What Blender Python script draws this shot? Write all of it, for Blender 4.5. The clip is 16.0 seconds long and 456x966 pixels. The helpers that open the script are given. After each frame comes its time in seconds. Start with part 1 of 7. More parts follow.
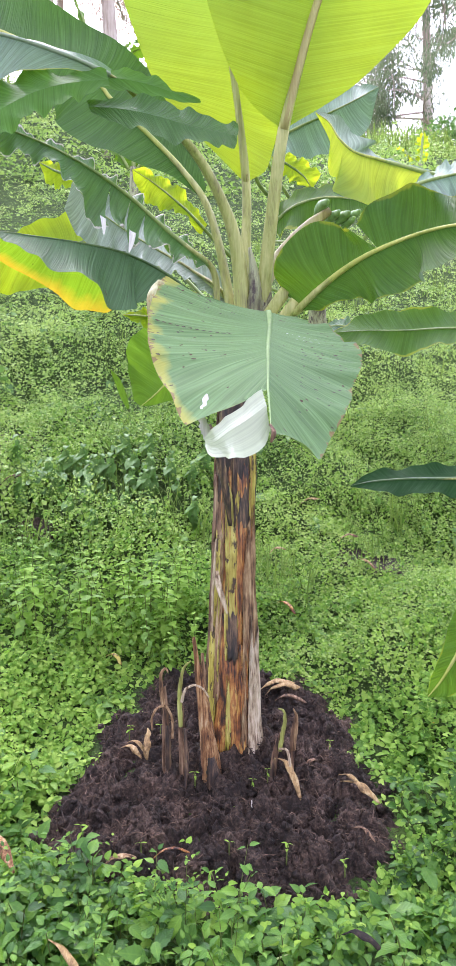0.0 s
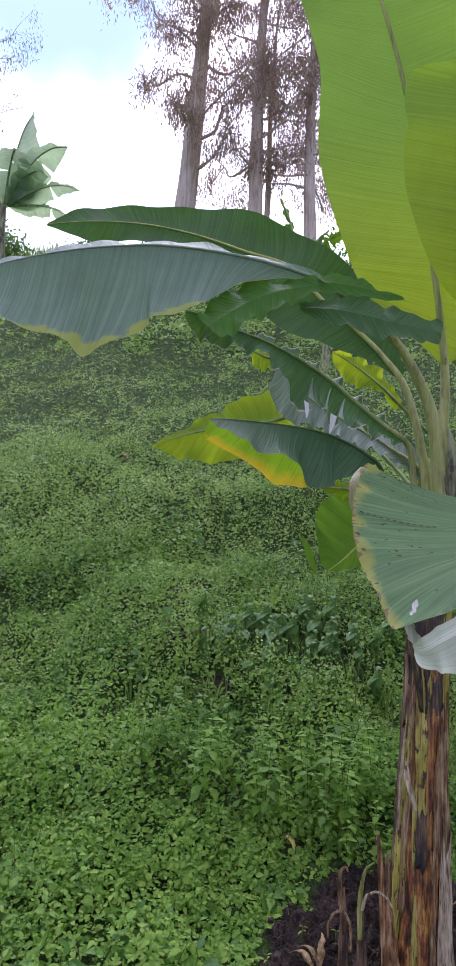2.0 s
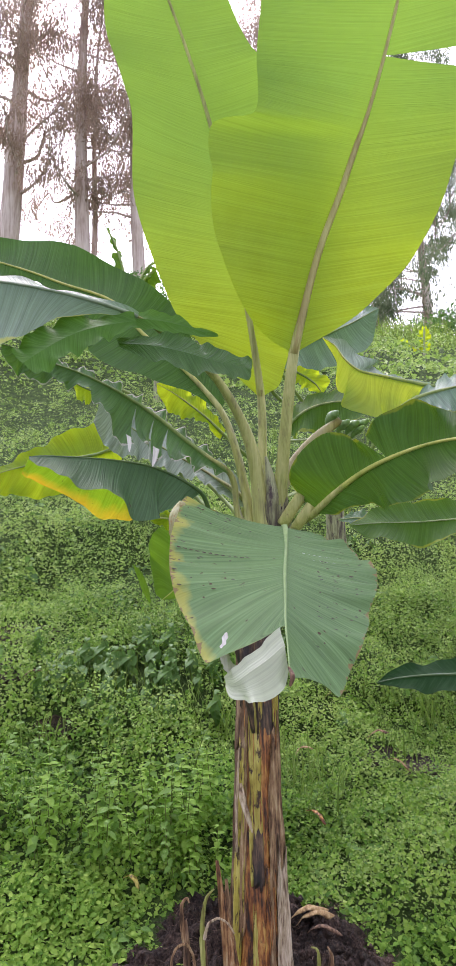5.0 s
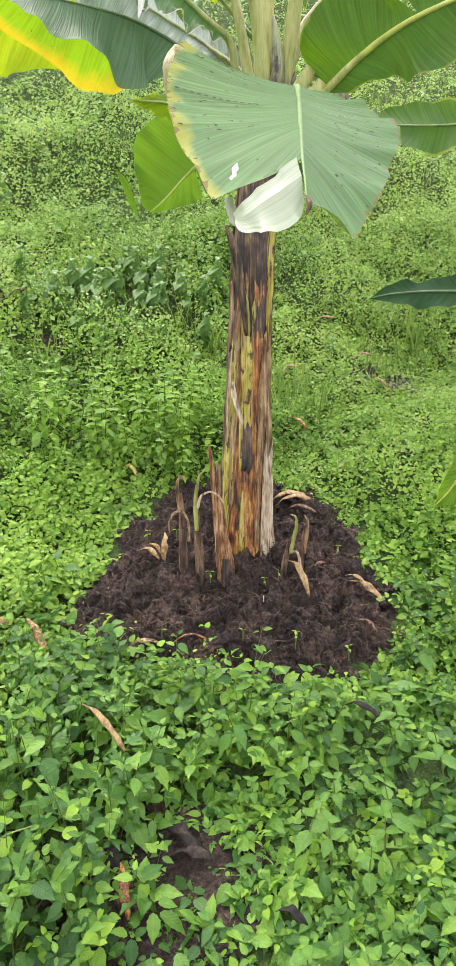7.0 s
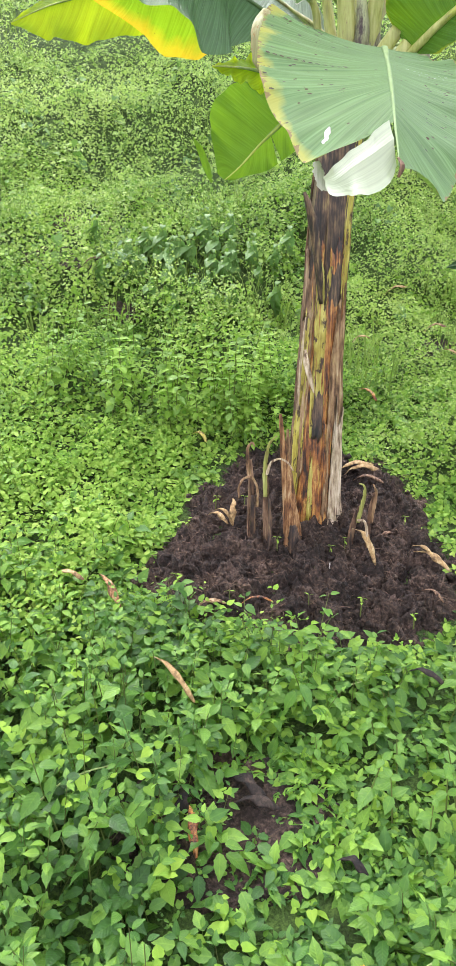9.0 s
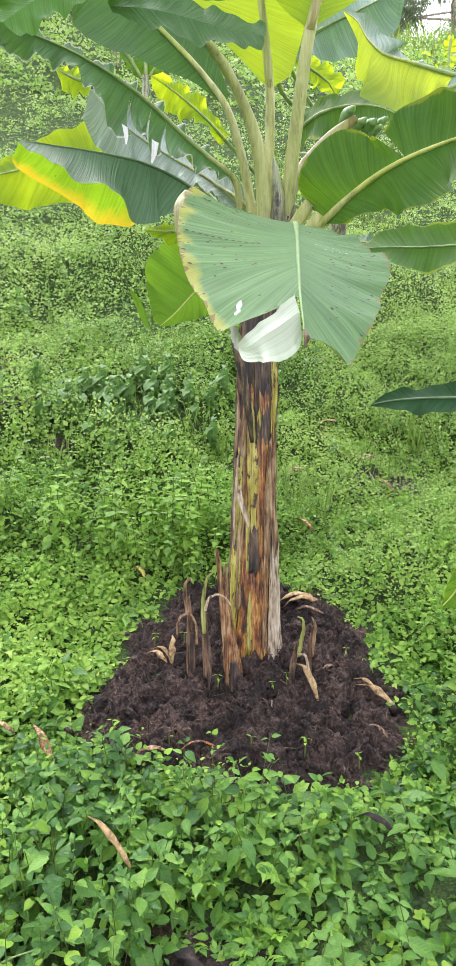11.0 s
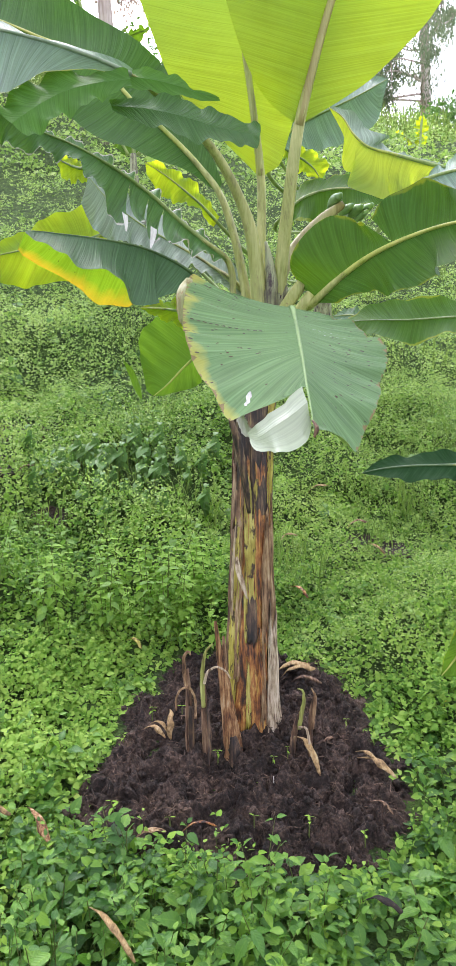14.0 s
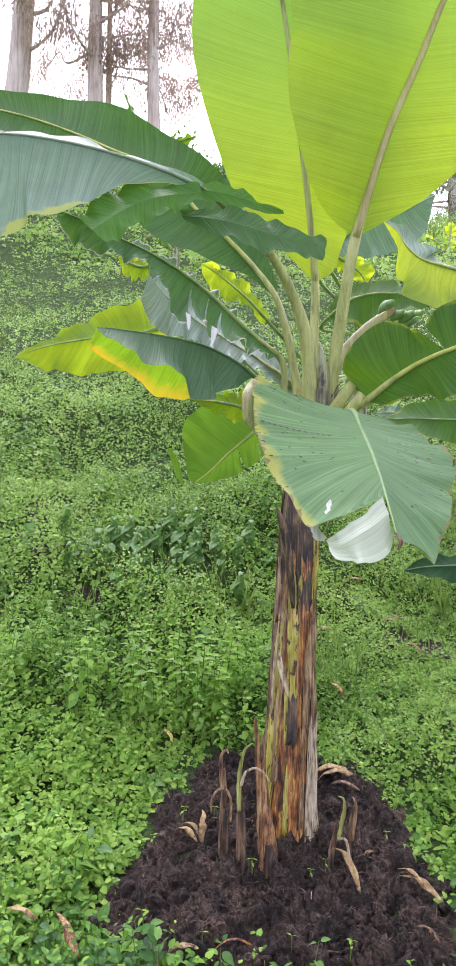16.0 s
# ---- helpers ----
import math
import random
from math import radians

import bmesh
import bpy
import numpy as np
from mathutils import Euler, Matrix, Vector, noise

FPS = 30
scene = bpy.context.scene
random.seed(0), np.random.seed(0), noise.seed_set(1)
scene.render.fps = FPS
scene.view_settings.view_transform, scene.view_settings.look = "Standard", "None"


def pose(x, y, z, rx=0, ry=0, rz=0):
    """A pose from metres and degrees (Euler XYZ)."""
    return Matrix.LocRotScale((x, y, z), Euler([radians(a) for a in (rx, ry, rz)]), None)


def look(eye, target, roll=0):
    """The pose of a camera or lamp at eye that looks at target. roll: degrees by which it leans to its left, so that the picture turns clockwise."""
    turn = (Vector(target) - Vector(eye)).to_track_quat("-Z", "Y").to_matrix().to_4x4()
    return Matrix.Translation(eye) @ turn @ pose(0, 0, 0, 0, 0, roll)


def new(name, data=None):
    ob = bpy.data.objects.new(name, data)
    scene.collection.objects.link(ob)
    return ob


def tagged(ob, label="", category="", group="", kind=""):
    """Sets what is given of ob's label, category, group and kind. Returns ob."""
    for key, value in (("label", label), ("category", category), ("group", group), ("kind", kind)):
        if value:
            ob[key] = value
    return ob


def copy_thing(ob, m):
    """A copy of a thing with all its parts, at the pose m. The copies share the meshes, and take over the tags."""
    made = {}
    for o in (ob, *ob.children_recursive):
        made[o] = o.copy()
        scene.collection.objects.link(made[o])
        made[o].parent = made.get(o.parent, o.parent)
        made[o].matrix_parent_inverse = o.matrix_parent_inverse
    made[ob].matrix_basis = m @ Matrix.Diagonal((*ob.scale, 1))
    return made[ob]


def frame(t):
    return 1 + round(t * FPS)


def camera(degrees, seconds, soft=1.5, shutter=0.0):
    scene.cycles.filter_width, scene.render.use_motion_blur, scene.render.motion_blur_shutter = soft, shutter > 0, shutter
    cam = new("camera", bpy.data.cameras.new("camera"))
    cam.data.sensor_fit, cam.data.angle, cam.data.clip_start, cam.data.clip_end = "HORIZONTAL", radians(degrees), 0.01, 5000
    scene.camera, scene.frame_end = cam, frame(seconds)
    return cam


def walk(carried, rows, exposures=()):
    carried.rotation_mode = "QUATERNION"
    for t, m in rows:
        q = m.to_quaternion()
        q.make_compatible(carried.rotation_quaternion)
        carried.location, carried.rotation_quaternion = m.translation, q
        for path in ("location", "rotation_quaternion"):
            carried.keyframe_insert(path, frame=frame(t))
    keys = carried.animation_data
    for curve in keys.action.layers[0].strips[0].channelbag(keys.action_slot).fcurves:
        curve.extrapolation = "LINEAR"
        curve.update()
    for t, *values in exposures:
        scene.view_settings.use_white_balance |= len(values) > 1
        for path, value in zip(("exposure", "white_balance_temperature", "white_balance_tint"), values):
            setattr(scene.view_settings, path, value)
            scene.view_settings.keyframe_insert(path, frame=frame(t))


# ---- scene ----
cam = camera(35.8, 16.0, 1.1)
PATH = [
    (0, (0.006, 0.094, 1.13), (0.017, 2.086, 0.954), -1.1),
    (0.5, (0.004, 0.083, 1.168), (-0.011, 2.081, 1.258), -0.45),
    (1, (-0.01, 0.077, 1.182), (-0.137, 2.066, 1.349), 0.4),
    (1.5, (-0.025, 0.077, 1.195), (-0.3, 2.047, 1.409), 1.22),
    (2, (-0.035, 0.067, 1.202), (-0.517, 1.993, 1.44), 2.17),
    (2.2, (-0.036, 0.063, 1.209), (-0.578, 1.973, 1.453), 2.4),
    (2.5, (-0.034, 0.046, 1.218), (-0.536, 1.964, 1.482), 2.82),
    (3, (-0.016, 0.048, 1.23), (-0.262, 2.003, 1.571), 2.37),
    (3.5, (0.0, 0.026, 1.235), (-0.065, 1.982, 1.646), 0.07),
    (3.7, (0.003, 0.031, 1.239), (-0.033, 1.986, 1.66), -0.19),
    (5.8, (0.015, 0.054, 1.186), (-0.04, 2.052, 1.261), -2.66),
    (6, (0.009, 0.049, 1.171), (-0.051, 2.048, 1.158), -2.45),
    (6.5, (0.004, 0.08, 1.117), (-0.042, 2.052, 0.785), -2.16),
    (7, (-0.026, 0.087, 1.068), (-0.038, 1.982, 0.427), -0.72),
    (7.5, (-0.042, 0.073, 1.053), (-0.059, 1.932, 0.315), -0.9),
    (8, (-0.05, 0.053, 1.04), (-0.084, 1.91, 0.298), 0.35),
    (8.5, (-0.056, 0.045, 1.04), (-0.18, 1.892, 0.284), 0.49),
    (9, (-0.056, 0.043, 1.061), (-0.236, 1.904, 0.351), -0.88),
    (9.5, (-0.047, 0.051, 1.081), (-0.211, 1.958, 0.502), -1.46),
    (10, (-0.034, 0.049, 1.1), (-0.11, 1.989, 0.618), -1.28),
    (10.2, (-0.024, 0.044, 1.094), (-0.073, 1.991, 0.642), -1.25),
    (12.3, (-0.023, 0.047, 1.131), (-0.033, 2.026, 0.839), -1.05),
    (12.5, (-0.023, 0.046, 1.134), (-0.019, 2.028, 0.865), -0.98),
    (13, (-0.033, 0.037, 1.139), (-0.019, 2.024, 0.909), -1.2),
    (13.5, (-0.056, 0.033, 1.147), (-0.04, 2.02, 0.924), -1.31),
    (14, (-0.061, 0.029, 1.147), (-0.045, 2.017, 0.931), -1.61),
    (14.5, (-0.092, 0.038, 1.135), (-0.069, 2.015, 0.837), -0.22),
    (15, (-0.122, 0.035, 1.128), (-0.113, 2.007, 0.795), -0.49),
    (15.5, (-0.149, 0.031, 1.152), (-0.166, 2.02, 0.945), -0.64),
    (16, (-0.151, 0.021, 1.183), (-0.188, 2.02, 1.197), 0.9),
]
EXPOSURES = [(0.0, 1.36, 5880, 30), (0.5, 1.02, 5620, 28), (1.0, 0.85, 5600, 26), (1.5, 0.53, 5550, 30), (1.8, 0.15, 5600, 32), (2.0, 0.02, 5550, 34), (2.5, -0.70, 6200, 28), (3.0, -0.68, 6200, 18), (3.7, -0.3, 6250, 22), (5.8, 1.03, 6080, 32), (6.5, 1.2, 6200, 24), (7.0, 1.42, 6580, 20), (9.0, 1.53, 6380, 20), (10.2, 1.49, 6230, 20), (12.5, 1.2, 6080, 23), (14.4, 1.14, 6080, 22), (15.2, 1.21, 6080, 23), (16.0, 1.1, 5900, 27)]
walk(cam, [(t, look(eye, target, roll)) for t, eye, target, roll in PATH], EXPOSURES)

# ---- world and light ----
world = bpy.data.worlds.new("hazy_sky")
scene.world = world
world.use_nodes = True
wn, wl = world.node_tree.nodes, world.node_tree.links
SUN_AZIMUTH, SUN_HEIGHT = -12.0, 47.0     # degrees left of straight ahead, degrees above level
sky = wn.new("ShaderNodeTexSky")
sky.sky_type = "NISHITA"
sky.sun_disc = False
sky.sun_elevation, sky.sun_rotation = radians(SUN_HEIGHT), radians(SUN_AZIMUTH)
sky.air_density, sky.dust_density = 1.0, 3.0
haze = wn.new("ShaderNodeTexNoise")
haze.inputs["Scale"].default_value, haze.inputs["Detail"].default_value = 2.2, 5.0
veil = wn.new("ShaderNodeValToRGB")
veil.color_ramp.elements[0].position, veil.color_ramp.elements[0].color = 0.36, (0.35, 0.35, 0.35, 1)
veil.color_ramp.elements[1].position, veil.color_ramp.elements[1].color = 0.62, (1, 1, 1, 1)
dim = wn.new("ShaderNodeMixRGB")
dim.blend_type = "MULTIPLY"
dim.inputs["Fac"].default_value = 1.0
dim.inputs["Color2"].default_value = (0.12, 0.12, 0.12, 1)
cloud = wn.new("ShaderNodeMixRGB")
cloud.inputs["Color2"].default_value = (1.0, 1.02, 1.06, 1)
place = wn.new("ShaderNodeTexCoord")
wl.new(place.outputs["Generated"], haze.inputs["Vector"])
wl.new(haze.outputs["Fac"], veil.inputs["Fac"])
wl.new(sky.outputs["Color"], dim.inputs["Color1"])
# a gap of clear sky in the haze
gap = wn.new("ShaderNodeVectorMath")
gap.operation = "DOT_PRODUCT"
gap.inputs[1].default_value = (-0.372, 0.667, 0.645)
wl.new(place.outputs["Generated"], gap.inputs[0])
ragged = wn.new("ShaderNodeMath")
ragged.operation = "MULTIPLY_ADD"
ragged.inputs[1].default_value = 0.03
wl.new(haze.outputs["Fac"], ragged.inputs[0])
wl.new(gap.outputs["Value"], ragged.inputs[2])
clear = wn.new("ShaderNodeMapRange")
clear.interpolation_type = "SMOOTHSTEP"
for key, value in (("From Min", 0.998), ("From Max", 1.012), ("To Min", 1.0), ("To Max", 0.0)):
    clear.inputs[key].default_value = value
wl.new(ragged.outputs[0], clear.inputs["Value"])
thin = wn.new("ShaderNodeMath")
thin.operation = "MULTIPLY"
wl.new(clear.outputs[0], thin.inputs[0])
wl.new(veil.outputs["Color"], thin.inputs[1])
wl.new(thin.outputs[0], cloud.inputs["Fac"])
wl.new(dim.outputs["Color"], cloud.inputs["Color1"])
# the veil of cloud shines most round the sun
a, h = radians(SUN_AZIMUTH), radians(SUN_HEIGHT)
to_sun = (math.sin(a) * math.cos(h), math.cos(a) * math.cos(h), math.sin(h))
near_sun = wn.new("ShaderNodeVectorMath")
near_sun.operation = "DOT_PRODUCT"
near_sun.inputs[1].default_value = to_sun
wl.new(place.outputs["Generated"], near_sun.inputs[0])
shine = wn.new("ShaderNodeMapRange")
shine.interpolation_type = "SMOOTHSTEP"
for key, value in (("From Min", 0.45), ("From Max", 1.0), ("To Min", 0.9), ("To Max", 2.7)):
    shine.inputs[key].default_value = value
wl.new(near_sun.outputs["Value"], shine.inputs["Value"])
lit = wn.new("ShaderNodeVectorMath")
lit.operation = "SCALE"
wl.new(cloud.outputs["Color"], lit.inputs[0])
wl.new(shine.outputs[0], lit.inputs["Scale"])
blue = wn.new("ShaderNodeMixRGB")
blue.inputs["Color1"].default_value = (0.72, 0.98, 1.28, 1)
wl.new(clear.outputs[0], blue.inputs["Fac"])
wl.new(lit.outputs[0], blue.inputs["Color2"])
wl.new(blue.outputs["Color"], wn["Background"].inputs["Color"])
wn["Background"].inputs["Strength"].default_value = 1.0

sun_data = bpy.data.lights.new("sun", "SUN")
sun_data.energy, sun_data.angle, sun_data.color = 2.4, radians(22.0), (1.0, 0.95, 0.84)
sun = new("sun", sun_data)
sun.matrix_world = look(tuple(30 * c for c in to_sun), (0, 0, 0))


# ---- materials ----
def nodes_of(name):
    m = bpy.data.materials.new(name)
    m.use_nodes = True
    return m, m.node_tree.nodes, m.node_tree.links, m.node_tree.nodes["Principled BSDF"]


def ramp(n, stops):
    r = n.new("ShaderNodeValToRGB")
    e = r.color_ramp.elements
    while len(e) < len(stops):
        e.new(0.5)
    for el, (p, c) in zip(e, stops):
        el.position, el.color = p, (*c, 1)
    return r


def maths(n, l, op, a, b=None, c=None):
    m = n.new("ShaderNodeMath")
    m.operation = op
    for i, v in enumerate((a, b, c)):
        if v is None:
            continue
        if isinstance(v, (int, float)):
            m.inputs[i].default_value = v
        else:
            l.new(v, m.inputs[i])
    return m.outputs[0]


def blend(n, l, fac, one, two, how="MIX"):
    m = n.new("ShaderNodeMixRGB")
    m.blend_type = how
    for key, v in (("Fac", fac), ("Color1", one), ("Color2", two)):
        if isinstance(v, (int, float)):
            m.inputs[key].default_value = v
        elif isinstance(v, tuple):
            m.inputs[key].default_value = (*v, 1)
        else:
            l.new(v, m.inputs[key])
    return m.outputs["Color"]


def tex(n, l, vec, scale, detail=4.0, rough=0.55, stretch=None, distort=0.0):
    if stretch:
        mp = n.new("ShaderNodeMapping")
        mp.inputs["Scale"].default_value = stretch
        l.new(vec, mp.inputs["Vector"])
        vec = mp.outputs["Vector"]
    t = n.new("ShaderNodeTexNoise")
    t.inputs["Scale"].default_value, t.inputs["Detail"].default_value = scale, detail
    t.inputs["Roughness"].default_value, t.inputs["Distortion"].default_value = rough, distort
    l.new(vec, t.inputs["Vector"])
    return t.outputs["Fac"]


def stark(n, l, value, gain):
    """Widens a value's spread round one half."""
    return maths(n, l, "ADD", maths(n, l, "MULTIPLY", maths(n, l, "SUBTRACT", value, 0.5), gain), 0.5)


def bump(n, l, height, strength, distance, to):
    b = n.new("ShaderNodeBump")
    b.inputs["Strength"].default_value, b.inputs["Distance"].default_value = strength, distance
    l.new(height, b.inputs["Height"])
    l.new(b.outputs["Normal"], to.inputs["Normal"])
    return b.outputs["Normal"]


def banana_leaf_material(name, upper, lower_glow, glow=0.45, rough=0.42, yellow=0.0, brown=0.0, spots=0.0, sheen=0.22, one_side=0, contrast=1.35, rim_col=(0.16, 0.075, 0.03), pleat=0.7, lit_half=False, streaks=1.15, old=(0.52, 0.42, 0.05), glare=(0.85, 0.66, 0.03), light_grade=None, lobe=None):
    """A leaf blade: fine lateral veins along the strip, light coming through, a dry or yellowed margin, specks."""
    m, n, l, p = nodes_of(name)
    uv = n.new("ShaderNodeUVMap")
    uv.uv_map = "UVMap"
    sep = n.new("ShaderNodeSeparateXYZ")
    l.new(uv.outputs["UV"], sep.inputs[0])
    u, v = sep.outputs["X"], sep.outputs["Y"]
    av = maths(n, l, "ABSOLUTE", v)
    # lateral veins sweep forward a little
    us = maths(n, l, "SUBTRACT", u, maths(n, l, "MULTIPLY", av, 0.05))
    comb = n.new("ShaderNodeCombineXYZ")
    l.new(us, comb.inputs["X"])
    l.new(maths(n, l, "MULTIPLY", v, 0.003), comb.inputs["Y"])
    fine = tex(n, l, comb.outputs[0], 300.0, 2.0, 0.5)
    wide = tex(n, l, comb.outputs[0], 95.0, 3.0, 0.6)
    tc = n.new("ShaderNodeTexCoord")
    blot = tex(n, l, tc.outputs["Object"], 7.0, 4.0, 0.6)
    speck = tex(n, l, tc.outputs["Object"], 60.0, 2.0, 0.5)
    broad = tex(n, l, comb.outputs[0], 17.0, 2.0, 0.5)
    dark = tuple(c * 0.6 for c in upper)
    pale = tuple(min(1, c * 1.45 + 0.02) for c in upper)
    streak = ramp(n, [(0.32, dark), (0.5, upper), (0.68, pale)])
    l.new(stark(n, l, maths(n, l, "ADD", maths(n, l, "MULTIPLY", fine, 0.45), maths(n, l, "ADD", maths(n, l, "MULTIPLY", wide, 0.35), maths(n, l, "MULTIPLY", blot, 0.2))), streaks), streak.inputs["Fac"])
    col = streak.outputs["Color"]
    gdark = tuple(c * 0.66 for c in lower_glow)
    gl = ramp(n, [(0.3, gdark), (0.52, lower_glow), (0.75, tuple(min(1, c * 1.18) for c in lower_glow))])
    l.new(stark(n, l, maths(n, l, "ADD", maths(n, l, "MULTIPLY", fine, 0.22), maths(n, l, "ADD", maths(n, l, "MULTIPLY", wide, 0.22), maths(n, l, "ADD", maths(n, l, "MULTIPLY", broad, 0.31), maths(n, l, "MULTIPLY", blot, 0.25)))), contrast), gl.inputs["Fac"])
    gcol = gl.outputs["Color"]
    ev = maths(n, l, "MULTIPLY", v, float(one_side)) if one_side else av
    # Paints one half as backlit, the other as unlit, with a darker translucent colour.
    if lit_half:
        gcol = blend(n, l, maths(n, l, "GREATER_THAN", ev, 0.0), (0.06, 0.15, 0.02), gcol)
    # Fall of light along the leaf, painted as a change of colour.
    if light_grade:
        far = n.new("ShaderNodeMapRange")
        far.inputs["From Min"].default_value, far.inputs["From Max"].default_value = light_grade[:2]
        l.new(maths(n, l, "ADD", u, maths(n, l, "MULTIPLY", blot, 0.2)), far.inputs["Value"])
        gcol = blend(n, l, far.outputs[0], gcol, light_grade[2])
    if lobe:
        d = maths(n, l, "DIVIDE", maths(n, l, "SUBTRACT", u, lobe[0]), lobe[1])
        ev = maths(n, l, "ADD", ev, maths(n, l, "MULTIPLY", maths(n, l, "POWER", 2.718, maths(n, l, "MULTIPLY", maths(n, l, "MULTIPLY", d, d), -1.0)), lobe[2]))
    if yellow:
        edge = n.new("ShaderNodeMapRange")
        edge.inputs["From Min"].default_value, edge.inputs["From Max"].default_value = 1.0 - yellow, 1.0
        l.new(maths(n, l, "ADD", ev, maths(n, l, "MULTIPLY", maths(n, l, "SUBTRACT", blot, 0.5), 0.7)), edge.inputs["Value"])
        col = blend(n, l, edge.outputs[0], col, old)
        gcol = blend(n, l, edge.outputs[0], gcol, glare)
    if brown:
        rim = n.new("ShaderNodeMapRange")
        rim.inputs["From Min"].default_value, rim.inputs["From Max"].default_value = 1.0 - brown, 1.0 - brown * 0.5
        l.new(maths(n, l, "ADD", av, maths(n, l, "MULTIPLY", maths(n, l, "SUBTRACT", wide, 0.5), 0.25)), rim.inputs["Value"])
        col = blend(n, l, rim.outputs[0], col, rim_col)
        gcol = blend(n, l, rim.outputs[0], gcol, tuple(0.75 * c for c in rim_col))
    if spots:
        sp = n.new("ShaderNodeMapRange")
        sp.inputs["From Min"].default_value, sp.inputs["From Max"].default_value = 0.70 - spots * 0.06, 0.74 - spots * 0.06
        l.new(maths(n, l, "ADD", maths(n, l, "MULTIPLY", speck, 0.72), maths(n, l, "MULTIPLY", wide, 0.3)), sp.inputs["Value"])
        col = blend(n, l, sp.outputs[0], col, (0.10, 0.06, 0.035))
        gcol = blend(n, l, sp.outputs[0], gcol, (0.08, 0.05, 0.02))
    l.new(col, p.inputs["Base Color"])
    p.inputs["Roughness"].default_value = rough
    p.inputs["Specular IOR Level"].default_value = sheen
    nb = bump(n, l, maths(n, l, "ADD", fine, maths(n, l, "MULTIPLY", wide, 2.6)), pleat, 0.0035, p)
    tr = n.new("ShaderNodeBsdfTranslucent")
    l.new(gcol, tr.inputs["Color"])
    l.new(nb, tr.inputs["Normal"])
    mix = n.new("ShaderNodeMixShader")
    mix.inputs["Fac"].default_value = glow
    # the half painted as unlit also lets less light through
    if lit_half:
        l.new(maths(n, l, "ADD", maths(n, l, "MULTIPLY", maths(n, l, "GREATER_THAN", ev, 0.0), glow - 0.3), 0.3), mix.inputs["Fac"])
    l.new(p.outputs[0], mix.inputs[1])
    l.new(tr.outputs[0], mix.inputs[2])
    l.new(mix.outputs[0], n["Material Output"].inputs["Surface"])
    return m


def weed_material(name, stops, glow_col, glow=0.35, rough=0.6, gloss=0.2):
    m, n, l, p = nodes_of(name)
    geo = n.new("ShaderNodeNewGeometry")
    tc = n.new("ShaderNodeTexCoord")
    patch = tex(n, l, tc.outputs["Object"], 1.3, 4.0)
    grain = tex(n, l, tc.outputs["Object"], 90.0, 3.0)
    key = maths(n, l, "ADD", maths(n, l, "MULTIPLY", geo.outputs["Random Per Island"], 0.6), maths(n, l, "MULTIPLY", maths(n, l, "SUBTRACT", patch, 0.30), 1.2))
    key = maths(n, l, "ADD", key, maths(n, l, "MULTIPLY", maths(n, l, "SUBTRACT", grain, 0.5), 0.35))
    uv = n.new("ShaderNodeUVMap")
    uv.uv_map = "UVMap"
    sep = n.new("ShaderNodeSeparateXYZ")
    l.new(uv.outputs["UV"], sep.inputs[0])
    across = maths(n, l, "ABSOLUTE", sep.outputs["Y"])
    vein = maths(n, l, "SINE", maths(n, l, "MULTIPLY", maths(n, l, "SUBTRACT", sep.outputs["X"], maths(n, l, "MULTIPLY", across, 0.9)), 52.0))
    rib = n.new("ShaderNodeMapRange")
    for k, val in (("From Min", 0.0), ("From Max", 0.035), ("To Min", 0.12), ("To Max", 0.0)):
        rib.inputs[k].default_value = val
    l.new(across, rib.inputs["Value"])
    key = maths(n, l, "ADD", key, maths(n, l, "ADD", rib.outputs[0], maths(n, l, "MULTIPLY", vein, 0.006)))
    r = ramp(n, stops)
    l.new(key, r.inputs["Fac"])
    l.new(r.outputs["Color"], p.inputs["Base Color"])
    p.inputs["Roughness"].default_value = rough
    p.inputs["Specular IOR Level"].default_value = gloss
    bump(n, l, maths(n, l, "ADD", grain, maths(n, l, "MULTIPLY", vein, 0.11)), 0.7, 0.003, p)
    tr = n.new("ShaderNodeBsdfTranslucent")
    l.new(blend(n, l, 0.55, r.outputs["Color"], glow_col), tr.inputs["Color"])
    mix = n.new("ShaderNodeMixShader")
    mix.inputs["Fac"].default_value = glow
    l.new(p.outputs[0], mix.inputs[1])
    l.new(tr.outputs[0], mix.inputs[2])
    l.new(mix.outputs[0], n["Material Output"].inputs["Surface"])
    return m


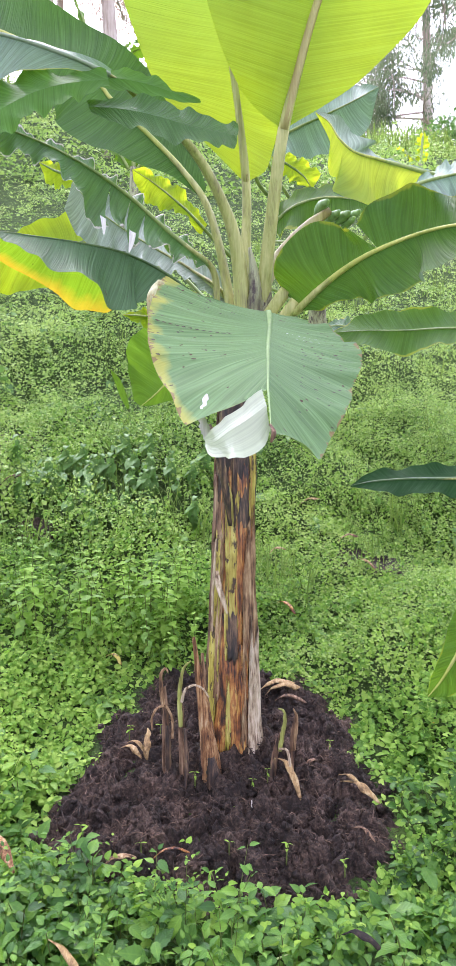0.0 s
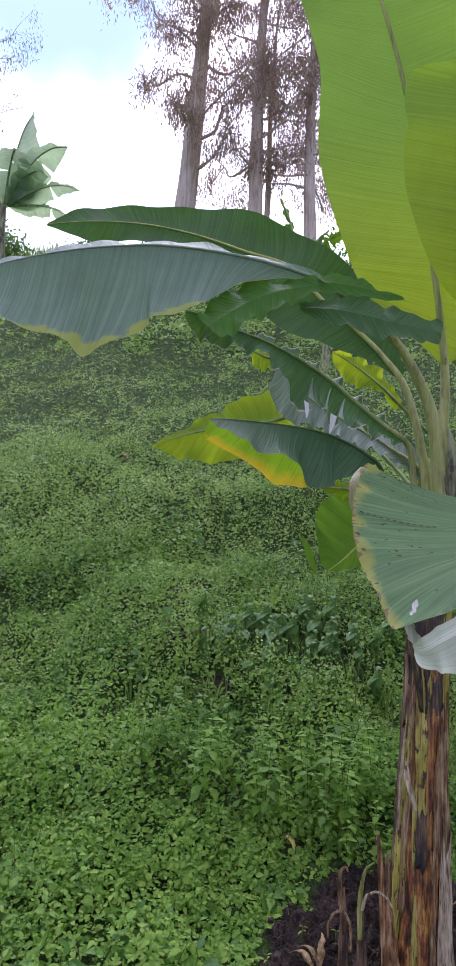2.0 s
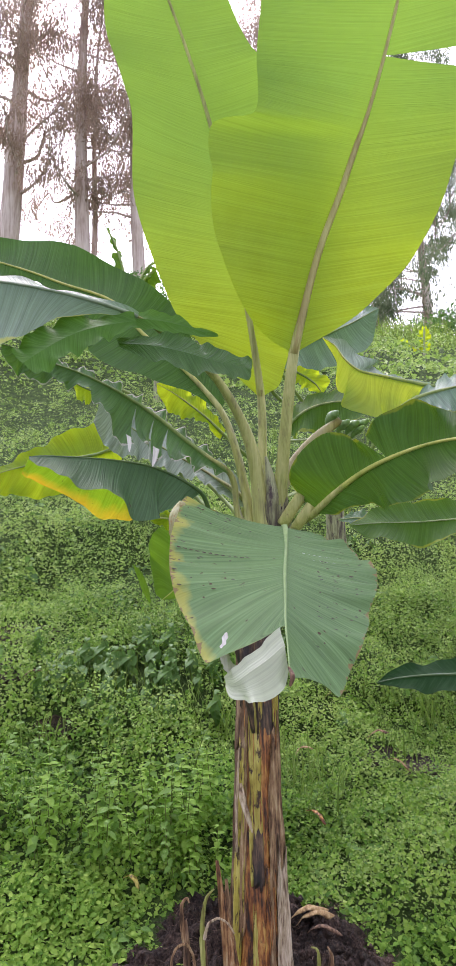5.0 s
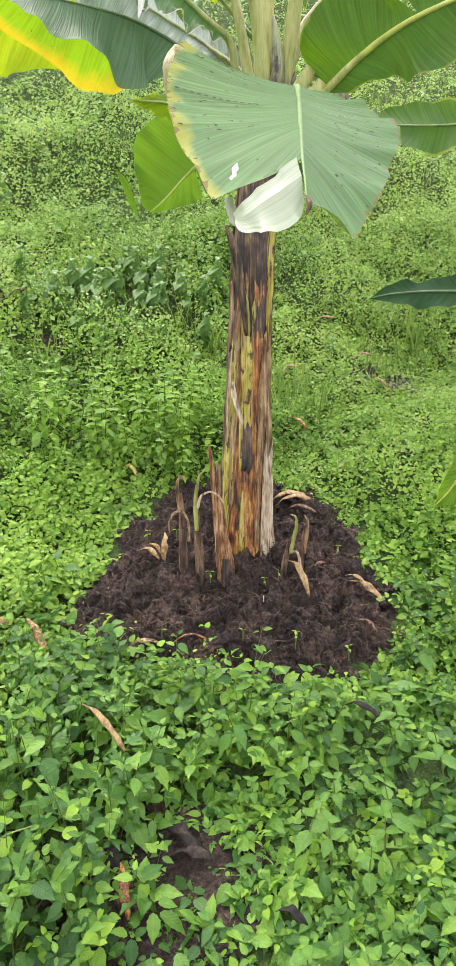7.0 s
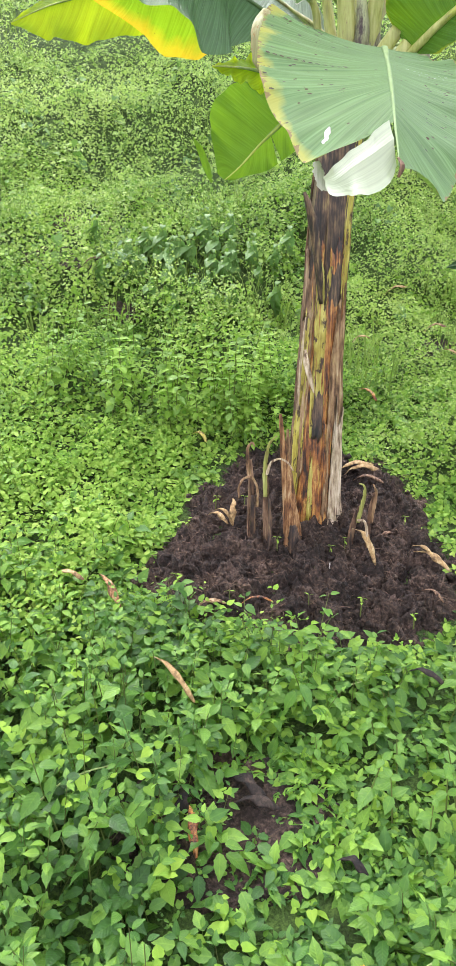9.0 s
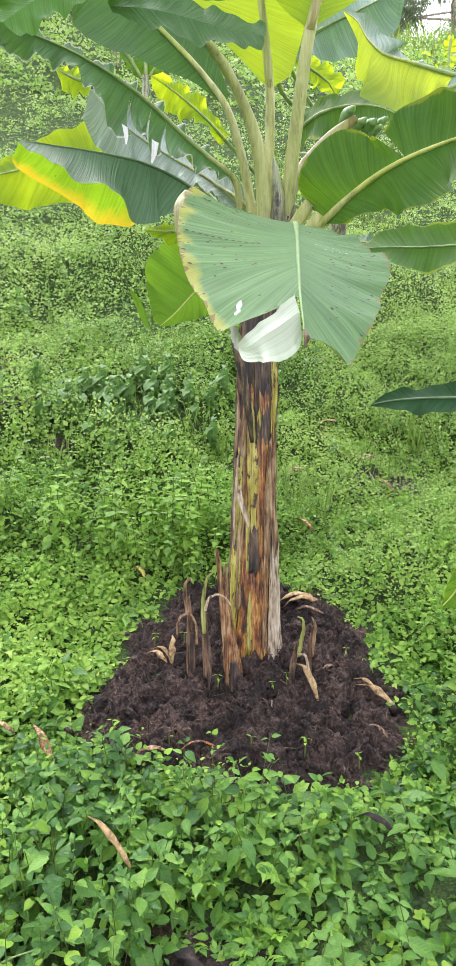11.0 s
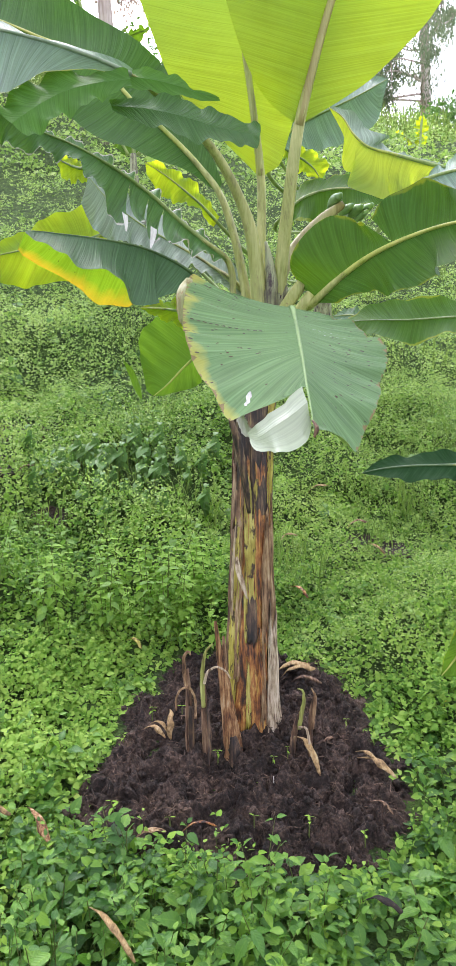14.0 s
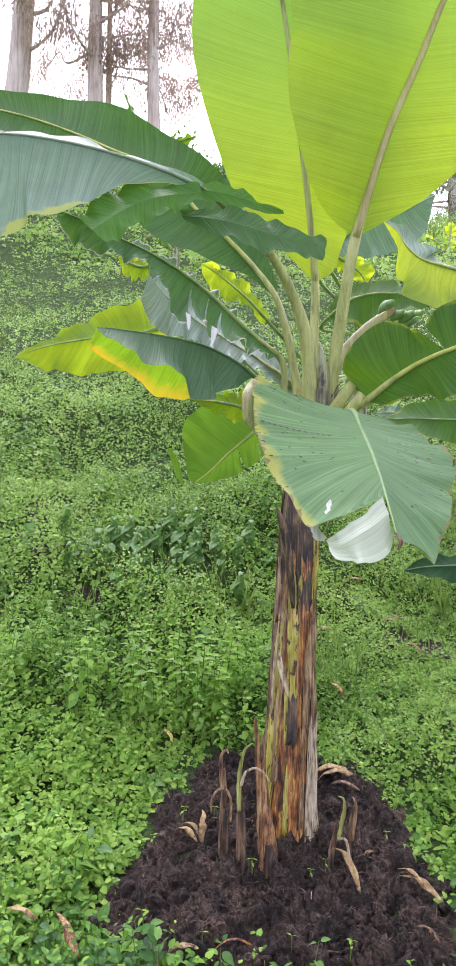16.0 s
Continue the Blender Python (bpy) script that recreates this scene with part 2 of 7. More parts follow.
def streaky_material(name, stops, scale=9.0, along=(1.0, 1.0, 0.06), rough=0.7, relief=0.5, patch_stops=None, fine=60.0, gain=2.3):
    """Dry or living fibre: streaks that run up the thing, with blotches at a larger scale."""
    m, n, l, p = nodes_of(name)
    tc = n.new("ShaderNodeTexCoord")
    s1 = tex(n, l, tc.outputs["Object"], scale * 4, 5.0, 0.6, along)
    s2 = tex(n, l, tc.outputs["Object"], fine * 3, 3.0, 0.6, along)
    s3 = tex(n, l, tc.outputs["Object"], scale, 4.0, 0.6, (1, 1, 0.45))
    key = maths(n, l, "ADD", maths(n, l, "MULTIPLY", s1, 0.42), maths(n, l, "ADD", maths(n, l, "MULTIPLY", s2, 0.2), maths(n, l, "MULTIPLY", s3, 0.38)))
    r = ramp(n, stops)
    l.new(stark(n, l, key, gain), r.inputs["Fac"])
    col = r.outputs["Color"]
    if patch_stops:
        lo, hi, c = patch_stops
        mr = n.new("ShaderNodeMapRange")
        mr.inputs["From Min"].default_value, mr.inputs["From Max"].default_value = lo, hi
        l.new(tex(n, l, tc.outputs["Object"], 42.0, 6.0, 0.7, (1, 1, 0.3)), mr.inputs["Value"])
        col = blend(n, l, mr.outputs[0], col, c)
    l.new(col, p.inputs["Base Color"])
    p.inputs["Roughness"].default_value = rough
    bump(n, l, maths(n, l, "ADD", s1, s2), relief, 0.006, p)
    return m


def soil_material(name, stops, rough=0.95, scale=9.0):
    m, n, l, p = nodes_of(name)
    tc = n.new("ShaderNodeTexCoord")
    big = tex(n, l, tc.outputs["Object"], scale, 8.0, 0.68)
    small = tex(n, l, tc.outputs["Object"], scale * 11, 5.0, 0.7)
    r = ramp(n, stops)
    l.new(stark(n, l, maths(n, l, "ADD", maths(n, l, "MULTIPLY", big, 0.5), maths(n, l, "MULTIPLY", small, 0.5)), 1.6), r.inputs["Fac"])
    l.new(r.outputs["Color"], p.inputs["Base Color"])
    p.inputs["Roughness"].default_value = rough
    p.inputs["Specular IOR Level"].default_value = 0.32
    bump(n, l, maths(n, l, "ADD", big, maths(n, l, "MULTIPLY", small, 0.7)), 0.9, 0.02, p)
    return m


# Bright foot and duller, hazy green top are painted in along the blade.
M_TALL = banana_leaf_material("sunlit_blade", (0.10, 0.22, 0.035), (0.54, 0.68, 0.012), 0.56, 0.42, contrast=1.0, sheen=0.3, pleat=0.3, streaks=1.1, light_grade=(0.28, 1.05, (0.29, 0.50, 0.05)))
M_ARCH = banana_leaf_material("arching_blade", (0.05, 0.125, 0.028), (0.12, 0.30, 0.02), 0.32, 0.5)
M_GREYGREEN = banana_leaf_material("waxy_blade", (0.125, 0.215, 0.115), (0.16, 0.36, 0.03), 0.25, 0.5, yellow=0.012, sheen=0.35)
M_ARCH_GREY = banana_leaf_material("waxy_lobed_blade", (0.16, 0.25, 0.165), (0.2, 0.38, 0.05), 0.28, 0.45, yellow=0.06, sheen=0.45, pleat=0.5, one_side=-1, lobe=(0.66, 0.09, 0.14), old=(0.3, 0.36, 0.05), glare=(0.6, 0.62, 0.03))
M_FRONT = banana_leaf_material("old_front_blade", (0.128, 0.232, 0.092), (0.24, 0.4, 0.05), 0.22, 0.6, yellow=0.10, brown=0.012, spots=0.85, sheen=0.2, one_side=1, pleat=0.25, rim_col=(0.27, 0.20, 0.08), old=(0.32, 0.34, 0.08))
M_LOBE = banana_leaf_material("folded_lobe_blade", (0.07, 0.175, 0.03), (0.18, 0.4, 0.03), 0.4, 0.55, sheen=0.08, pleat=0.25, streaks=1.0)
M_SPOT = streaky_material("brown_leaf_spots", [(0.3, (0.03, 0.025, 0.012)), (0.7, (0.10, 0.07, 0.03))], 30)
M_GREYBLUE = banana_leaf_material("silver_blue_blade", (0.17, 0.27, 0.19), (0.2, 0.4, 0.08), 0.25, 0.42, sheen=0.4, pleat=0.5)
# Real yellow margin; the dark and bright halves imitate unlit and backlit sides.
M_DROOP = banana_leaf_material("half_lit_yellow_edged_blade", (0.085, 0.17, 0.075), (0.30, 0.52, 0.012), 0.66, 0.5, yellow=0.3, one_side=1, lit_half=True, spots=0.3, glare=(0.72, 0.48, 0.02), sheen=0.3)
M_GLOW = banana_leaf_material("young_glowing_blade", (0.12, 0.24, 0.03), (0.7, 0.84, 0.015), 0.8, 0.5)
M_HANG = banana_leaf_material("hanging_blade", (0.06, 0.15, 0.018), (0.22, 0.42, 0.015), 0.48, 0.45, pleat=0.3, contrast=1.1)
M_SIDE = banana_leaf_material("side_blade", (0.05, 0.13, 0.018), (0.24, 0.44, 0.015), 0.45, 0.5, sheen=0.12, yellow=0.03, old=(0.2, 0.27, 0.03), glare=(0.5, 0.6, 0.02))
# Backlight painted into the lower half only; the upper half is silvery and unlit.
M_BENT = banana_leaf_material("half_lit_bent_blade", (0.30, 0.40, 0.29), (0.84, 0.95, 0.03), 0.88, 0.45, contrast=1.0, pleat=0.4, one_side=-1, lit_half=True)
# Darkened copy of side_blade: shade in the colour, margin tinted as sun-lit.
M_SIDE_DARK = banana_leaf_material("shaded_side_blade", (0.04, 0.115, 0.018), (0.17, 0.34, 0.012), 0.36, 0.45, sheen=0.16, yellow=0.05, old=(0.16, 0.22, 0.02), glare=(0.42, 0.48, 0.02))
M_SILVER = banana_leaf_material("silvery_blade", (0.29, 0.37, 0.29), (0.3, 0.42, 0.15), 0.2, 0.42, sheen=0.45)
M_RUFFLED = banana_leaf_material("ruffled_blade", (0.075, 0.17, 0.06), (0.2, 0.42, 0.03), 0.36, 0.5, sheen=0.3, pleat=1.0, brown=0.07, rim_col=(0.62, 0.6, 0.5))
# Pale green lobe whitened: the sky's glare on it is in the colour.
M_PALE = banana_leaf_material("glare_white_torn_blade", (0.47, 0.53, 0.37), (0.68, 0.70, 0.52), 0.3, 0.34, brown=0.05, rim_col=(0.62, 0.6, 0.42), sheen=0.7, pleat=0.18, streaks=0.45)
M_WHITE = streaky_material("dry_white_margin", [(0.3, (0.45, 0.42, 0.36)), (0.6, (0.78, 0.76, 0.7))], 6)
M_RIB_FRONT = streaky_material("flush_midrib", [(0.3, (0.17, 0.27, 0.09)), (0.6, (0.22, 0.33, 0.12))], 6, rough=0.65, relief=0.15)
M_RIB_GREY = streaky_material("grey_midrib", [(0.3, (0.20, 0.28, 0.17)), (0.6, (0.28, 0.35, 0.23))], 6, rough=0.5, relief=0.15)
M_RIB = streaky_material("pale_midrib", [(0.3, (0.18, 0.27, 0.06)), (0.6, (0.32, 0.4, 0.13))], 6, rough=0.45, relief=0.15)
M_RIB_BROWN = streaky_material("rosy_midrib", [(0.3, (0.34, 0.28, 0.10)), (0.55, (0.47, 0.42, 0.16)), (0.75, (0.55, 0.53, 0.22))], 6, rough=0.45, relief=0.15)
M_RIB_YELLOW = streaky_material("yellow_midrib", [(0.3, (0.3, 0.36, 0.05)), (0.6, (0.5, 0.52, 0.12))], 6, rough=0.45, relief=0.15)
M_PETIOLE = streaky_material("petiole_skin", [(0.25, (0.17, 0.16, 0.05)), (0.5, (0.36, 0.38, 0.11)), (0.75, (0.54, 0.53, 0.21))], 9, rough=0.42, relief=0.15, patch_stops=(0.62, 0.72, (0.2, 0.12, 0.07)))
M_FLAP = streaky_material("yellowed_leaf_flap", [(0.25, (0.26, 0.22, 0.09)), (0.45, (0.42, 0.42, 0.20)), (0.7, (0.58, 0.58, 0.36))], 14, rough=0.6, relief=0.3, patch_stops=(0.62, 0.68, (0.34, 0.16, 0.04)))
M_STALK = streaky_material("rosy_leaf_stalk", [(0.3, (0.26, 0.21, 0.10)), (0.5, (0.40, 0.36, 0.19)), (0.75, (0.52, 0.48, 0.28))], 7, rough=0.5, relief=0.15)
M_CROWN = streaky_material("mottled_sheath_top", [(0.32, (0.05, 0.035, 0.03)), (0.46, (0.2, 0.2, 0.1)), (0.6, (0.34, 0.36, 0.2))], 10, rough=0.5, relief=0.3, patch_stops=(0.52, 0.64, (0.05, 0.03, 0.03)))
M_CORE = streaky_material("stem_inner_sheath", [(0.3, (0.03, 0.02, 0.015)), (0.5, (0.10, 0.065, 0.035)), (0.7, (0.2, 0.15, 0.07))], 8, rough=0.6)
M_OLIVE = streaky_material("yellow_green_sheath", [(0.2, (0.08, 0.045, 0.014)), (0.34, (0.28, 0.22, 0.025)), (0.55, (0.40, 0.34, 0.055)), (0.8, (0.52, 0.46, 0.12))], 26, rough=0.45, relief=0.3, patch_stops=(0.555, 0.60, (0.05, 0.024, 0.01)), gain=3.2)
M_RUST = streaky_material("rusty_wet_sheath", [(0.2, (0.016, 0.007, 0.004)), (0.38, (0.14, 0.045, 0.014)), (0.58, (0.38, 0.15, 0.035)), (0.8, (0.60, 0.38, 0.10))], 24, rough=0.45, relief=0.5, patch_stops=(0.54, 0.64, (0.02, 0.012, 0.01)), gain=3.2)
M_ROT = streaky_material("rotten_leaf", [(0.3, (0.006, 0.005, 0.004)), (0.55, (0.022, 0.015, 0.011)), (0.8, (0.075, 0.05, 0.035))], 20, rough=0.9, relief=0.5)
M_ORANGE_DRY = streaky_material("orange_dry_sheath", [(0.2, (0.045, 0.018, 0.008)), (0.42, (0.20, 0.085, 0.03)), (0.62, (0.40, 0.22, 0.09)), (0.85, (0.56, 0.42, 0.25))], 30, rough=0.75, relief=0.9, fine=90, gain=3.2)
M_DARK = streaky_material("blackened_sheath", [(0.25, (0.010, 0.008, 0.007)), (0.5, (0.05, 0.03, 0.02)), (0.7, (0.15, 0.09, 0.05)), (0.88, (0.28, 0.21, 0.08))], 24, rough=0.55, relief=0.5, gain=3.2)
M_TAN = streaky_material("dry_fibrous_sheath", [(0.2, (0.06, 0.03, 0.016)), (0.42, (0.24, 0.135, 0.065)), (0.65, (0.42, 0.275, 0.14)), (0.85, (0.56, 0.43, 0.26))], 30, rough=0.8, relief=1.0, fine=90, gain=3.2)
M_BLEACH = streaky_material("bleached_sheath", [(0.2, (0.16, 0.10, 0.06)), (0.42, (0.46, 0.35, 0.22)), (0.65, (0.70, 0.59, 0.43)), (0.85, (0.82, 0.75, 0.6))], 30, rough=0.8, relief=0.9, fine=90, gain=3.2)
M_BROWN_DRY = streaky_material("brown_dry_sheath", [(0.2, (0.03, 0.016, 0.01)), (0.42, (0.12, 0.065, 0.035)), (0.65, (0.25, 0.15, 0.085)), (0.85, (0.40, 0.28, 0.17))], 30, rough=0.75, relief=0.9, gain=3.2)
M_DEAD_LEAF = streaky_material("dead_leaf", [(0.25, (0.10, 0.055, 0.02)), (0.5, (0.33, 0.21, 0.08)), (0.75, (0.52, 0.40, 0.21))], 24, along=(1, 0.2, 1), rough=0.7, relief=0.6)
M_SOIL = soil_material("dark_compost", [(0.32, (0.006, 0.004, 0.003)), (0.46, (0.028, 0.018, 0.013)), (0.6, (0.090, 0.058, 0.042)), (0.76, (0.24, 0.165, 0.125))], rough=0.7)
M_FIBRE = streaky_material("compost_fibre", [(0.3, (0.012, 0.007, 0.005)), (0.5, (0.06, 0.037, 0.025)), (0.72, (0.22, 0.14, 0.09))], 9, along=(1, 1, 1), rough=0.8)
# Green put into the earth so gaps between weeds look like shaded undergrowth.
M_GROUND = soil_material("shaded_undergrowth_earth", [(0.3, (0.010, 0.018, 0.005)), (0.5, (0.045, 0.085, 0.016)), (0.7, (0.11, 0.19, 0.034))], scale=14.0)
GREENS = [(0.06, (0.018, 0.05, 0.010)), (0.3, (0.12, 0.27, 0.034)), (0.56, (0.26, 0.45, 0.065)), (0.88, (0.41, 0.59, 0.11))]
M_WEED = weed_material("weed_leaves", GREENS, (0.26, 0.54, 0.035), 0.36, 0.48, 0.2)
M_WEED_SLOPE = weed_material("slope_weed_leaves", [(0.05, (0.045, 0.11, 0.025)), (0.4, (0.13, 0.27, 0.05)), (0.9, (0.28, 0.46, 0.09))], (0.23, 0.48, 0.04), 0.3, 0.46, 0.25)
M_WEED_LIME = weed_material("lime_weed_leaves", [(0.05, (0.10, 0.22, 0.03)), (0.5, (0.20, 0.37, 0.04)), (0.9, (0.34, 0.52, 0.07))], (0.35, 0.6, 0.03), 0.3, 0.5, 0.2)
M_WEED_FRONT = weed_material("front_weed_leaves", [(0.05, (0.012, 0.040, 0.010)), (0.34, (0.052, 0.150, 0.027)), (0.62, (0.125, 0.275, 0.040)), (0.92, (0.26, 0.46, 0.055))], (0.22, 0.51, 0.025), 0.29, 0.38, 0.34)
# Paler, bluer copy of weed_leaves, with haze and sky sheen in the colour.
M_WEED_FAR = weed_material("hazed_weed_leaves", [(0.04, (0.035, 0.08, 0.014)), (0.28, (0.18, 0.32, 0.06)), (0.56, (0.37, 0.54, 0.125)), (0.92, (0.53, 0.68, 0.18))], (0.31, 0.56, 0.08), 0.35, 0.44, 0.34)
M_VINE = weed_material("vine_leaves", [(0.1, (0.05, 0.125, 0.035)), (0.5, (0.12, 0.25, 0.065)), (0.9, (0.24, 0.39, 0.11))], (0.2, 0.42, 0.05), 0.25, 0.42, 0.4)
M_GRASS = weed_material("grass_blades", [(0.1, (0.06, 0.12, 0.02)), (0.5, (0.13, 0.23, 0.04)), (0.9, (0.24, 0.34, 0.09))], (0.3, 0.45, 0.05), 0.35)
M_STEMLET = weed_material("weed_stalks", [(0.1, (0.07, 0.08, 0.02)), (0.9, (0.16, 0.22, 0.05))], (0.2, 0.3, 0.05), 0.1)
# Bark and brown gum leaves are lightened to carry the haze over the crest.
M_BARK = streaky_material("hazed_eucalyptus_bark", [(0.3, (0.36, 0.27, 0.22)), (0.5, (0.56, 0.46, 0.39)), (0.7, (0.7, 0.62, 0.56))], 1.5, along=(1, 1, 0.08), rough=0.8, fine=8)
M_GUM = weed_material("hazed_eucalyptus_leaves", [(0.1, (0.24, 0.18, 0.15)), (0.5, (0.38, 0.29, 0.23)), (0.9, (0.44, 0.37, 0.27))], (0.55, 0.42, 0.31), 0.42)
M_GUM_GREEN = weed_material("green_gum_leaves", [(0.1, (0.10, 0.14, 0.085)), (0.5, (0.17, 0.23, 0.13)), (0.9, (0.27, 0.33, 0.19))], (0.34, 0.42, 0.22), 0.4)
# Leaf green paled towards blue-grey: distance haze is put into the colour.
M_FAR_BANANA = banana_leaf_material("hazed_banana_blade", (0.38, 0.50, 0.40), (0.50, 0.66, 0.36), 0.45, 0.5)
M_NEIGHBOUR = banana_leaf_material("dark_blade", (0.018, 0.055, 0.018), (0.05, 0.13, 0.015), 0.3, 0.6, sheen=0.04, pleat=0.3)
M_RIB_DARK = streaky_material("dark_midrib", [(0.3, (0.05, 0.11, 0.03)), (0.6, (0.1, 0.17, 0.05))], 6, rough=0.45, relief=0.15)
M_SHOOT_GREEN = streaky_material("young_shoot_skin", [(0.25, (0.12, 0.10, 0.025)), (0.5, (0.28, 0.30, 0.07)), (0.75, (0.46, 0.47, 0.16))], 22, rough=0.5, relief=0.3)
M_PETAL = streaky_material("orange_petal", [(0.3, (0.75, 0.33, 0.01)), (0.7, (0.85, 0.5, 0.02))], 30)
M_EYE = streaky_material("flower_eye", [(0.3, (0.5, 0.16, 0.01)), (0.7, (0.65, 0.28, 0.02))], 60)
M_PALE_STEM = streaky_material("pale_weed_stem", [(0.3, (0.25, 0.34, 0.1)), (0.7, (0.42, 0.5, 0.2))], 20)
M_FRUIT = streaky_material("green_banana_skin", [(0.3, (0.20, 0.34, 0.14)), (0.7, (0.30, 0.46, 0.21))], 6, rough=0.45, relief=0.1)


# ---- helpers for meshes ----
def sheet(name, verts, faces, material, uvs=None, smooth=True):
    """A mesh object from arrays; uvs go by vertex."""
    me = bpy.data.meshes.new(name)
    verts = np.asarray(verts, float)
    me.from_pydata(verts.tolist(), [], [list(map(int, f)) for f in faces])
    if uvs is not None:
        layer = me.uv_layers.new(name="UVMap")
        idx = np.empty(len(me.loops), dtype=np.int32)
        me.loops.foreach_get("vertex_index", idx)
        layer.data.foreach_set("uv", np.asarray(uvs, float)[idx].ravel())
    if smooth:
        me.polygons.foreach_set("use_smooth", np.ones(len(me.polygons), dtype=bool))
    me.materials.append(material)
    me.update()
    return new(name, me)


def under(ob, parent, label=""):
    ob.parent = parent
    return tagged(ob, label)


def hub(name, at, label, category, group="", kind=""):
    e = new(name)
    e.empty_display_size = 0.1
    e.location = at
    bpy.context.view_layer.update()
    return tagged(e, label, category, group, kind)


def child(ob, parent, label=""):
    """Parents ob, built in world places, under an Empty that only has a location."""
    ob.parent = parent
    ob.matrix_parent_inverse = Matrix.Translation(parent.location).inverted()
    return tagged(ob, label)


def smooth_rows(rows, count):
    """A smooth curve through rows of numbers, spaced by the length of their first three."""
    r = np.asarray(rows, float)
    d = np.r_[0, np.cumsum(np.linalg.norm(np.diff(r[:, :3], axis=0), axis=1))]
    slope = np.gradient(r, d, axis=0)
    step = np.diff(r, axis=0) / np.diff(d)[:, None]
    for k in range(1, len(r) - 1):
        lo, hi = step[k - 1, 3:], step[k, 3:]
        slope[k, 3:] = np.where(lo * hi > 0, 2 * lo * hi / np.where(lo + hi == 0, 1, lo + hi), 0)
    slope[0, 3:], slope[-1, 3:] = step[0, 3:], step[-1, 3:]
    s = np.linspace(0, d[-1], count)
    k = np.clip(np.searchsorted(d, s, side="right") - 1, 0, len(d) - 2)
    h = (d[k + 1] - d[k])[:, None]
    f = ((s - d[k]) / (d[k + 1] - d[k]))[:, None]
    out = (2 * f**3 - 3 * f**2 + 1) * r[k] + (f**3 - 2 * f**2 + f) * h * slope[k] + (-2 * f**3 + 3 * f**2) * r[k + 1] + (f**3 - f**2) * h * slope[k + 1]
    return out, s


def frames_along(p, ref):
    t = np.gradient(p, axis=0)
    t /= np.linalg.norm(t, axis=1)[:, None]
    n = ref - (t @ ref)[:, None] * t
    n /= np.linalg.norm(n, axis=1)[:, None]
    return t, n, np.cross(t, n)


def tube(name, pts, radii, material, sides=10, flat=1.0, ref=(0.3, -1, 0.2), count=24, channel=0.0, rag=0.0, seed=0):
    """A tapering stalk; flat squeezes it, channel hollows its upper side, rag creases it lengthwise."""
    rows = [(*p, r) for p, r in zip(pts, radii)]
    c, s = smooth_rows(rows, count)
    p, r = c[:, :3], np.maximum(c[:, 3], 0.0004)
    t, n, b = frames_along(p, np.array(ref, float))
    ang = np.linspace(0, 2 * np.pi, sides, endpoint=False)
    ring = 1 - channel * np.exp(-((np.mod(ang - np.pi / 2 + np.pi, 2 * np.pi) - np.pi) / 0.6) ** 2)
    ring = np.tile(ring, (count, 1))
    if rag:
        q = np.random.default_rng(seed)
        ring = ring * (1 + rag * (q.uniform(-1, 1, sides)[None, :] + 0.35 * q.uniform(-1, 1, (count, sides))))
        p = p + r[:, None] * rag * 0.5 * np.cumsum(q.normal(0, 0.25, (count, 3)), axis=0)
    v = p[:, None] + r[:, None, None] * ring[:, :, None] * (np.cos(ang)[None, :, None] * b[:, None] + flat * np.sin(ang)[None, :, None] * n[:, None])
    v = v.reshape(-1, 3)
    f = [(i * sides + j, i * sides + (j + 1) % sides, (i + 1) * sides + (j + 1) % sides, (i + 1) * sides + j) for i in range(count - 1) for j in range(sides)]
    f += [tuple(range(sides - 1, -1, -1)), tuple((count - 1) * sides + j for j in range(sides))]
    return sheet(name, v, f, material)


def ribbon(name, pts, widths, material, cup=1.6, seed=0, jag=0.12, facing=(0.1, -1, 0.15), count=26, nv=7):
    """A strip of withered sheath along a bent line, cupped across, with uneven frayed edges and some thickness."""
    q = np.random.default_rng(seed)
    c, s = smooth_rows([(*p, w) for p, w in zip(pts, widths)], count)
    t, n, b = frames_along(c[:, :3], np.array(facing, float))
    edge = 1 + jag * np.cumsum(q.normal(0, 0.5, (count, 2)), axis=0) * 0.4 + jag * q.normal(0, 1, (count, 2))
    v, f = [], []
    for i in range(count):
        w = max(c[i, 3], 0.0006)
        for j in range(nv):
            g = j / (nv - 1) * 2 - 1
            wide = abs(g) * edge[i, int(g > 0)]
            th = math.copysign(wide, g) * cup * 0.5
            rr = w / max(math.sin(min(cup * 0.5, 1.5)), 0.2)
            ridge = 0.05 * w * math.sin(9 * g + seed + 0.3 * i)
            v.append(c[i, :3] + b[i] * rr * math.sin(th) + n[i] * (rr * (math.cos(th) - 1) + ridge))
    for i in range(count - 1):
        for j in range(nv - 1):
            f.append((i * nv + j, (i + 1) * nv + j, (i + 1) * nv + j + 1, i * nv + j + 1))
    ob = sheet(name, v, f, material)
    so = ob.modifiers.new("thickness", "SOLIDIFY")
    so.thickness = 0.0018
    return ob


LAST = {}


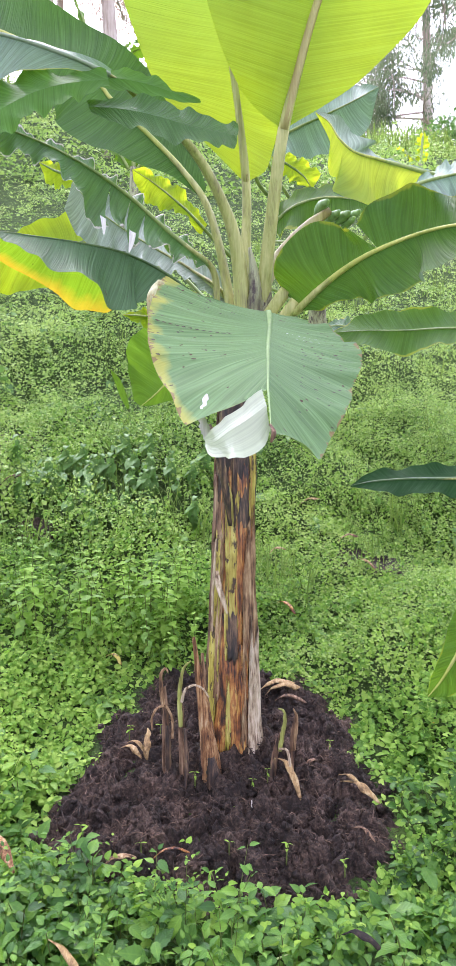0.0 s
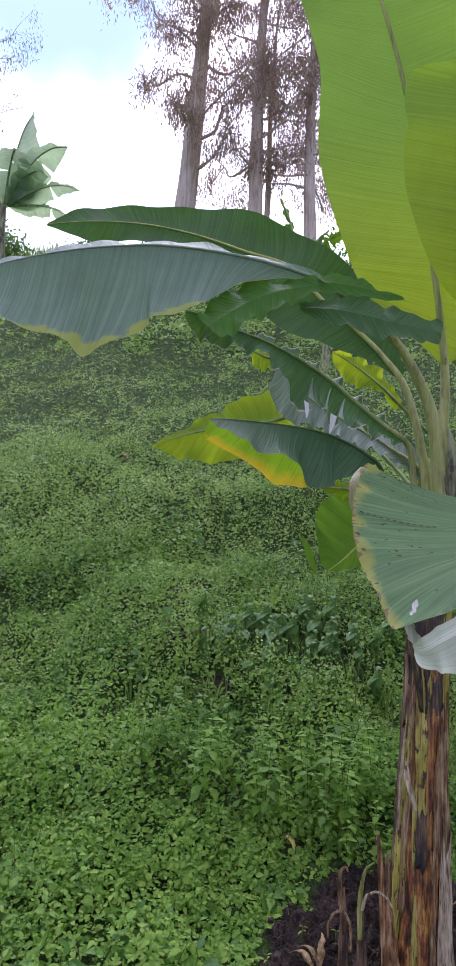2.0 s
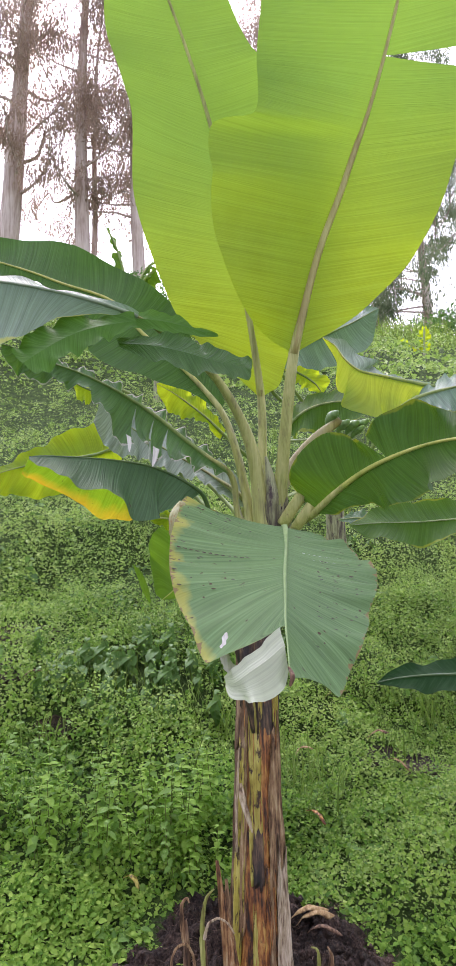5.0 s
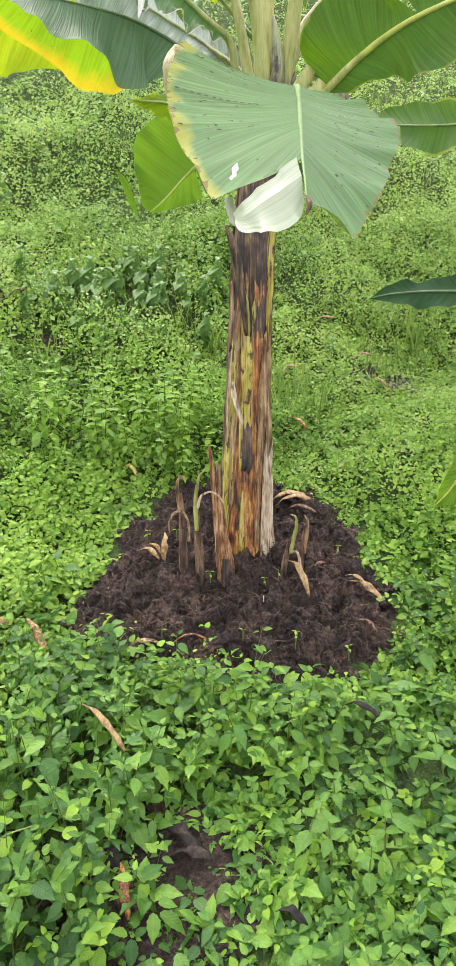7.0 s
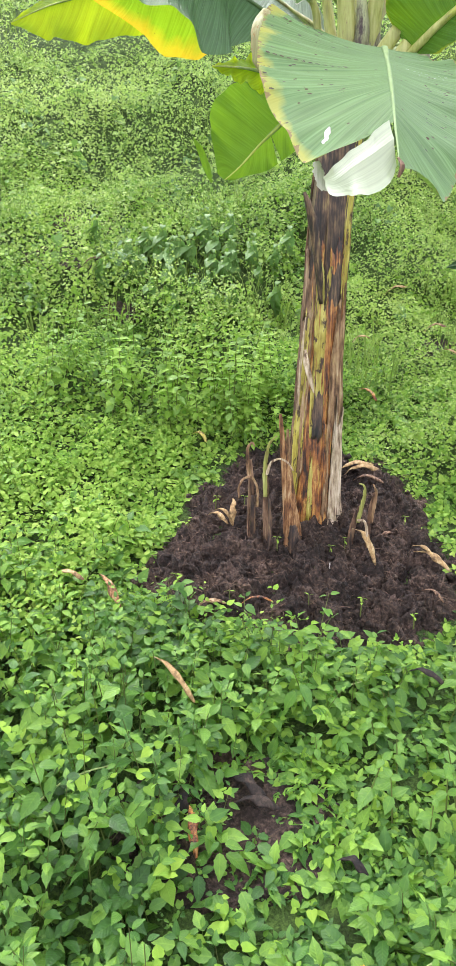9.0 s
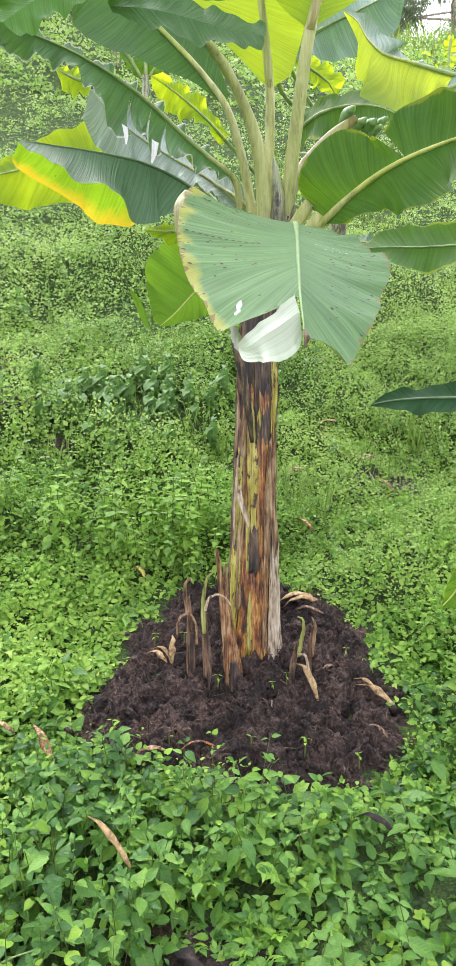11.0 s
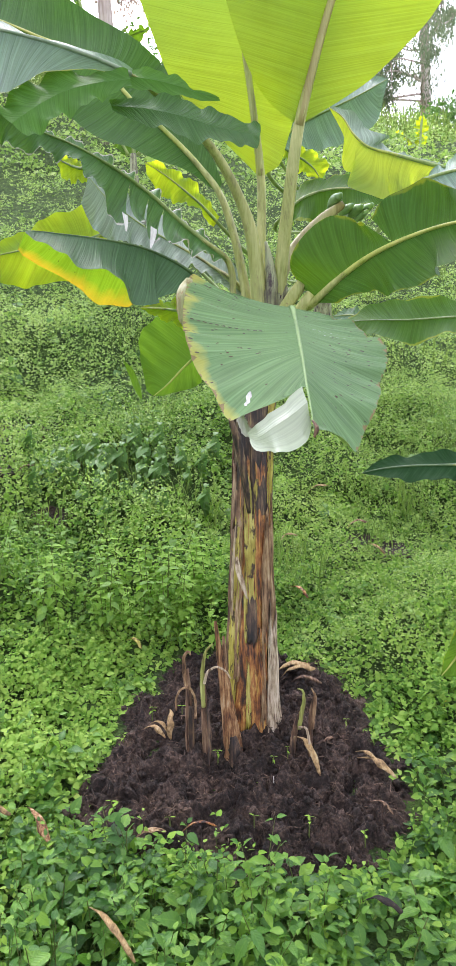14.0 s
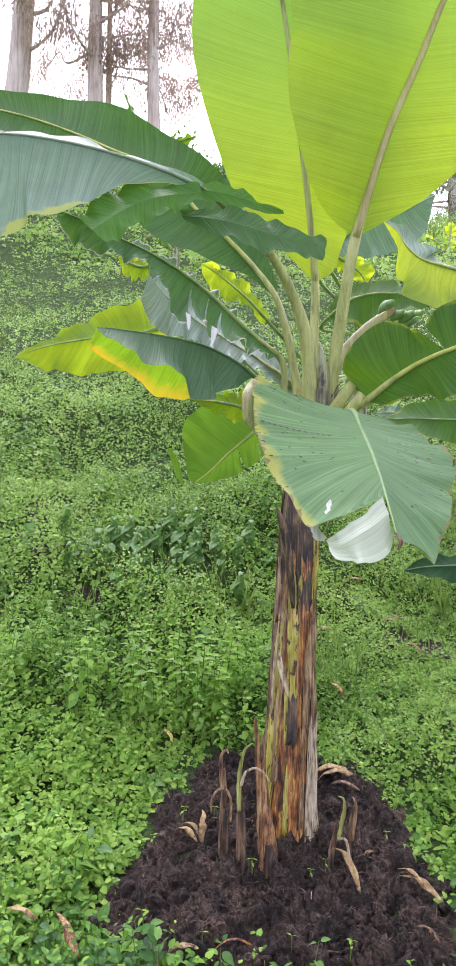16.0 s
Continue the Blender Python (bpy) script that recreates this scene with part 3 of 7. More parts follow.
def blade(name, rows, material, ref=(0, 0, 1), tears=(), ripple=0.012, waves=9, bulge=0.05, seed=1, nu=72, nv=9):
    """A banana leaf's two half blades hung on a midrib.
    rows: the midrib's place, then for either side the half width, its angle to level and its forward sweep.
    tears: (side, place along the leaf 0..1, gap in metres, lift in metres)."""
    rng = np.random.default_rng(seed)
    c, s = smooth_rows(rows, nu)
    p = c[:, :3]
    t, n, b = frames_along(p, np.array(ref, float))
    verts, faces, uvs = [], [], []
    vv = np.linspace(0, 1, nv)
    phase = rng.uniform(0, 6.28, 6)
    for side, (iw, ia, isw) in ((-1, (3, 4, 5)), (1, (6, 7, 8))):
        w, ang, sw = np.maximum(c[:, iw], 0.0), np.radians(c[:, ia]), c[:, isw]
        e = (side * np.cos(ang) * w)[:, None] * b + (np.sin(ang) * w)[:, None] * n + sw[:, None] * t
        face_n = np.cross(t, e)
        ln = np.linalg.norm(face_n, axis=1)[:, None]
        face_n = face_n / np.maximum(ln, 1e-6) * side
        cuts = sorted(x for x in tears if x[0] == side)
        bounds = [0] + [int(round(x[1] * (nu - 1))) for x in cuts] + [nu - 1]
        for k in range(len(bounds) - 1):
            i0, i1 = bounds[k], bounds[k + 1]
            if i1 <= i0:
                continue
            idx = np.arange(i0, i1 + 1)
            lift = cuts[k - 1][3] if k > 0 else 0.0
            u = s[idx] / s[-1]
            wave = (np.sin(u * waves * 6.28 + phase[0]) + 0.6 * np.sin(u * waves * 13.7 + phase[1]) + 0.04 * np.sin(u * waves * 31.0 + phase[2]))
            off = ripple * wave[:, None] * vv[None, :] ** 2 * np.minimum(1, w[idx] / 0.08)[:, None]
            off = off + bulge * w[idx][:, None] * (4 * vv * (1 - vv))[None, :] + lift * (vv ** 1.5)[None, :]
            shift = np.zeros((len(idx), nv))
            if k > 0:
                shift += 0.5 * cuts[k - 1][2] * np.exp(-(idx - i0) / 4.0)[:, None] * vv[None, :]
            if k < len(bounds) - 2:
                shift -= 0.5 * cuts[k][2] * np.exp(-(i1 - idx) / 4.0)[:, None] * vv[None, :]
            grid = p[idx][:, None] + e[idx][:, None] * vv[None, :, None] + face_n[idx][:, None] * off[:, :, None] + t[idx][:, None] * shift[:, :, None]
            LAST[side] = grid, face_n[idx]
            base = sum(len(x) for x in verts)
            verts.append(grid.reshape(-1, 3))
            uvs.append(np.stack([np.repeat(s[idx], nv), np.tile(vv * side, len(idx))], 1))
            for i in range(len(idx) - 1):
                for j in range(nv - 1):
                    q = [base + i * nv + j, base + (i + 1) * nv + j, base + (i + 1) * nv + j + 1, base + i * nv + j + 1]
                    faces.append(q if side > 0 else q[::-1])
    return sheet(name, np.vstack(verts), faces, material, np.vstack(uvs))


def vein_marks(name, marks, material, parent, label, lift=0.0025):
    """Narrow strips that lie on the blade built last and follow its veins: (side, place along 0..1, from, to across 0..1, width)."""
    v, f = [], []
    for side, u, v0, v1, width in marks:
        grid, normal = LAST[side]
        n, m = grid.shape[:2]
        x = u * (n - 1)
        k, w = min(int(x), n - 2), x - min(int(x), n - 2)
        base = len(v)
        for q in range(6):
            a_ = v0 + (v1 - v0) * q / 5
            y = a_ * (m - 1)
            j, g = min(int(y), m - 2), y - min(int(y), m - 2)
            c = (1 - w) * ((1 - g) * grid[k, j] + g * grid[k, j + 1]) + w * ((1 - g) * grid[k + 1, j] + g * grid[k + 1, j + 1])
            along = grid[k + 1, j] - grid[k, j]
            along = along / np.linalg.norm(along)
            half = 0.5 * width * (0.35 + 0.65 * math.sin(math.pi * (q + 0.5) / 6))
            up = normal[k] if normal[k][2] > 0 else -normal[k]
            v += [c + up * lift - along * half, c + up * lift + along * half]
        f += [(base + 2 * q, base + 2 * q + 1, base + 2 * q + 3, base + 2 * q + 2) for q in range(5)]
    ob = sheet(name, v, f, material)
    ob.parent = parent
    return tagged(ob, label, kind="stuff")


def banana_leaf(plant, rows, material, rib, label, petiole=None, ref=(0, 0, 1), thick=0.011, petiole_thick=0.02, rib_material=None, joined=4, foot=1.0, **kw):
    """One leaf as a part of its plant: blade, with midrib and petiole under it."""
    bl = child(blade("leaf", rows, material, ref, **kw), plant, label)
    pts = [r[:3] for r in rows]
    n = len(pts)
    rb = tube("midrib", pts, [thick * (1 - 0.85 * i / (n - 1)) for i in range(n)], rib, 8, 0.8, ref=ref, count=40)
    rb.parent = bl
    if petiole:
        q = list(petiole) + pts[:joined]
        m = len(q) - 2
        pt = tube("petiole", q, [(petiole_thick + (thick * 0.95 - petiole_thick) * i / (m - 1)) * (foot if i == 0 else 1.0) for i in range(m)] + [thick * 0.6, thick * 0.2], rib_material or M_PETIOLE, 12, 0.8, ref=ref, count=36, channel=0.35)
        pt.parent = bl
        tagged(pt, "smooth pale green leaf stalk")
    return bl


# ---- the hillside ----
RIDGE = 17.0


def ground_z(x, y):
    """Height of the hillside: a gentle foot, a steeper slope behind the plant, a crest, then falling away."""
    x, y = np.asarray(x, float), np.asarray(y, float)
    near = 0.05 + 0.24 * (np.minimum(y, 2.35) - 2.35)
    d = np.clip(y - 2.35, 0, None)
    up = np.minimum(d, RIDGE - 2.35)
    rise = 0.40 * up + 0.16 * np.clip(up - 1.2, 0, None)
    past = np.clip(y - RIDGE, 0, None)
    crest = 0.25 * (1 - np.exp(-past / 2.0)) * 2 - 0.06 * past * (past > 0)
    side = -0.085 * np.clip(x, -25, 25) * np.clip((y - 2.0) / 8, 0, 1.8) * np.exp(-past / 40)
    back = -0.16 * np.clip(-y, 0, 60)
    ledge = np.tanh((y - 3.72 - 0.16 * np.sin(1.7 * x + 0.5)) / 0.10) * 0.025 * np.exp(-((y - 3.72) / 0.75) ** 2)
    shelf = np.tanh((y - 5.25 - 0.25 * np.sin(1.3 * x + 2.0)) / 0.12) * 0.05 * np.exp(-((y - 5.25) / 0.9) ** 2)
    return near + rise + crest + side + back + ledge + shelf + lump(x, y)


def lump(x, y):
    return 0.035 * np.sin(1.7 * x + 0.6) * np.sin(1.3 * y + 0.4) + 0.02 * np.sin(3.9 * x + 1.9 * y) + 0.05 * np.sin(0.8 * x - 0.7 * y + 1.0) * np.clip((y - 3) / 3, 0, 1)


def patch_edge(x, y):
    """Under 1 inside the bare compost patch round the stem."""
    ang = np.degrees(np.arctan2(y - 2.14, x))
    turns = (-180, -164, -152, -130, -112, -86, -72, -53, -32, -8, 14, 43, 65, 109, 132, 168, 180)
    reach = (0.50, 0.57, 0.55, 0.43, 0.38, 0.40, 0.43, 0.44, 0.52, 0.48, 0.47, 0.54, 0.60, 0.63, 0.52, 0.46, 0.50)
    th = np.radians(ang)
    wob = 1 + 0.03 * np.sin(7 * th + 2.0) + 0.03 * np.sin(13 * th) + 0.025 * np.sin(29 * th + 1.0)
    return np.hypot(x, y - 2.14) / (np.interp(ang, turns, reach) * wob)


def spread(inner, outer, step, grow):
    out = list(np.arange(-inner, inner + 1e-6, step))
    d = step
    x = inner
    tail = []
    while x < outer:
        d *= grow
        x += d
        tail.append(x)
    return np.array([-v for v in reversed(tail)] + out + tail)


gx = spread(3.0, 600.0, 0.06, 1.16)
gy = spread(4.0, 600.0, 0.06, 1.12) + 3.0
GX, GY = np.meshgrid(gx, gy)
GZ = ground_z(GX, GY)
nx = len(gx)
gv = np.stack([GX.ravel(), GY.ravel(), GZ.ravel()], 1)
gf = [(j * nx + i, j * nx + i + 1, (j + 1) * nx + i + 1, (j + 1) * nx + i) for j in range(len(gy) - 1) for i in range(nx - 1)]
tagged(sheet("ground", gv, gf, M_GROUND), "weedy hillside rising behind the banana plant, coloured as shaded undergrowth", "hillside", kind="structure")


# ---- the compost patch ----
def compost():
    """Matted clumps: rounded lumps at two sizes with pits between them."""
    n = 310
    xs, ys = np.linspace(-0.74, 0.72, n), np.linspace(1.6, 2.9, n)
    X, Y = np.meshgrid(xs, ys)
    e = patch_edge(X, Y)
    keep = np.clip((1.12 - e) / 0.25, 0, 1)
    z = ground_z(X, Y) - 0.03 + keep * 0.045 + 0.05 * np.exp(-((X - 0.02) ** 2 + (Y - 2.28) ** 2) / 0.04)
    for k in range(n):
        for i in range(n):
            if e[k, i] < 1.15:
                x, y = X[k, i], Y[k, i]
                wx, wy = noise.noise(Vector((x * 16, y * 16, 1.0))), noise.noise(Vector((x * 16, y * 16, 5.0)))
                big = noise.voronoi(Vector((x * 15 + 0.8 * wx, y * 15 + 0.8 * wy, 0.0)))[0]
                small = noise.voronoi(Vector((x * 42 + 1.1 * wx, y * 42 + 1.1 * wy, 2.0)))[0]
                roll = noise.noise(Vector((x * 6, y * 6, 0.0)))
                y3 = noise.noise(Vector((x * 95 + 9, y * 95, 7.0)))
                lumps = 0.034 * (1 - min(1, 1.5 * big[0])) + 0.014 * (1 - min(1, 1.5 * small[0])) - 0.012 * math.exp(-14 * (big[1] - big[0]))
                z[k, i] += keep[k, i] * (0.03 * roll + 1.45 * lumps + 0.009 * y3)
    v = np.stack([X.ravel(), Y.ravel(), z.ravel()], 1)
    inside = (e < 1.12)
    f = [(k * n + i, k * n + i + 1, (k + 1) * n + i + 1, (k + 1) * n + i) for k in range(n - 1) for i in range(n - 1) if inside[k, i]]
    ob = sheet("compost_heap", v, f, M_SOIL)
    tagged(ob, "dark crumbly compost heaped round the banana stem", "compost", kind="stuff")
    return xs, ys, z


HEAP = compost()


def heap_z(x, y):
    """Height of the compost's surface."""
    xs, ys, z = HEAP
    i, k = int(np.clip(np.searchsorted(xs, x), 0, len(xs) - 1)), int(np.clip(np.searchsorted(ys, y), 0, len(ys) - 1))
    return float(z[k, i])


def clods():
    """Crumbs and matted fibres of the compost."""
    rng = np.random.default_rng(4)
    verts, faces = [], []
    count = base = 0
    while count < 3000:
        x, y = rng.uniform(-0.66, 0.6), rng.uniform(1.66, 2.8)
        if patch_edge(x, y) > 1.04:
            continue
        r = 0.002 + 0.013 * rng.random() ** 5
        d = rng.normal(0, 1, (7, 3))
        d = d / np.linalg.norm(d, axis=1)[:, None]
        d = np.array([(1, 0, 0), (0, 1, 0), (-1, 0, 0), (0, -1, 0), (0.5, 0.5, 0.8), (-0.5, -0.4, 0.9), (0, 0, -1)]) + 0.35 * d
        d *= r * rng.uniform(0.7, 1.3, 3)
        verts.append(d + (x, y, heap_z(x, y) + rng.uniform(-0.003, 0.004)))
        for t3 in ((0, 1, 4), (1, 5, 4), (1, 2, 5), (2, 3, 5), (3, 4, 5), (3, 0, 4), (1, 0, 6), (2, 1, 6), (3, 2, 6), (0, 3, 6)):
            faces.append(tuple(base + q for q in t3))
        base += 7
        count += 1
    tagged(sheet("compost_crumbs", np.vstack(verts), faces, M_SOIL), "loose dark crumbs on the compost heap", "compost", kind="stuff")
    verts, faces = [], []
    count = base = 0
    while count < 2600:
        x, y = rng.uniform(-0.66, 0.6), rng.uniform(1.66, 2.8)
        if patch_edge(x, y) > 1.06:
            continue
        a_, ln, r = rng.uniform(0, 6.28), rng.uniform(0.012, 0.05), rng.uniform(0.0004, 0.0015)
        bend = rng.normal(0, 0.25)
        z0 = heap_z(x, y) + rng.uniform(-0.002, 0.006)
        rise = rng.normal(0, 0.15)
        for k in range(4):
            f = k / 3
            an = a_ + bend * f
            c = np.array([x + math.cos(an) * ln * f, y + math.sin(an) * ln * f, z0 + ln * rise * f + 0.12 * ln * math.sin(3.1 * f)])
            s_ = np.array([-math.sin(an), math.cos(an), 0]) * r
            verts += [c - s_, c + s_, c + (0, 0, 1.3 * r)]
        for k in range(3):
            for m in range(3):
                faces.append((base + 3 * k + m, base + 3 * k + (m + 1) % 3, base + 3 * k + 3 + (m + 1) % 3, base + 3 * k + 3 + m))
        base += 12
        count += 1
    tagged(sheet("compost_fibres", np.vstack(verts), faces, M_FIBRE), "matted brown fibres on the compost heap", "compost", kind="stuff")


clods()


def bare_earth(cx, cy, rx, ry, seed):
    """A hollow of bare damp soil between the weeds."""
    n = 46
    v, f = [], []
    for k in range(n):
        for i in range(n):
            u, w = i / (n - 1) * 2 - 1, k / (n - 1) * 2 - 1
            x, y = cx + u * rx, cy + w * ry
            fall = max(0.0, 1 - (u * u + w * w))
            v.append((x, y, float(ground_z(x, y)) - 0.012 + 0.02 * min(1, fall * 3) + 0.012 * noise.fractal(Vector((x * 22, y * 22, seed)), 0.9, 2.1, 4)))
    for k in range(n - 1):
        for i in range(n - 1):
            f.append((k * n + i, k * n + i + 1, (k + 1) * n + i + 1, (k + 1) * n + i))
    tagged(sheet("bare_earth", v, f, M_SOIL), "damp bare brown earth between weeds", "earth", kind="structure")


bare_earth(-0.18, 1.22, 0.3, 0.2, 1.0)
BARE = [(-1.329, 3.991, 0.16, 0.08), (0.636, 3.502, 0.1, 0.06), (-0.931, 3.608, 0.08, 0.05), (-1.297, 4.374, 0.14, 0.09), (0.777, 3.445, 0.1, 0.06)]
for k, (x, y, rx, ry) in enumerate(BARE):
    bare_earth(x, y, rx * 1.6, ry * 1.6, 3.0 + k)


# ---- the banana plant ----
plant = hub("banana_plant", (0.02, 2.33, 0.05), "tall banana plant with broad green leaves and a peeling stem", "banana plant")


def axis(z):
    """Middle of the stem at height z."""
    return 0.002 + 0.042 * z + 0.25 * max(0.0, z - 1.0) ** 2, 2.335 + 0.05 * z


def radius(z):
    return 0.071 + 0.030 * math.exp(-z / 0.28) + 0.008 * math.exp(-z / 0.05) - 0.006 * z


def sheath(name, a0, a1, z0, z1, lift, material, label="", ragged=0.03, seed=0, flare=0.0, taper=0.0, crease=0.0009):
    """A curved strip of leaf sheath on the stem between two angles (0 faces the path, minus to the west) and two heights."""
    rng = np.random.default_rng(seed)
    na, nz = max(6, int(abs(a1 - a0) / 7)), max(10, int((z1 - z0) / 0.022))
    tops, bots = rng.uniform(-1, 1, na + 1) * ragged, rng.uniform(-1, 1, na + 1) * ragged * 0.6
    sides = np.cumsum(rng.normal(0, 1.1, (2, nz + 1)), axis=1)
    outer, inner = [], []
    for k in range(nz + 1):
        f = k / nz
        mid = 0.5 * (a0 + a1)
        shrink = 1 - taper * f ** 2
        for i in range(na + 1):
            g = i / na
            ang = mid + (a0 + (a1 - a0) * g - mid) * shrink + (1 - g) * sides[0, k] + g * sides[1, k]
            z = z0 + (z1 - z0) * f + tops[i] * f + bots[i] * (1 - f)
            cx, cy = axis(z)
            edge = abs(g - 0.5) * 2
            r = radius(z) + lift + 0.003 * edge ** 3 + flare * f ** 3 + crease * math.sin(g * 22 + k * 0.13 + seed) + 0.0012 * math.sin(z * 31 + seed)
            th = radians(ang)
            for lst, rr in ((outer, r), (inner, r - 0.006)):
                lst.append((cx + rr * math.sin(th), cy - rr * math.cos(th), z))
    w = na + 1
    m = len(outer)
    v = outer + inner
    f = []
    for k in range(nz):
        for i in range(na):
            q = (k * w + i, k * w + i + 1, (k + 1) * w + i + 1, (k + 1) * w + i)
            f.append(q)
            f.append(tuple(m + x for x in reversed(q)))
    rim = [i for i in range(w)] + [k * w + na for k in range(1, nz + 1)] + [nz * w + i for i in range(na - 1, -1, -1)] + [k * w for k in range(nz - 1, 0, -1)]
    for a_, b_ in zip(rim, rim[1:] + rim[:1]):
        f.append((b_, a_, m + a_, m + b_))
    ob = sheet(name, v, f, material)
    return child(ob, plant, label)


zs = [0.0, 0.05, 0.12, 0.22, 0.35, 0.5, 0.7, 0.9, 1.1, 1.3, 1.42, 1.5]
core = tube("stem", [(*axis(z), z) for z in zs], [radius(z) - 0.004 for z in zs], M_CORE, 28, 1.0, ref=(0, -1, 0), count=60)
child(core, plant, "brown ribbed banana stem")
sheath("sheath", -120, -40, 0.05, 0.95, 0.0, M_BROWN_DRY, "dark brown withered sheath", 0.03, 1)
sheath("sheath", -58, -34, 0.03, 0.70, 0.006, M_OLIVE, "yellow-green living sheath strip", 0.04, 2)
sheath("sheath", -7, 5, 0.09, 0.30, 0.0065, M_OLIVE, "yellow fleck of living sheath in the rust", 0.04, 31, taper=0.5)
sheath("sheath", -37, -27, 0.24, 0.78, 0.0075, M_TAN, "thin dry edge between two sheaths", 0.05, 32, taper=0.4)
sheath("sheath", -36, 22, 0.02, 0.52, 0.004, M_RUST, "rusty brown wet sheath", 0.03, 3)
sheath("sheath", -30, -8, 0.46, 0.98, 0.003, M_RUST, "rusty brown sheath", 0.04, 4)
sheath("sheath", -14, 12, 0.40, 0.92, 0.005, M_OLIVE, "yellow-green sheath with dark specks", 0.05, 5)
sheath("sheath", -52, -26, 0.60, 0.78, 0.005, M_OLIVE, "yellow-green sheath patch", 0.04, 6)
sheath("sheath", 8, 34, 0.44, 0.98, 0.004, M_RUST, "rusty brown sheath", 0.05, 22)
sheath("sheath", -60, -20, 0.76, 0.94, 0.004, M_BROWN_DRY, "brown withered sheath", 0.05, 23)
sheath("sheath", -2, 38, 0.78, 1.34, 0.004, M_DARK, "blackened upper sheath", 0.04, 7)
sheath("sheath", -48, 0, 0.88, 1.36, 0.003, M_DARK, "blackened upper sheath", 0.03, 8)
sheath("sheath", 36, 62, 0.6, 1.36, 0.006, M_OLIVE, "olive sheath edge", 0.02, 9)
sheath("sheath", 60, 120, 0.1, 1.3, 0.002, M_DARK, "dark sheath", 0.03, 10)
sheath("sheath", 24, 70, 0.34, 0.80, 0.011, M_TAN, "dry fibrous grey-brown sheath", 0.07, 11, taper=0.6, crease=0.0025)
sheath("sheath", 16, 34, 0.10, 0.40, 0.010, M_TAN, "ragged dry strip of sheath", 0.05, 21, taper=0.5, crease=0.0015)
sheath("sheath", 31, 80, 0.04, 0.44, 0.017, M_BLEACH, "bleached peeling sheath", 0.08, 12, taper=0.5, crease=0.003)
sheath("sheath", 10, 40, 0.03, 0.40, 0.009, M_RUST, "orange-brown sheath edge", 0.03, 13)
sheath("sheath", -8, 13, 0.37, 0.51, 0.009, M_DARK, "black rotted patch of sheath", 0.03, 14)
child(ribbon("sheath_flap", [(0.022, 2.292, 0.80), (0.008, 2.272, 0.915), (-0.009, 2.265, 1.019), (-0.024, 2.26, 1.084), (-0.036, 2.265, 1.12)], [0.005, 0.012, 0.014, 0.010, 0.003], M_DARK, 2.0, seed=15, jag=0.06, facing=(-0.5, -1, 0.1)), plant, "dark flap of sheath peeling outward")
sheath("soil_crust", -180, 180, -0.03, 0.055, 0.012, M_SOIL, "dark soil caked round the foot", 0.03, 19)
sheath("sheath", 120, 275, 0.03, 1.34, 0.0, M_BROWN_DRY, "brown sheath", 0.03, 16)
sheath("sheath", -66, 66, 1.26, 1.5, 0.002, M_CROWN, "mottled top sheath", 0.03, 17)
sheath("sheath", 66, 294, 1.26, 1.5, 0.0, M_CROWN, "mottled top sheath", 0.03, 18)
# thin dry ribbons that hang from the stem
child(tube("dry_strip", [(-0.022, 2.262, 0.665), (-0.017, 2.25, 0.62), (-0.004, 2.245, 0.575), (0.008, 2.245, 0.53)], [0.005, 0.010, 0.008, 0.002], M_BLEACH, 8, 0.2, count=14), plant, "curled pale dry strip")
child(tube("dry_strip", [(-0.042, 2.30, 0.46), (-0.036, 2.29, 0.6), (-0.022, 2.29, 0.76)], [0.004, 0.005, 0.002], M_BLEACH, 6, 0.3, count=14), plant, "pale dry edge strip")
child(tube("leaf_stalk", [(0.118, 2.400, 1.450), (0.154, 2.420, 1.578), (0.230, 2.460, 1.693), (0.305, 2.460, 1.763), (0.370, 2.465, 1.806)], [0.024, 0.023, 0.021, 0.018, 0.013], M_STALK, 12, 0.8, count=30, channel=0.3), plant, "pinkish leaf stalk reaching back")
child(tube("cut_stalk", [(0.144, 2.340, 1.437), (0.174, 2.320, 1.481), (0.209, 2.320, 1.527)], [0.02, 0.02, 0.019], M_PETIOLE, 12, 0.8, count=14, channel=0.3), plant, "cut leaf stalk stub")
child(tube("cut_stalk", [(0.185, 2.320, 1.423), (0.206, 2.300, 1.453), (0.235, 2.300, 1.492)], [0.018, 0.017, 0.016], M_PETIOLE, 12, 0.8, count=14, channel=0.3), plant, "cut leaf stalk stub")
child(ribbon("withered_flap", [(-0.122, 1.66, 1.435), (-0.137, 1.63, 1.393), (-0.134, 1.63, 1.343), (-0.105, 1.65, 1.304)], [0.008, 0.014, 0.013, 0.004], M_FLAP, 1.4, seed=5, jag=0.1), plant, "yellowed dry flap curling at the leaf corner")
child(tube("withered_tip", [(0.068, 1.018, 1.124), (0.071, 1.000, 1.112), (0.067, 1.000, 1.101)], [0.002, 0.0035, 0.0015], M_BROWN_DRY, 8, 0.4, count=12), plant, "withered brown end of the midrib")
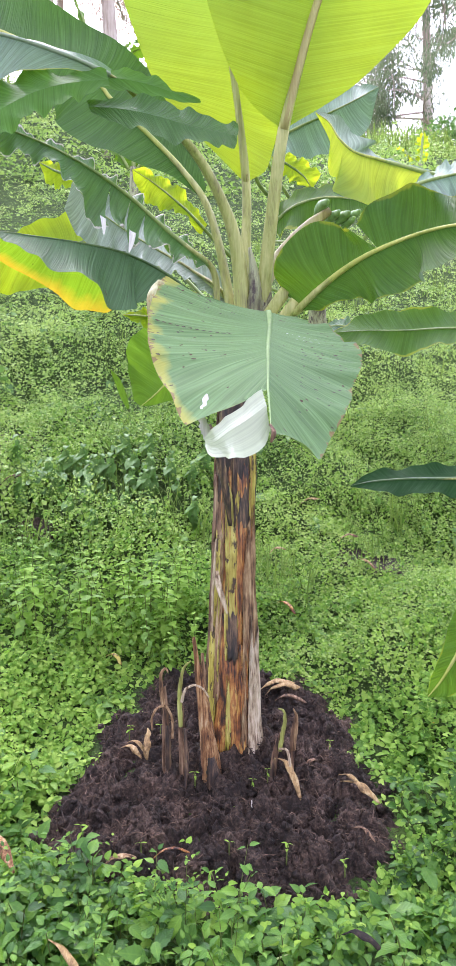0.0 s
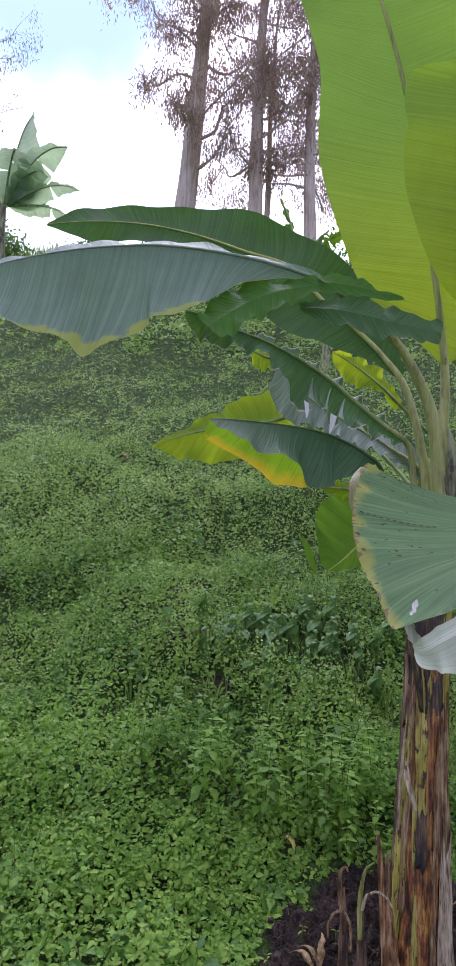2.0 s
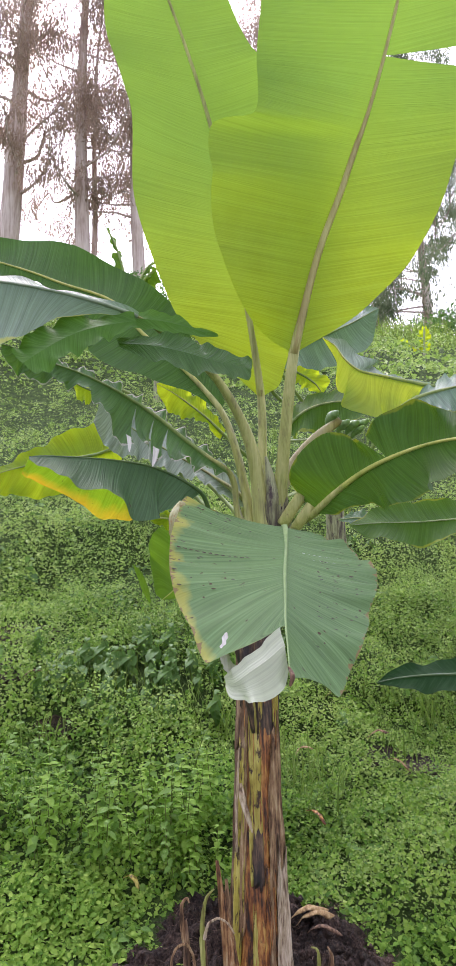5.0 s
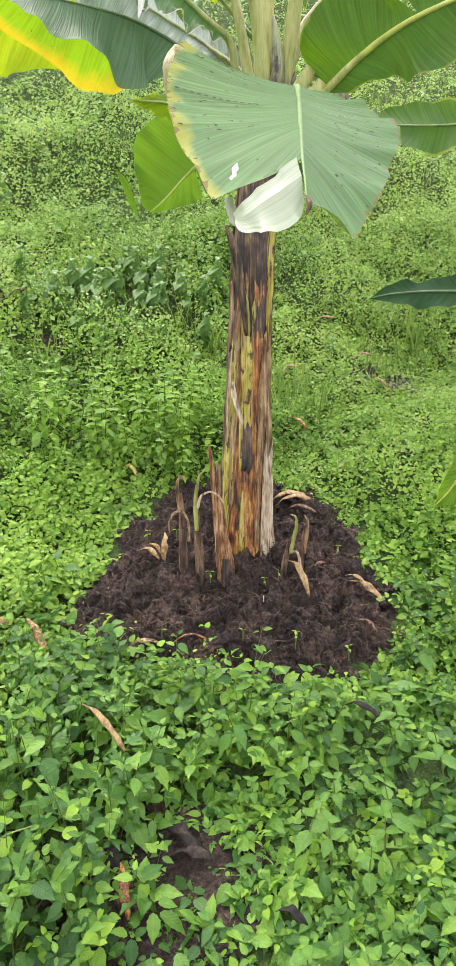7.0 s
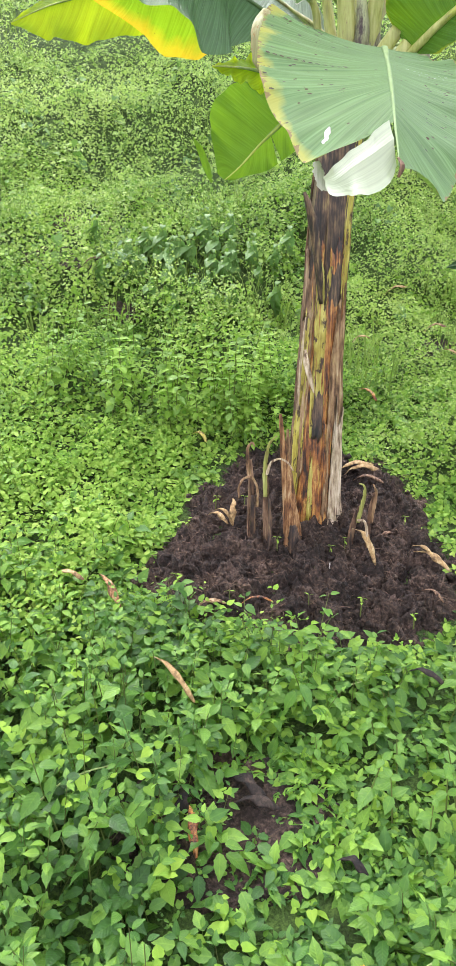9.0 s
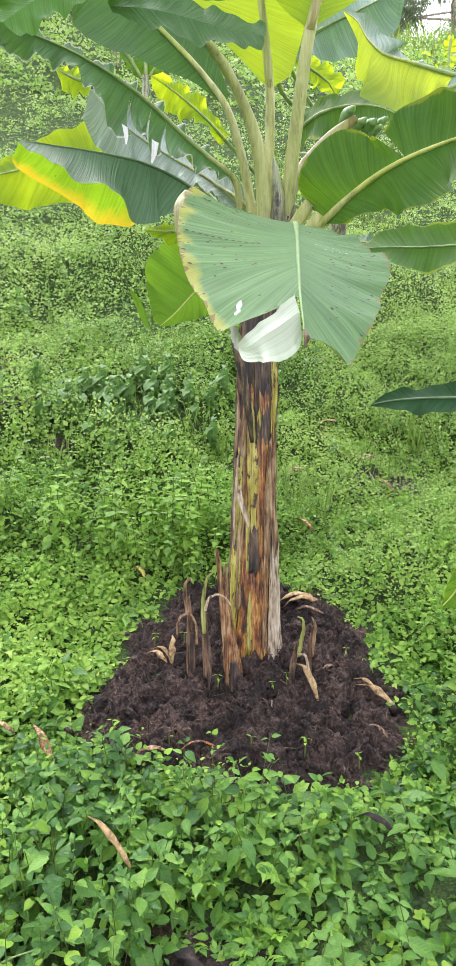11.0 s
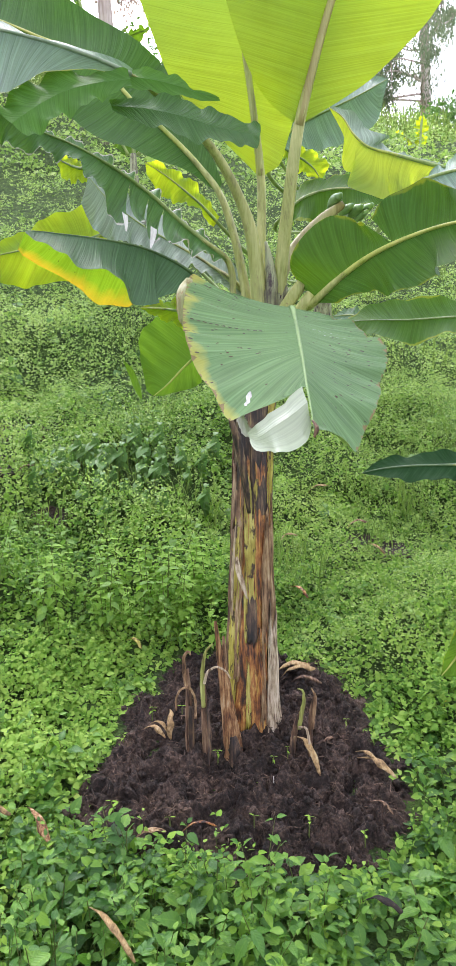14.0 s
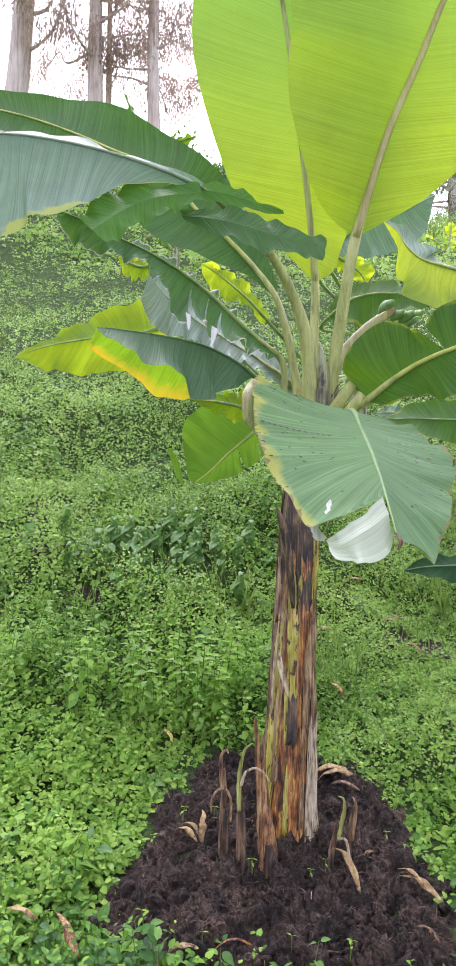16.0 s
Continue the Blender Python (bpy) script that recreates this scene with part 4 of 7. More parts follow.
TALL_RIGHT = [(0.204, 2.29, 1.992, 0.007, 14, 0.003, 0.005, 5, 0.006),
    (0.244, 2.28, 2.145, 0.238, 42, -0.088, 0.192, 5, 0.034),
    (0.299, 2.26, 2.326, 0.388, 47, -0.166, 0.306, 5, 0.079),
    (0.385, 2.22, 2.532, 0.498, 47, -0.231, 0.324, 0, 0.119),
    (0.445, 2.2, 2.687, 0.534, 46, -0.311, 0.328, -3, 0.129),
    (0.454, 2.198, 2.708, 0.515, 48, -0.30, 0.328, -3, 0.126),
    (0.466, 2.195, 2.737, 0.46, 52, -0.27, 0.329, -4, 0.121),
    (0.501, 2.18, 2.834, 0.475, 49, -0.24, 0.339, -6, 0.087),
    (0.583, 2.12, 3.099, 0.51, 41, -0.302, 0.336, -20, 0.158),
    (0.657, 2.05, 3.404, 0.527, 35, -0.299, 0.315, -26, 0.171),
    (0.737, 1.98, 3.786, 0.395, 27, -0.157, 0.214, -29, 0.134),
    (0.785, 1.9, 4.048, 0.035, -4, 0.006, 0.044, -29, 0.015)]
TALL_LEFT = [(0.098, 2.5, 1.911, 0.011, 0, 0.006, 0.012, -28, 0.003),
    (0.083, 2.5, 2.08, 0.207, 0, 0.085, 0.106, -28, -0.091),
    (0.056, 2.5, 2.297, 0.278, 0, 0.04, 0.206, -14, -0.057),
    (0.008, 2.5, 2.651, 0.339, 3, 0.097, 0.317, -9, -0.023),
    (-0.051, 2.5, 2.999, 0.279, 7, 0.148, 0.349, -8, 0.012),
    (-0.136, 2.48, 3.321, 0.277, 7, 0.082, 0.242, -4, -0.059),
    (-0.224, 2.46, 3.596, 0.196, 10, 0.096, 0.214, -4, -0.076),
    (-0.308, 2.44, 3.818, 0.107, 8, 0.052, 0.144, -7, -0.034),
    (-0.34, 2.43, 3.915, 0.027, 8, -0, 0.026, -7, -0.019)]
ARCH_BACK = [(-0.045, 2.48, 1.862, 0.007, -56, -0.002, 0.028, 53, 0.022),
    (-0.121, 2.52, 1.972, 0.033, -56, -0.043, 0.073, 53, 0.027),
    (-0.233, 2.56, 2.099, 0.122, -52, -0.049, 0.14, 55, 0.051),
    (-0.347, 2.6, 2.219, 0.189, -52, -0.107, 0.193, 55, 0.037),
    (-0.431, 2.62, 2.332, 0.213, -68, -0.063, 0.176, 59, 0.025),
    (-0.657, 2.65, 2.446, 0.111, -63, -0.047, 0.196, 67, 0.055),
    (-0.821, 2.68, 2.527, 0.035, -68, -0.079, 0.183, 65, 0.018),
    (-1.073, 2.7, 2.613, 0.11, -63, -0.051, 0.112, 63, 0.022),
    (-1.329, 2.7, 2.651, 0.1, -78, -0.025, 0.106, 62, 0.053),
    (-1.55, 2.7, 2.658, 0.012, -78, -0.004, 0.008, 62, -0.002)]
ARCH_FRONT = [(-0.279, 2.08, 2.061, 0.007, -107, 0.002, 0.014, 101, -0.002),
    (-0.347, 2.04, 2.077, 0.043, -83, 0.042, 0.039, 46, -0.009),
    (-0.433, 2.0, 2.093, 0.092, -69, 0.046, 0.074, 37, -0.012),
    (-0.509, 1.97, 2.104, 0.156, -63, 0.022, 0.106, 32, -0.003),
    (-0.588, 1.95, 2.116, 0.229, -62, -0.025, 0.134, 30, 0.009),
    (-0.676, 1.93, 2.125, 0.279, -63, -0.031, 0.161, 29, 0.015),
    (-0.764, 1.91, 2.128, 0.312, -62, -0.006, 0.171, 30, 0.006),
    (-0.83, 1.885, 2.119, 0.36, -65, 0.031, 0.173, 29, 0.002),
    (-0.891, 1.87, 2.113, 0.411, -68, 0.033, 0.17, 30, 0.019),
    (-0.961, 1.855, 2.104, 0.371, -64, 0.013, 0.153, 31, 0.02),
    (-1.058, 1.835, 2.086, 0.314, -63, 0.007, 0.136, 32, 0.02),
    (-1.164, 1.815, 2.061, 0.241, -61, 0.015, 0.107, 34, 0.014),
    (-1.305, 1.79, 2.005, 0.144, -57, 0.002, 0.07, 37, 0.005),
    (-1.463, 1.75, 1.94, 0.048, -38, -0.017, 0.032, 46, -0.002)]
ARCH_LOBE = [(-0.276, 2.03, 2.026, 0.035, -54, 0.011, 0.038, 54, -0.009),
    (-0.381, 1.98, 1.994, 0.067, -50, 0.008, 0.067, 44, -0.008),
    (-0.444, 1.92, 1.948, 0.076, -41, 0.031, 0.093, 38, -0.034),
    (-0.498, 1.86, 1.89, 0.069, -36, 0.023, 0.084, 31, -0.026),
    (-0.538, 1.8, 1.832, 0.059, -37, 0.019, 0.061, 33, -0.029)]
ARCH_FLAP = [(-0.316, 2.08, 2.057, 0.045, 48, -0.005, 0.04, -59, 0.015),
    (-0.234, 2.085, 2.05, 0.055, 50, -0.002, 0.046, -63, 0.017),
    (-0.153, 2.09, 2.032, 0.058, 46, -0.014, 0.038, -57, 0.017),
    (-0.091, 2.095, 2.012, 0.027, 37, -0.022, 0.022, -60, 0.014),
    (-0.037, 2.1, 1.997, 0.005, 87, -0.004, 0.003, -90, 0.001)]
ARCH_FOLD = [(-0.333, 2.05, 1.967, 0.017, 62, -0.012, 0.022, -70, 0.014),
    (-0.235, 2.02, 1.946, 0.051, 53, -0.027, 0.056, -57, 0.03),
    (-0.137, 1.98, 1.908, 0.066, 48, -0.038, 0.067, -52, 0.043),
    (-0.045, 1.92, 1.856, 0.052, 47, -0.05, 0.056, -43, 0.049),
    (0.023, 1.85, 1.815, 0.041, 46, -0.035, 0.042, -38, 0.041),
    (0.052, 1.8, 1.789, 0.026, 71, -0.018, 0.03, -70, 0.019)]
RUFFLED = [(-0.024, 2.45, 1.634, 0.023, -37, 0.001, 0.023, 38, -0.001),
    (-0.087, 2.422, 1.68, 0.085, -38, -0.022, 0.063, 32, -0.007),
    (-0.158, 2.395, 1.732, 0.15, -42, -0.036, 0.103, 32, -0.014),
    (-0.207, 2.367, 1.771, 0.185, -44, -0.02, 0.129, 35, -0.025),
    (-0.245, 2.342, 1.803, 0.227, -56, -0.019, 0.135, 35, -0.031),
    (-0.282, 2.317, 1.828, 0.214, -49, 0.002, 0.144, 35, -0.037),
    (-0.319, 2.292, 1.851, 0.226, -55, -0.036, 0.136, 31, -0.02),
    (-0.365, 2.275, 1.88, 0.179, -50, -0.049, 0.123, 25, 0.003),
    (-0.411, 2.266, 1.906, 0.131, -42, -0.039, 0.108, 23, 0.011),
    (-0.457, 2.257, 1.93, 0.096, -35, -0.027, 0.099, 23, 0.011),
    (-0.522, 2.246, 1.958, 0.083, -45, -0.022, 0.091, 23, 0.01),
    (-0.603, 2.231, 1.987, 0.08, -56, -0.031, 0.073, 23, 0.009),
    (-0.682, 2.215, 2.024, 0.095, -71, -0.029, 0.048, 25, 0.006),
    (-0.733, 2.2, 2.037, 0.037, -56, -0.006, 0.024, 29, 0.003)]
DROOP_DARK = [(-0.119, 2.3, 1.55, 0.006, -90, -0.004, 0.003, -81, -0.001),
    (-0.168, 2.275, 1.583, 0.113, -63, -0.013, 0.045, -53, -0.019),
    (-0.234, 2.25, 1.614, 0.199, -60, 0.021, 0.124, -62, -0.035),
    (-0.296, 2.185, 1.626, 0.211, -62, 0.069, 0.18, -63, -0.024),
    (-0.362, 2.12, 1.628, 0.18, -48, 0.081, 0.192, -63, -0.027),
    (-0.422, 2.045, 1.623, 0.151, -41, 0.083, 0.151, -60, -0.034),
    (-0.477, 1.97, 1.615, 0.119, -39, 0.095, 0.116, -52, -0.041),
    (-0.509, 1.89, 1.603, 0.054, -42, 0.074, 0.088, -43, -0.029),
    (-0.523, 1.81, 1.586, 0.015, -23, 0.03, 0.053, -45, -0.017)]
DROOP_BRIGHT = [(-0.43, 2.8, 1.825, 0.02, -73, 0.003, 0.02, 59, -0.003),
    (-0.576, 2.85, 1.797, 0.143, -73, -0.03, 0.194, 59, -0.006),
    (-0.731, 2.85, 1.781, 0.162, -72, 0.038, 0.154, 50, 0.015),
    (-0.913, 2.85, 1.75, 0.119, -65, 0.028, 0.072, 46, -0.006),
    (-1.069, 2.85, 1.702, 0.009, -65, -0.003, 0.004, 46, -0.006)]
LOW_GREY = [(0.024, 2.5, 1.538, 0.026, -37, -0.019, 0.041, 62, 0.038),
    (-0.09, 2.572, 1.647, 0.056, -26, -0.037, 0.077, 42, 0.041),
    (-0.228, 2.636, 1.742, 0.086, -41, -0.073, 0.108, 39, 0.029),
    (-0.346, 2.684, 1.825, 0.095, -45, -0.081, 0.116, 43, 0.02),
    (-0.452, 2.708, 1.914, 0.117, -64, -0.111, 0.09, 45, -0.005),
    (-0.519, 2.72, 1.996, 0.087, -74, -0.067, 0.035, 44, -0.012)]
YELLOWISH = [(-0.053, 3.0, 1.895, 0.029, -70, -0.009, 0.024, 65, 0.007),
    (-0.115, 3.0, 1.962, 0.048, -33, -0.009, 0.055, 43, -0.001),
    (-0.191, 3.0, 2.03, 0.077, -50, -0.042, 0.079, 51, 0.0),
    (-0.268, 3.0, 2.09, 0.096, -65, -0.062, 0.058, 47, -0.016),
    (-0.334, 3.0, 2.132, 0.042, -76, -0.031, 0.034, 73, -0.032)]
STUB_TIP = [(-0.518, 2.8, 2.058, 0.008, -51, 0.002, 0.004, 40, -0.003),
    (-0.56, 2.8, 2.05, 0.079, -51, -0.021, 0.065, 40, -0.01),
    (-0.609, 2.8, 2.068, 0.081, -52, -0.044, 0.068, 43, 0.002),
    (-0.653, 2.8, 2.095, 0.006, -52, -0.003, 0.005, 43, 0)]
HANGING_BACK = [(0.03, 3.4, 1.572, 0.01, 0, 0.003, 0.01, -13, -0.003),
    (-0.099, 3.4, 1.446, 0.117, 0, 0.068, 0.223, -13, 0.006),
    (-0.218, 3.4, 1.344, 0.104, 0, 0.028, 0.274, -11, -0.007),
    (-0.314, 3.4, 1.251, 0.031, 0, 0.03, 0.203, -14, -0.003),
    (-0.375, 3.4, 1.204, 0.013, 0, -0.017, 0.039, -14, 0.009)]
FRONT = [(0.114, 1.714, 1.373, 0.063, -5, 0.034, 0.142, 17, 0.01),
    (0.106, 1.572, 1.327, 0.141, -11, -0.031, 0.251, 19, -0.12),
    (0.093, 1.406, 1.282, 0.18, -14, -0.037, 0.222, 10, 0.013),
    (0.082, 1.267, 1.24, 0.167, -23, -0.058, 0.191, 0, 0.012),
    (0.079, 1.217, 1.22, 0.157, -27, -0.051, 0.153, -9, 0.059),
    (0.075, 1.164, 1.201, 0.144, -33, -0.038, 0.122, -23, 0.098),
    (0.071, 1.103, 1.173, 0.127, -41, -0.004, 0.002, -23, -0.0),
    (0.07, 1.063, 1.149, 0.108, -47, 0.013, 0.001, -23, 0.001),
    (0.069, 1.029, 1.129, 0.047, -45, 0.005, 0.001, -23, 0.001),
    (0.067, 1.003, 1.114, 0.004, -17, 0.004, 0.001, -23, 0.0)]
TORN_LOBE = [(0.066, 1.06, 1.15, 0.03, -54, 0.024, 0.025, 43, -0.019),
    (0.038, 1.038, 1.131, 0.046, -54, 0.024, 0.025, 37, -0.013),
    (0.012, 1.035, 1.115, 0.046, -55, 0.004, 0.027, 49, -0.001),
    (-0.006, 1.05, 1.102, 0.026, -78, -0.015, 0.019, 79, 0.012),
    (-0.019, 1.08, 1.101, 0.007, -58, -0.009, 0.005, 77, 0.01)]
SIDE_RIGHT = [(0.247, 2.3, 1.468, 0.009, 110, 0, 0.01, -72, 0.004),
    (0.3, 2.25, 1.514, 0.126, 110, -0.079, 0.082, -72, 0.009),
    (0.365, 2.2, 1.56, 0.187, 93, -0.045, 0.12, -72, 0.036),
    (0.438, 2.12, 1.593, 0.108, 78, -0.07, 0.185, -65, 0.052),
    (0.531, 2.05, 1.618, 0.176, 76, -0.081, 0.19, -51, 0.079),
    (0.598, 1.95, 1.616, 0.124, 69, -0.101, 0.115, -58, 0.087),
    (0.686, 1.85, 1.598, 0.105, 55, -0.098, 0.06, -52, 0.044),
    (0.74, 1.8, 1.577, 0.007, 55, -0.004, 0.007, -52, 0.002)]
BENT_YELLOW = [(0.688, 2.42, 1.901, 0.005, -98, 0.001, 0.005, 98, -0.001),
    (0.581, 2.38, 1.915, 0.091, -68, 0.013, 0.023, 47, -0.014),
    (0.493, 2.347, 1.926, 0.173, -67, 0.011, 0.032, 43, -0.05),
    (0.417, 2.32, 1.94, 0.197, -60, -0.052, 0.085, 53, -0.049),
    (0.381, 2.333, 1.979, 0.083, -48, -0.124, 0.081, 30, 0.035),
    (0.351, 2.36, 2.042, 0.061, -74, -0.101, 0.041, 18, 0.027),
    (0.316, 2.4, 2.088, 0.003, -90, -0.003, 0.003, 58, 0.0)]
LOW_RIGHT = [(1.423, 3.2, 1.479, 0.005, -28, -0.001, 0.005, 36, 0.001),
    (1.233, 3.2, 1.503, 0.113, -28, 0.034, 0.124, 36, -0.032),
    (0.991, 3.2, 1.512, 0.122, -35, 0.03, 0.138, 44, -0.029),
    (0.776, 3.2, 1.505, 0.15, -48, -0.001, 0.149, 48, -0.025),
    (0.615, 3.2, 1.508, 0.127, -38, 0.02, 0.123, 35, -0.007),
    (0.486, 3.2, 1.502, 0.008, -38, -0.002, 0.005, 35, -0.003)]
GREY_BEHIND = [(0.19, 3, 2.187, 0.008, 65, 0.001, 0.008, -58, -0.001),
    (0.275, 3, 2.255, 0.238, 65, -0.013, 0.096, -58, -0.059),
    (0.421, 3, 2.321, 0.243, 66, 0.007, 0.161, -72, -0.064),
    (0.541, 3, 2.375, 0.16, 51, 0.026, 0.157, -71, -0.049),
    (0.647, 3, 2.43, 0.005, 51, -0, 0.008, -71, -0.004)]
FRUIT_LEAF = [(0.228, 3.2, 1.956, 0.006, 36, 0.005, 0.006, -42, -0.005),
    (0.321, 3.2, 2.034, 0.124, 36, 0.034, 0.134, -42, -0.121),
    (0.452, 3.2, 2.07, 0.131, 40, 0.023, 0.185, -57, -0.081),
    (0.583, 3.2, 2.06, 0.125, 37, 0.025, 0.153, -49, -0.032),
    (0.688, 3.2, 2.016, 0.005, 37, -0.002, 0.007, -49, 0.003)]
SMALL_BEHIND = [(0.238, 3.3, 2.289, 0.004, 54, -0.003, 0.004, -52, 0.003),
    (0.305, 3.3, 2.247, 0.085, 54, 0.009, 0.081, -52, -0.002),
    (0.386, 3.3, 2.19, 0.091, 57, 0.012, 0.083, -53, -0.011),
    (0.418, 3.3, 2.139, 0.007, 57, -0.001, 0.01, -53, -0.004)]
GREY_EDGE = [(0.607, 2.35, 1.844, 0.004, 34, 0.001, 0.004, -41, -0.001),
    (0.667, 2.35, 1.861, 0.084, 34, 0.028, 0.093, -41, -0.044),
    (0.753, 2.35, 1.878, 0.095, 42, 0.019, 0.131, -58, -0.037),
    (0.877, 2.35, 1.881, 0.005, 42, -0, 0.005, -58, 0)]
WEDGE = [(-0.121, 2.6, 1.466, 0.008, -52, -0.003, 0.008, 45, 0.003),
    (-0.164, 2.6, 1.481, 0.08, -52, -0.021, 0.084, 45, 0.007),
    (-0.237, 2.6, 1.496, 0.059, -48, 0.005, 0.062, 36, 0.008),
    (-0.297, 2.6, 1.502, 0.029, -47, 0.001, 0.027, 42, -0.002),
    (-0.336, 2.6, 1.505, 0.004, -47, -0.002, 0.002, 42, -0.002)]
SLIVER = [(-0.427, 3.36, 1.194, 0.005, 0, -0.002, 0.005, 0, 0.002),
    (-0.451, 3.36, 1.259, 0.0155, 0, 0, 0.0165, 0, -0.001),
    (-0.474, 3.36, 1.323, 0.014, 0, 0.001, 0.0145, 0, -0.005),
    (-0.504, 3.36, 1.372, 0.001, 0, 0.001, 0.002, 0, 0.001)]
NEIGHBOUR_TIP = [(1.145, 2.8, 0.876, 0.011, -37, -0.003, 0.011, 34, 0.003),
    (0.985, 2.8, 0.889, 0.1, -37, 0.019, 0.096, 34, -0.02),
    (0.827, 2.8, 0.892, 0.097, -34, 0.019, 0.094, 32, -0.019),
    (0.67, 2.8, 0.892, 0.092, -29, 0.018, 0.089, 26, -0.018),
    (0.557, 2.8, 0.883, 0.049, -35, -0.001, 0.047, 32, -0.01),
    (0.493, 2.8, 0.871, 0.005, -35, -0.002, 0.002, 32, -0.002)]
NEIGHBOUR_LOW = [(0.805, 2.2, 0.621, 0.013, -48, 0.005, 0.013, 39, -0.005),
    (0.751, 2.2, 0.493, 0.075, -48, 0.025, 0.065, 39, -0.011),
    (0.7, 2.2, 0.384, 0.071, -45, 0.022, 0.043, 62, -0.001),
    (0.655, 2.2, 0.311, 0.049, -66, 0.005, 0.032, 90, -0.004),
    (0.622, 2.2, 0.271, 0.006, -66, -0.002, 0.004, 90, -0.002)]
TIP_GREY = [(0.635, 3.3, 1.509, 0.005, -36, -0.002, 0.005, 41, 0.002),
    (0.552, 3.3, 1.543, 0.062, -36, 0.017, 0.067, 41, -0.03),
    (0.455, 3.3, 1.539, 0.008, -36, -0.002, 0.005, 41, -0.003)]
FLECK_ONE = [(-0.318, 2.119, 1.702, 0.008, -6, 0.006, 0.006, 8, -0.006),
    (-0.314, 2.11, 1.673, 0.006, -6, 0.002, 0.005, 8, -0.002),
    (-0.313, 2.101, 1.648, 0.002, -6, -0.002, 0.002, 8, -0.002)]
FLECK_TWO = [(-0.238, 2.138, 1.665, 0.011, 2, 0.004, 0.009, 5, -0.006),
    (-0.241, 2.128, 1.633, 0.008, 2, -0.001, 0.007, 5, -0.003),
    (-0.247, 2.119, 1.603, 0.002, 2, -0.002, 0.002, 5, -0.001)]
FLECK_PATCH = [(-0.015, 1.091, 1.168, 0.001, -19, 0.0, 0.001, 5, 0.0),
    (-0.017, 1.088, 1.163, 0.0045, -19, 0.001, 0.0035, 5, 0.0),
    (-0.018, 1.086, 1.159, 0.0025, -19, 0.001, 0.0045, 5, 0.0),
    (-0.020, 1.083, 1.154, 0.0042, -10, 0.0, 0.0015, -15, 0.001),
    (-0.022, 1.080, 1.150, 0.0018, 0, 0.0, 0.0038, -30, 0.001),
    (-0.023, 1.077, 1.147, 0.0008, 0, 0.0, 0.0008, -38, 0.0)]

child(ribbon("neck_sheath", [(0.135, 2.345, 1.36), (0.113, 2.33, 1.471), (0.115, 2.33, 1.542), (0.109, 2.335, 1.61), (0.099, 2.34, 1.664)], [0.026, 0.024, 0.019, 0.012, 0.003], M_CROWN, 2.2, seed=73, jag=0.08), plant, "purple-brown withered sheath edge at the crown")
CROWN = (0.095, 2.40, 1.46)
Y_REF = (0, -1, 0)


def toward(p, *mids):
    return [CROWN if p is None else p, *mids]


banana_leaf(plant, TALL_RIGHT, M_TALL, M_RIB_BROWN, "broad upright young leaf glowing yellow-green against the light", [(0.13, 2.39, 1.40), (0.15, 2.36, 1.60), (0.175, 2.32, 1.80)], Y_REF, 0.016, 0.024, M_PETIOLE, foot=1.5, ripple=0.006, waves=3, bulge=0.03, seed=3, tears=((1, 0.475, 0.09, 0.0),), nu=140)
banana_leaf(plant, TALL_LEFT, M_TALL, M_PETIOLE, "broad upright leaf glowing yellow-green", [(0.09, 2.42, 1.40), (0.092, 2.46, 1.66)], Y_REF, 0.013, 0.019, ripple=0.008, waves=3, bulge=0.03, seed=4)
banana_leaf(plant, ARCH_BACK, M_ARCH, M_RIB_YELLOW, "long arching dark green leaf", [(0.06, 2.41, 1.36), (0.03, 2.43, 1.56), (0.0, 2.45, 1.72)], (0, 0, 1), 0.013, 0.022, foot=1.5, seed=5, ripple=0.008, waves=4, nu=90)
banana_leaf(plant, ARCH_FRONT, M_ARCH_GREY, M_RIB_GREY, "long arching grey-green leaf with a yellowed lobe", [(0.095, 2.38, 1.36), (0.031, 2.36, 1.777), (-0.047, 2.32, 1.92), (-0.141, 2.24, 2.004), (-0.221, 2.15, 2.037)], (0, 0, 1), 0.008, 0.027, joined=2, foot=1.9, seed=6, ripple=0.008, waves=4, nu=90)
child(blade("torn_lobe", ARCH_LOBE, M_LOBE, (0, 0, 1), ripple=0.012, waves=3, bulge=0.06, seed=45, nu=40), plant, "folded green lobe hanging under the arching leaf")
child(blade("torn_lobe", ARCH_FLAP, M_LOBE, (0, 0, 1), ripple=0.006, waves=3, bulge=0.08, seed=46, nu=40), plant, "green lobe of the arching leaf turned back over its stalk")
child(blade("torn_lobe", ARCH_FOLD, M_ARCH, (0, 0, 1), ripple=0.012, waves=3, bulge=0.1, seed=47, nu=50), plant, "dark green lobe folded down over the leaf stalks")
banana_leaf(plant, RUFFLED, M_RUFFLED, M_RIB, "torn ruffled leaf with white dry edges", [(0.04, 2.42, 1.34), (0.0, 2.46, 1.5)], (0, 0, 1), 0.012, 0.016, seed=7, ripple=0.015, waves=9, nu=130, nv=11, bulge=0.10, tears=((-1, 0.3, 0.03, 0.012), (-1, 0.37, 0.03, -0.012), (-1, 0.46, 0.025, 0.01)))
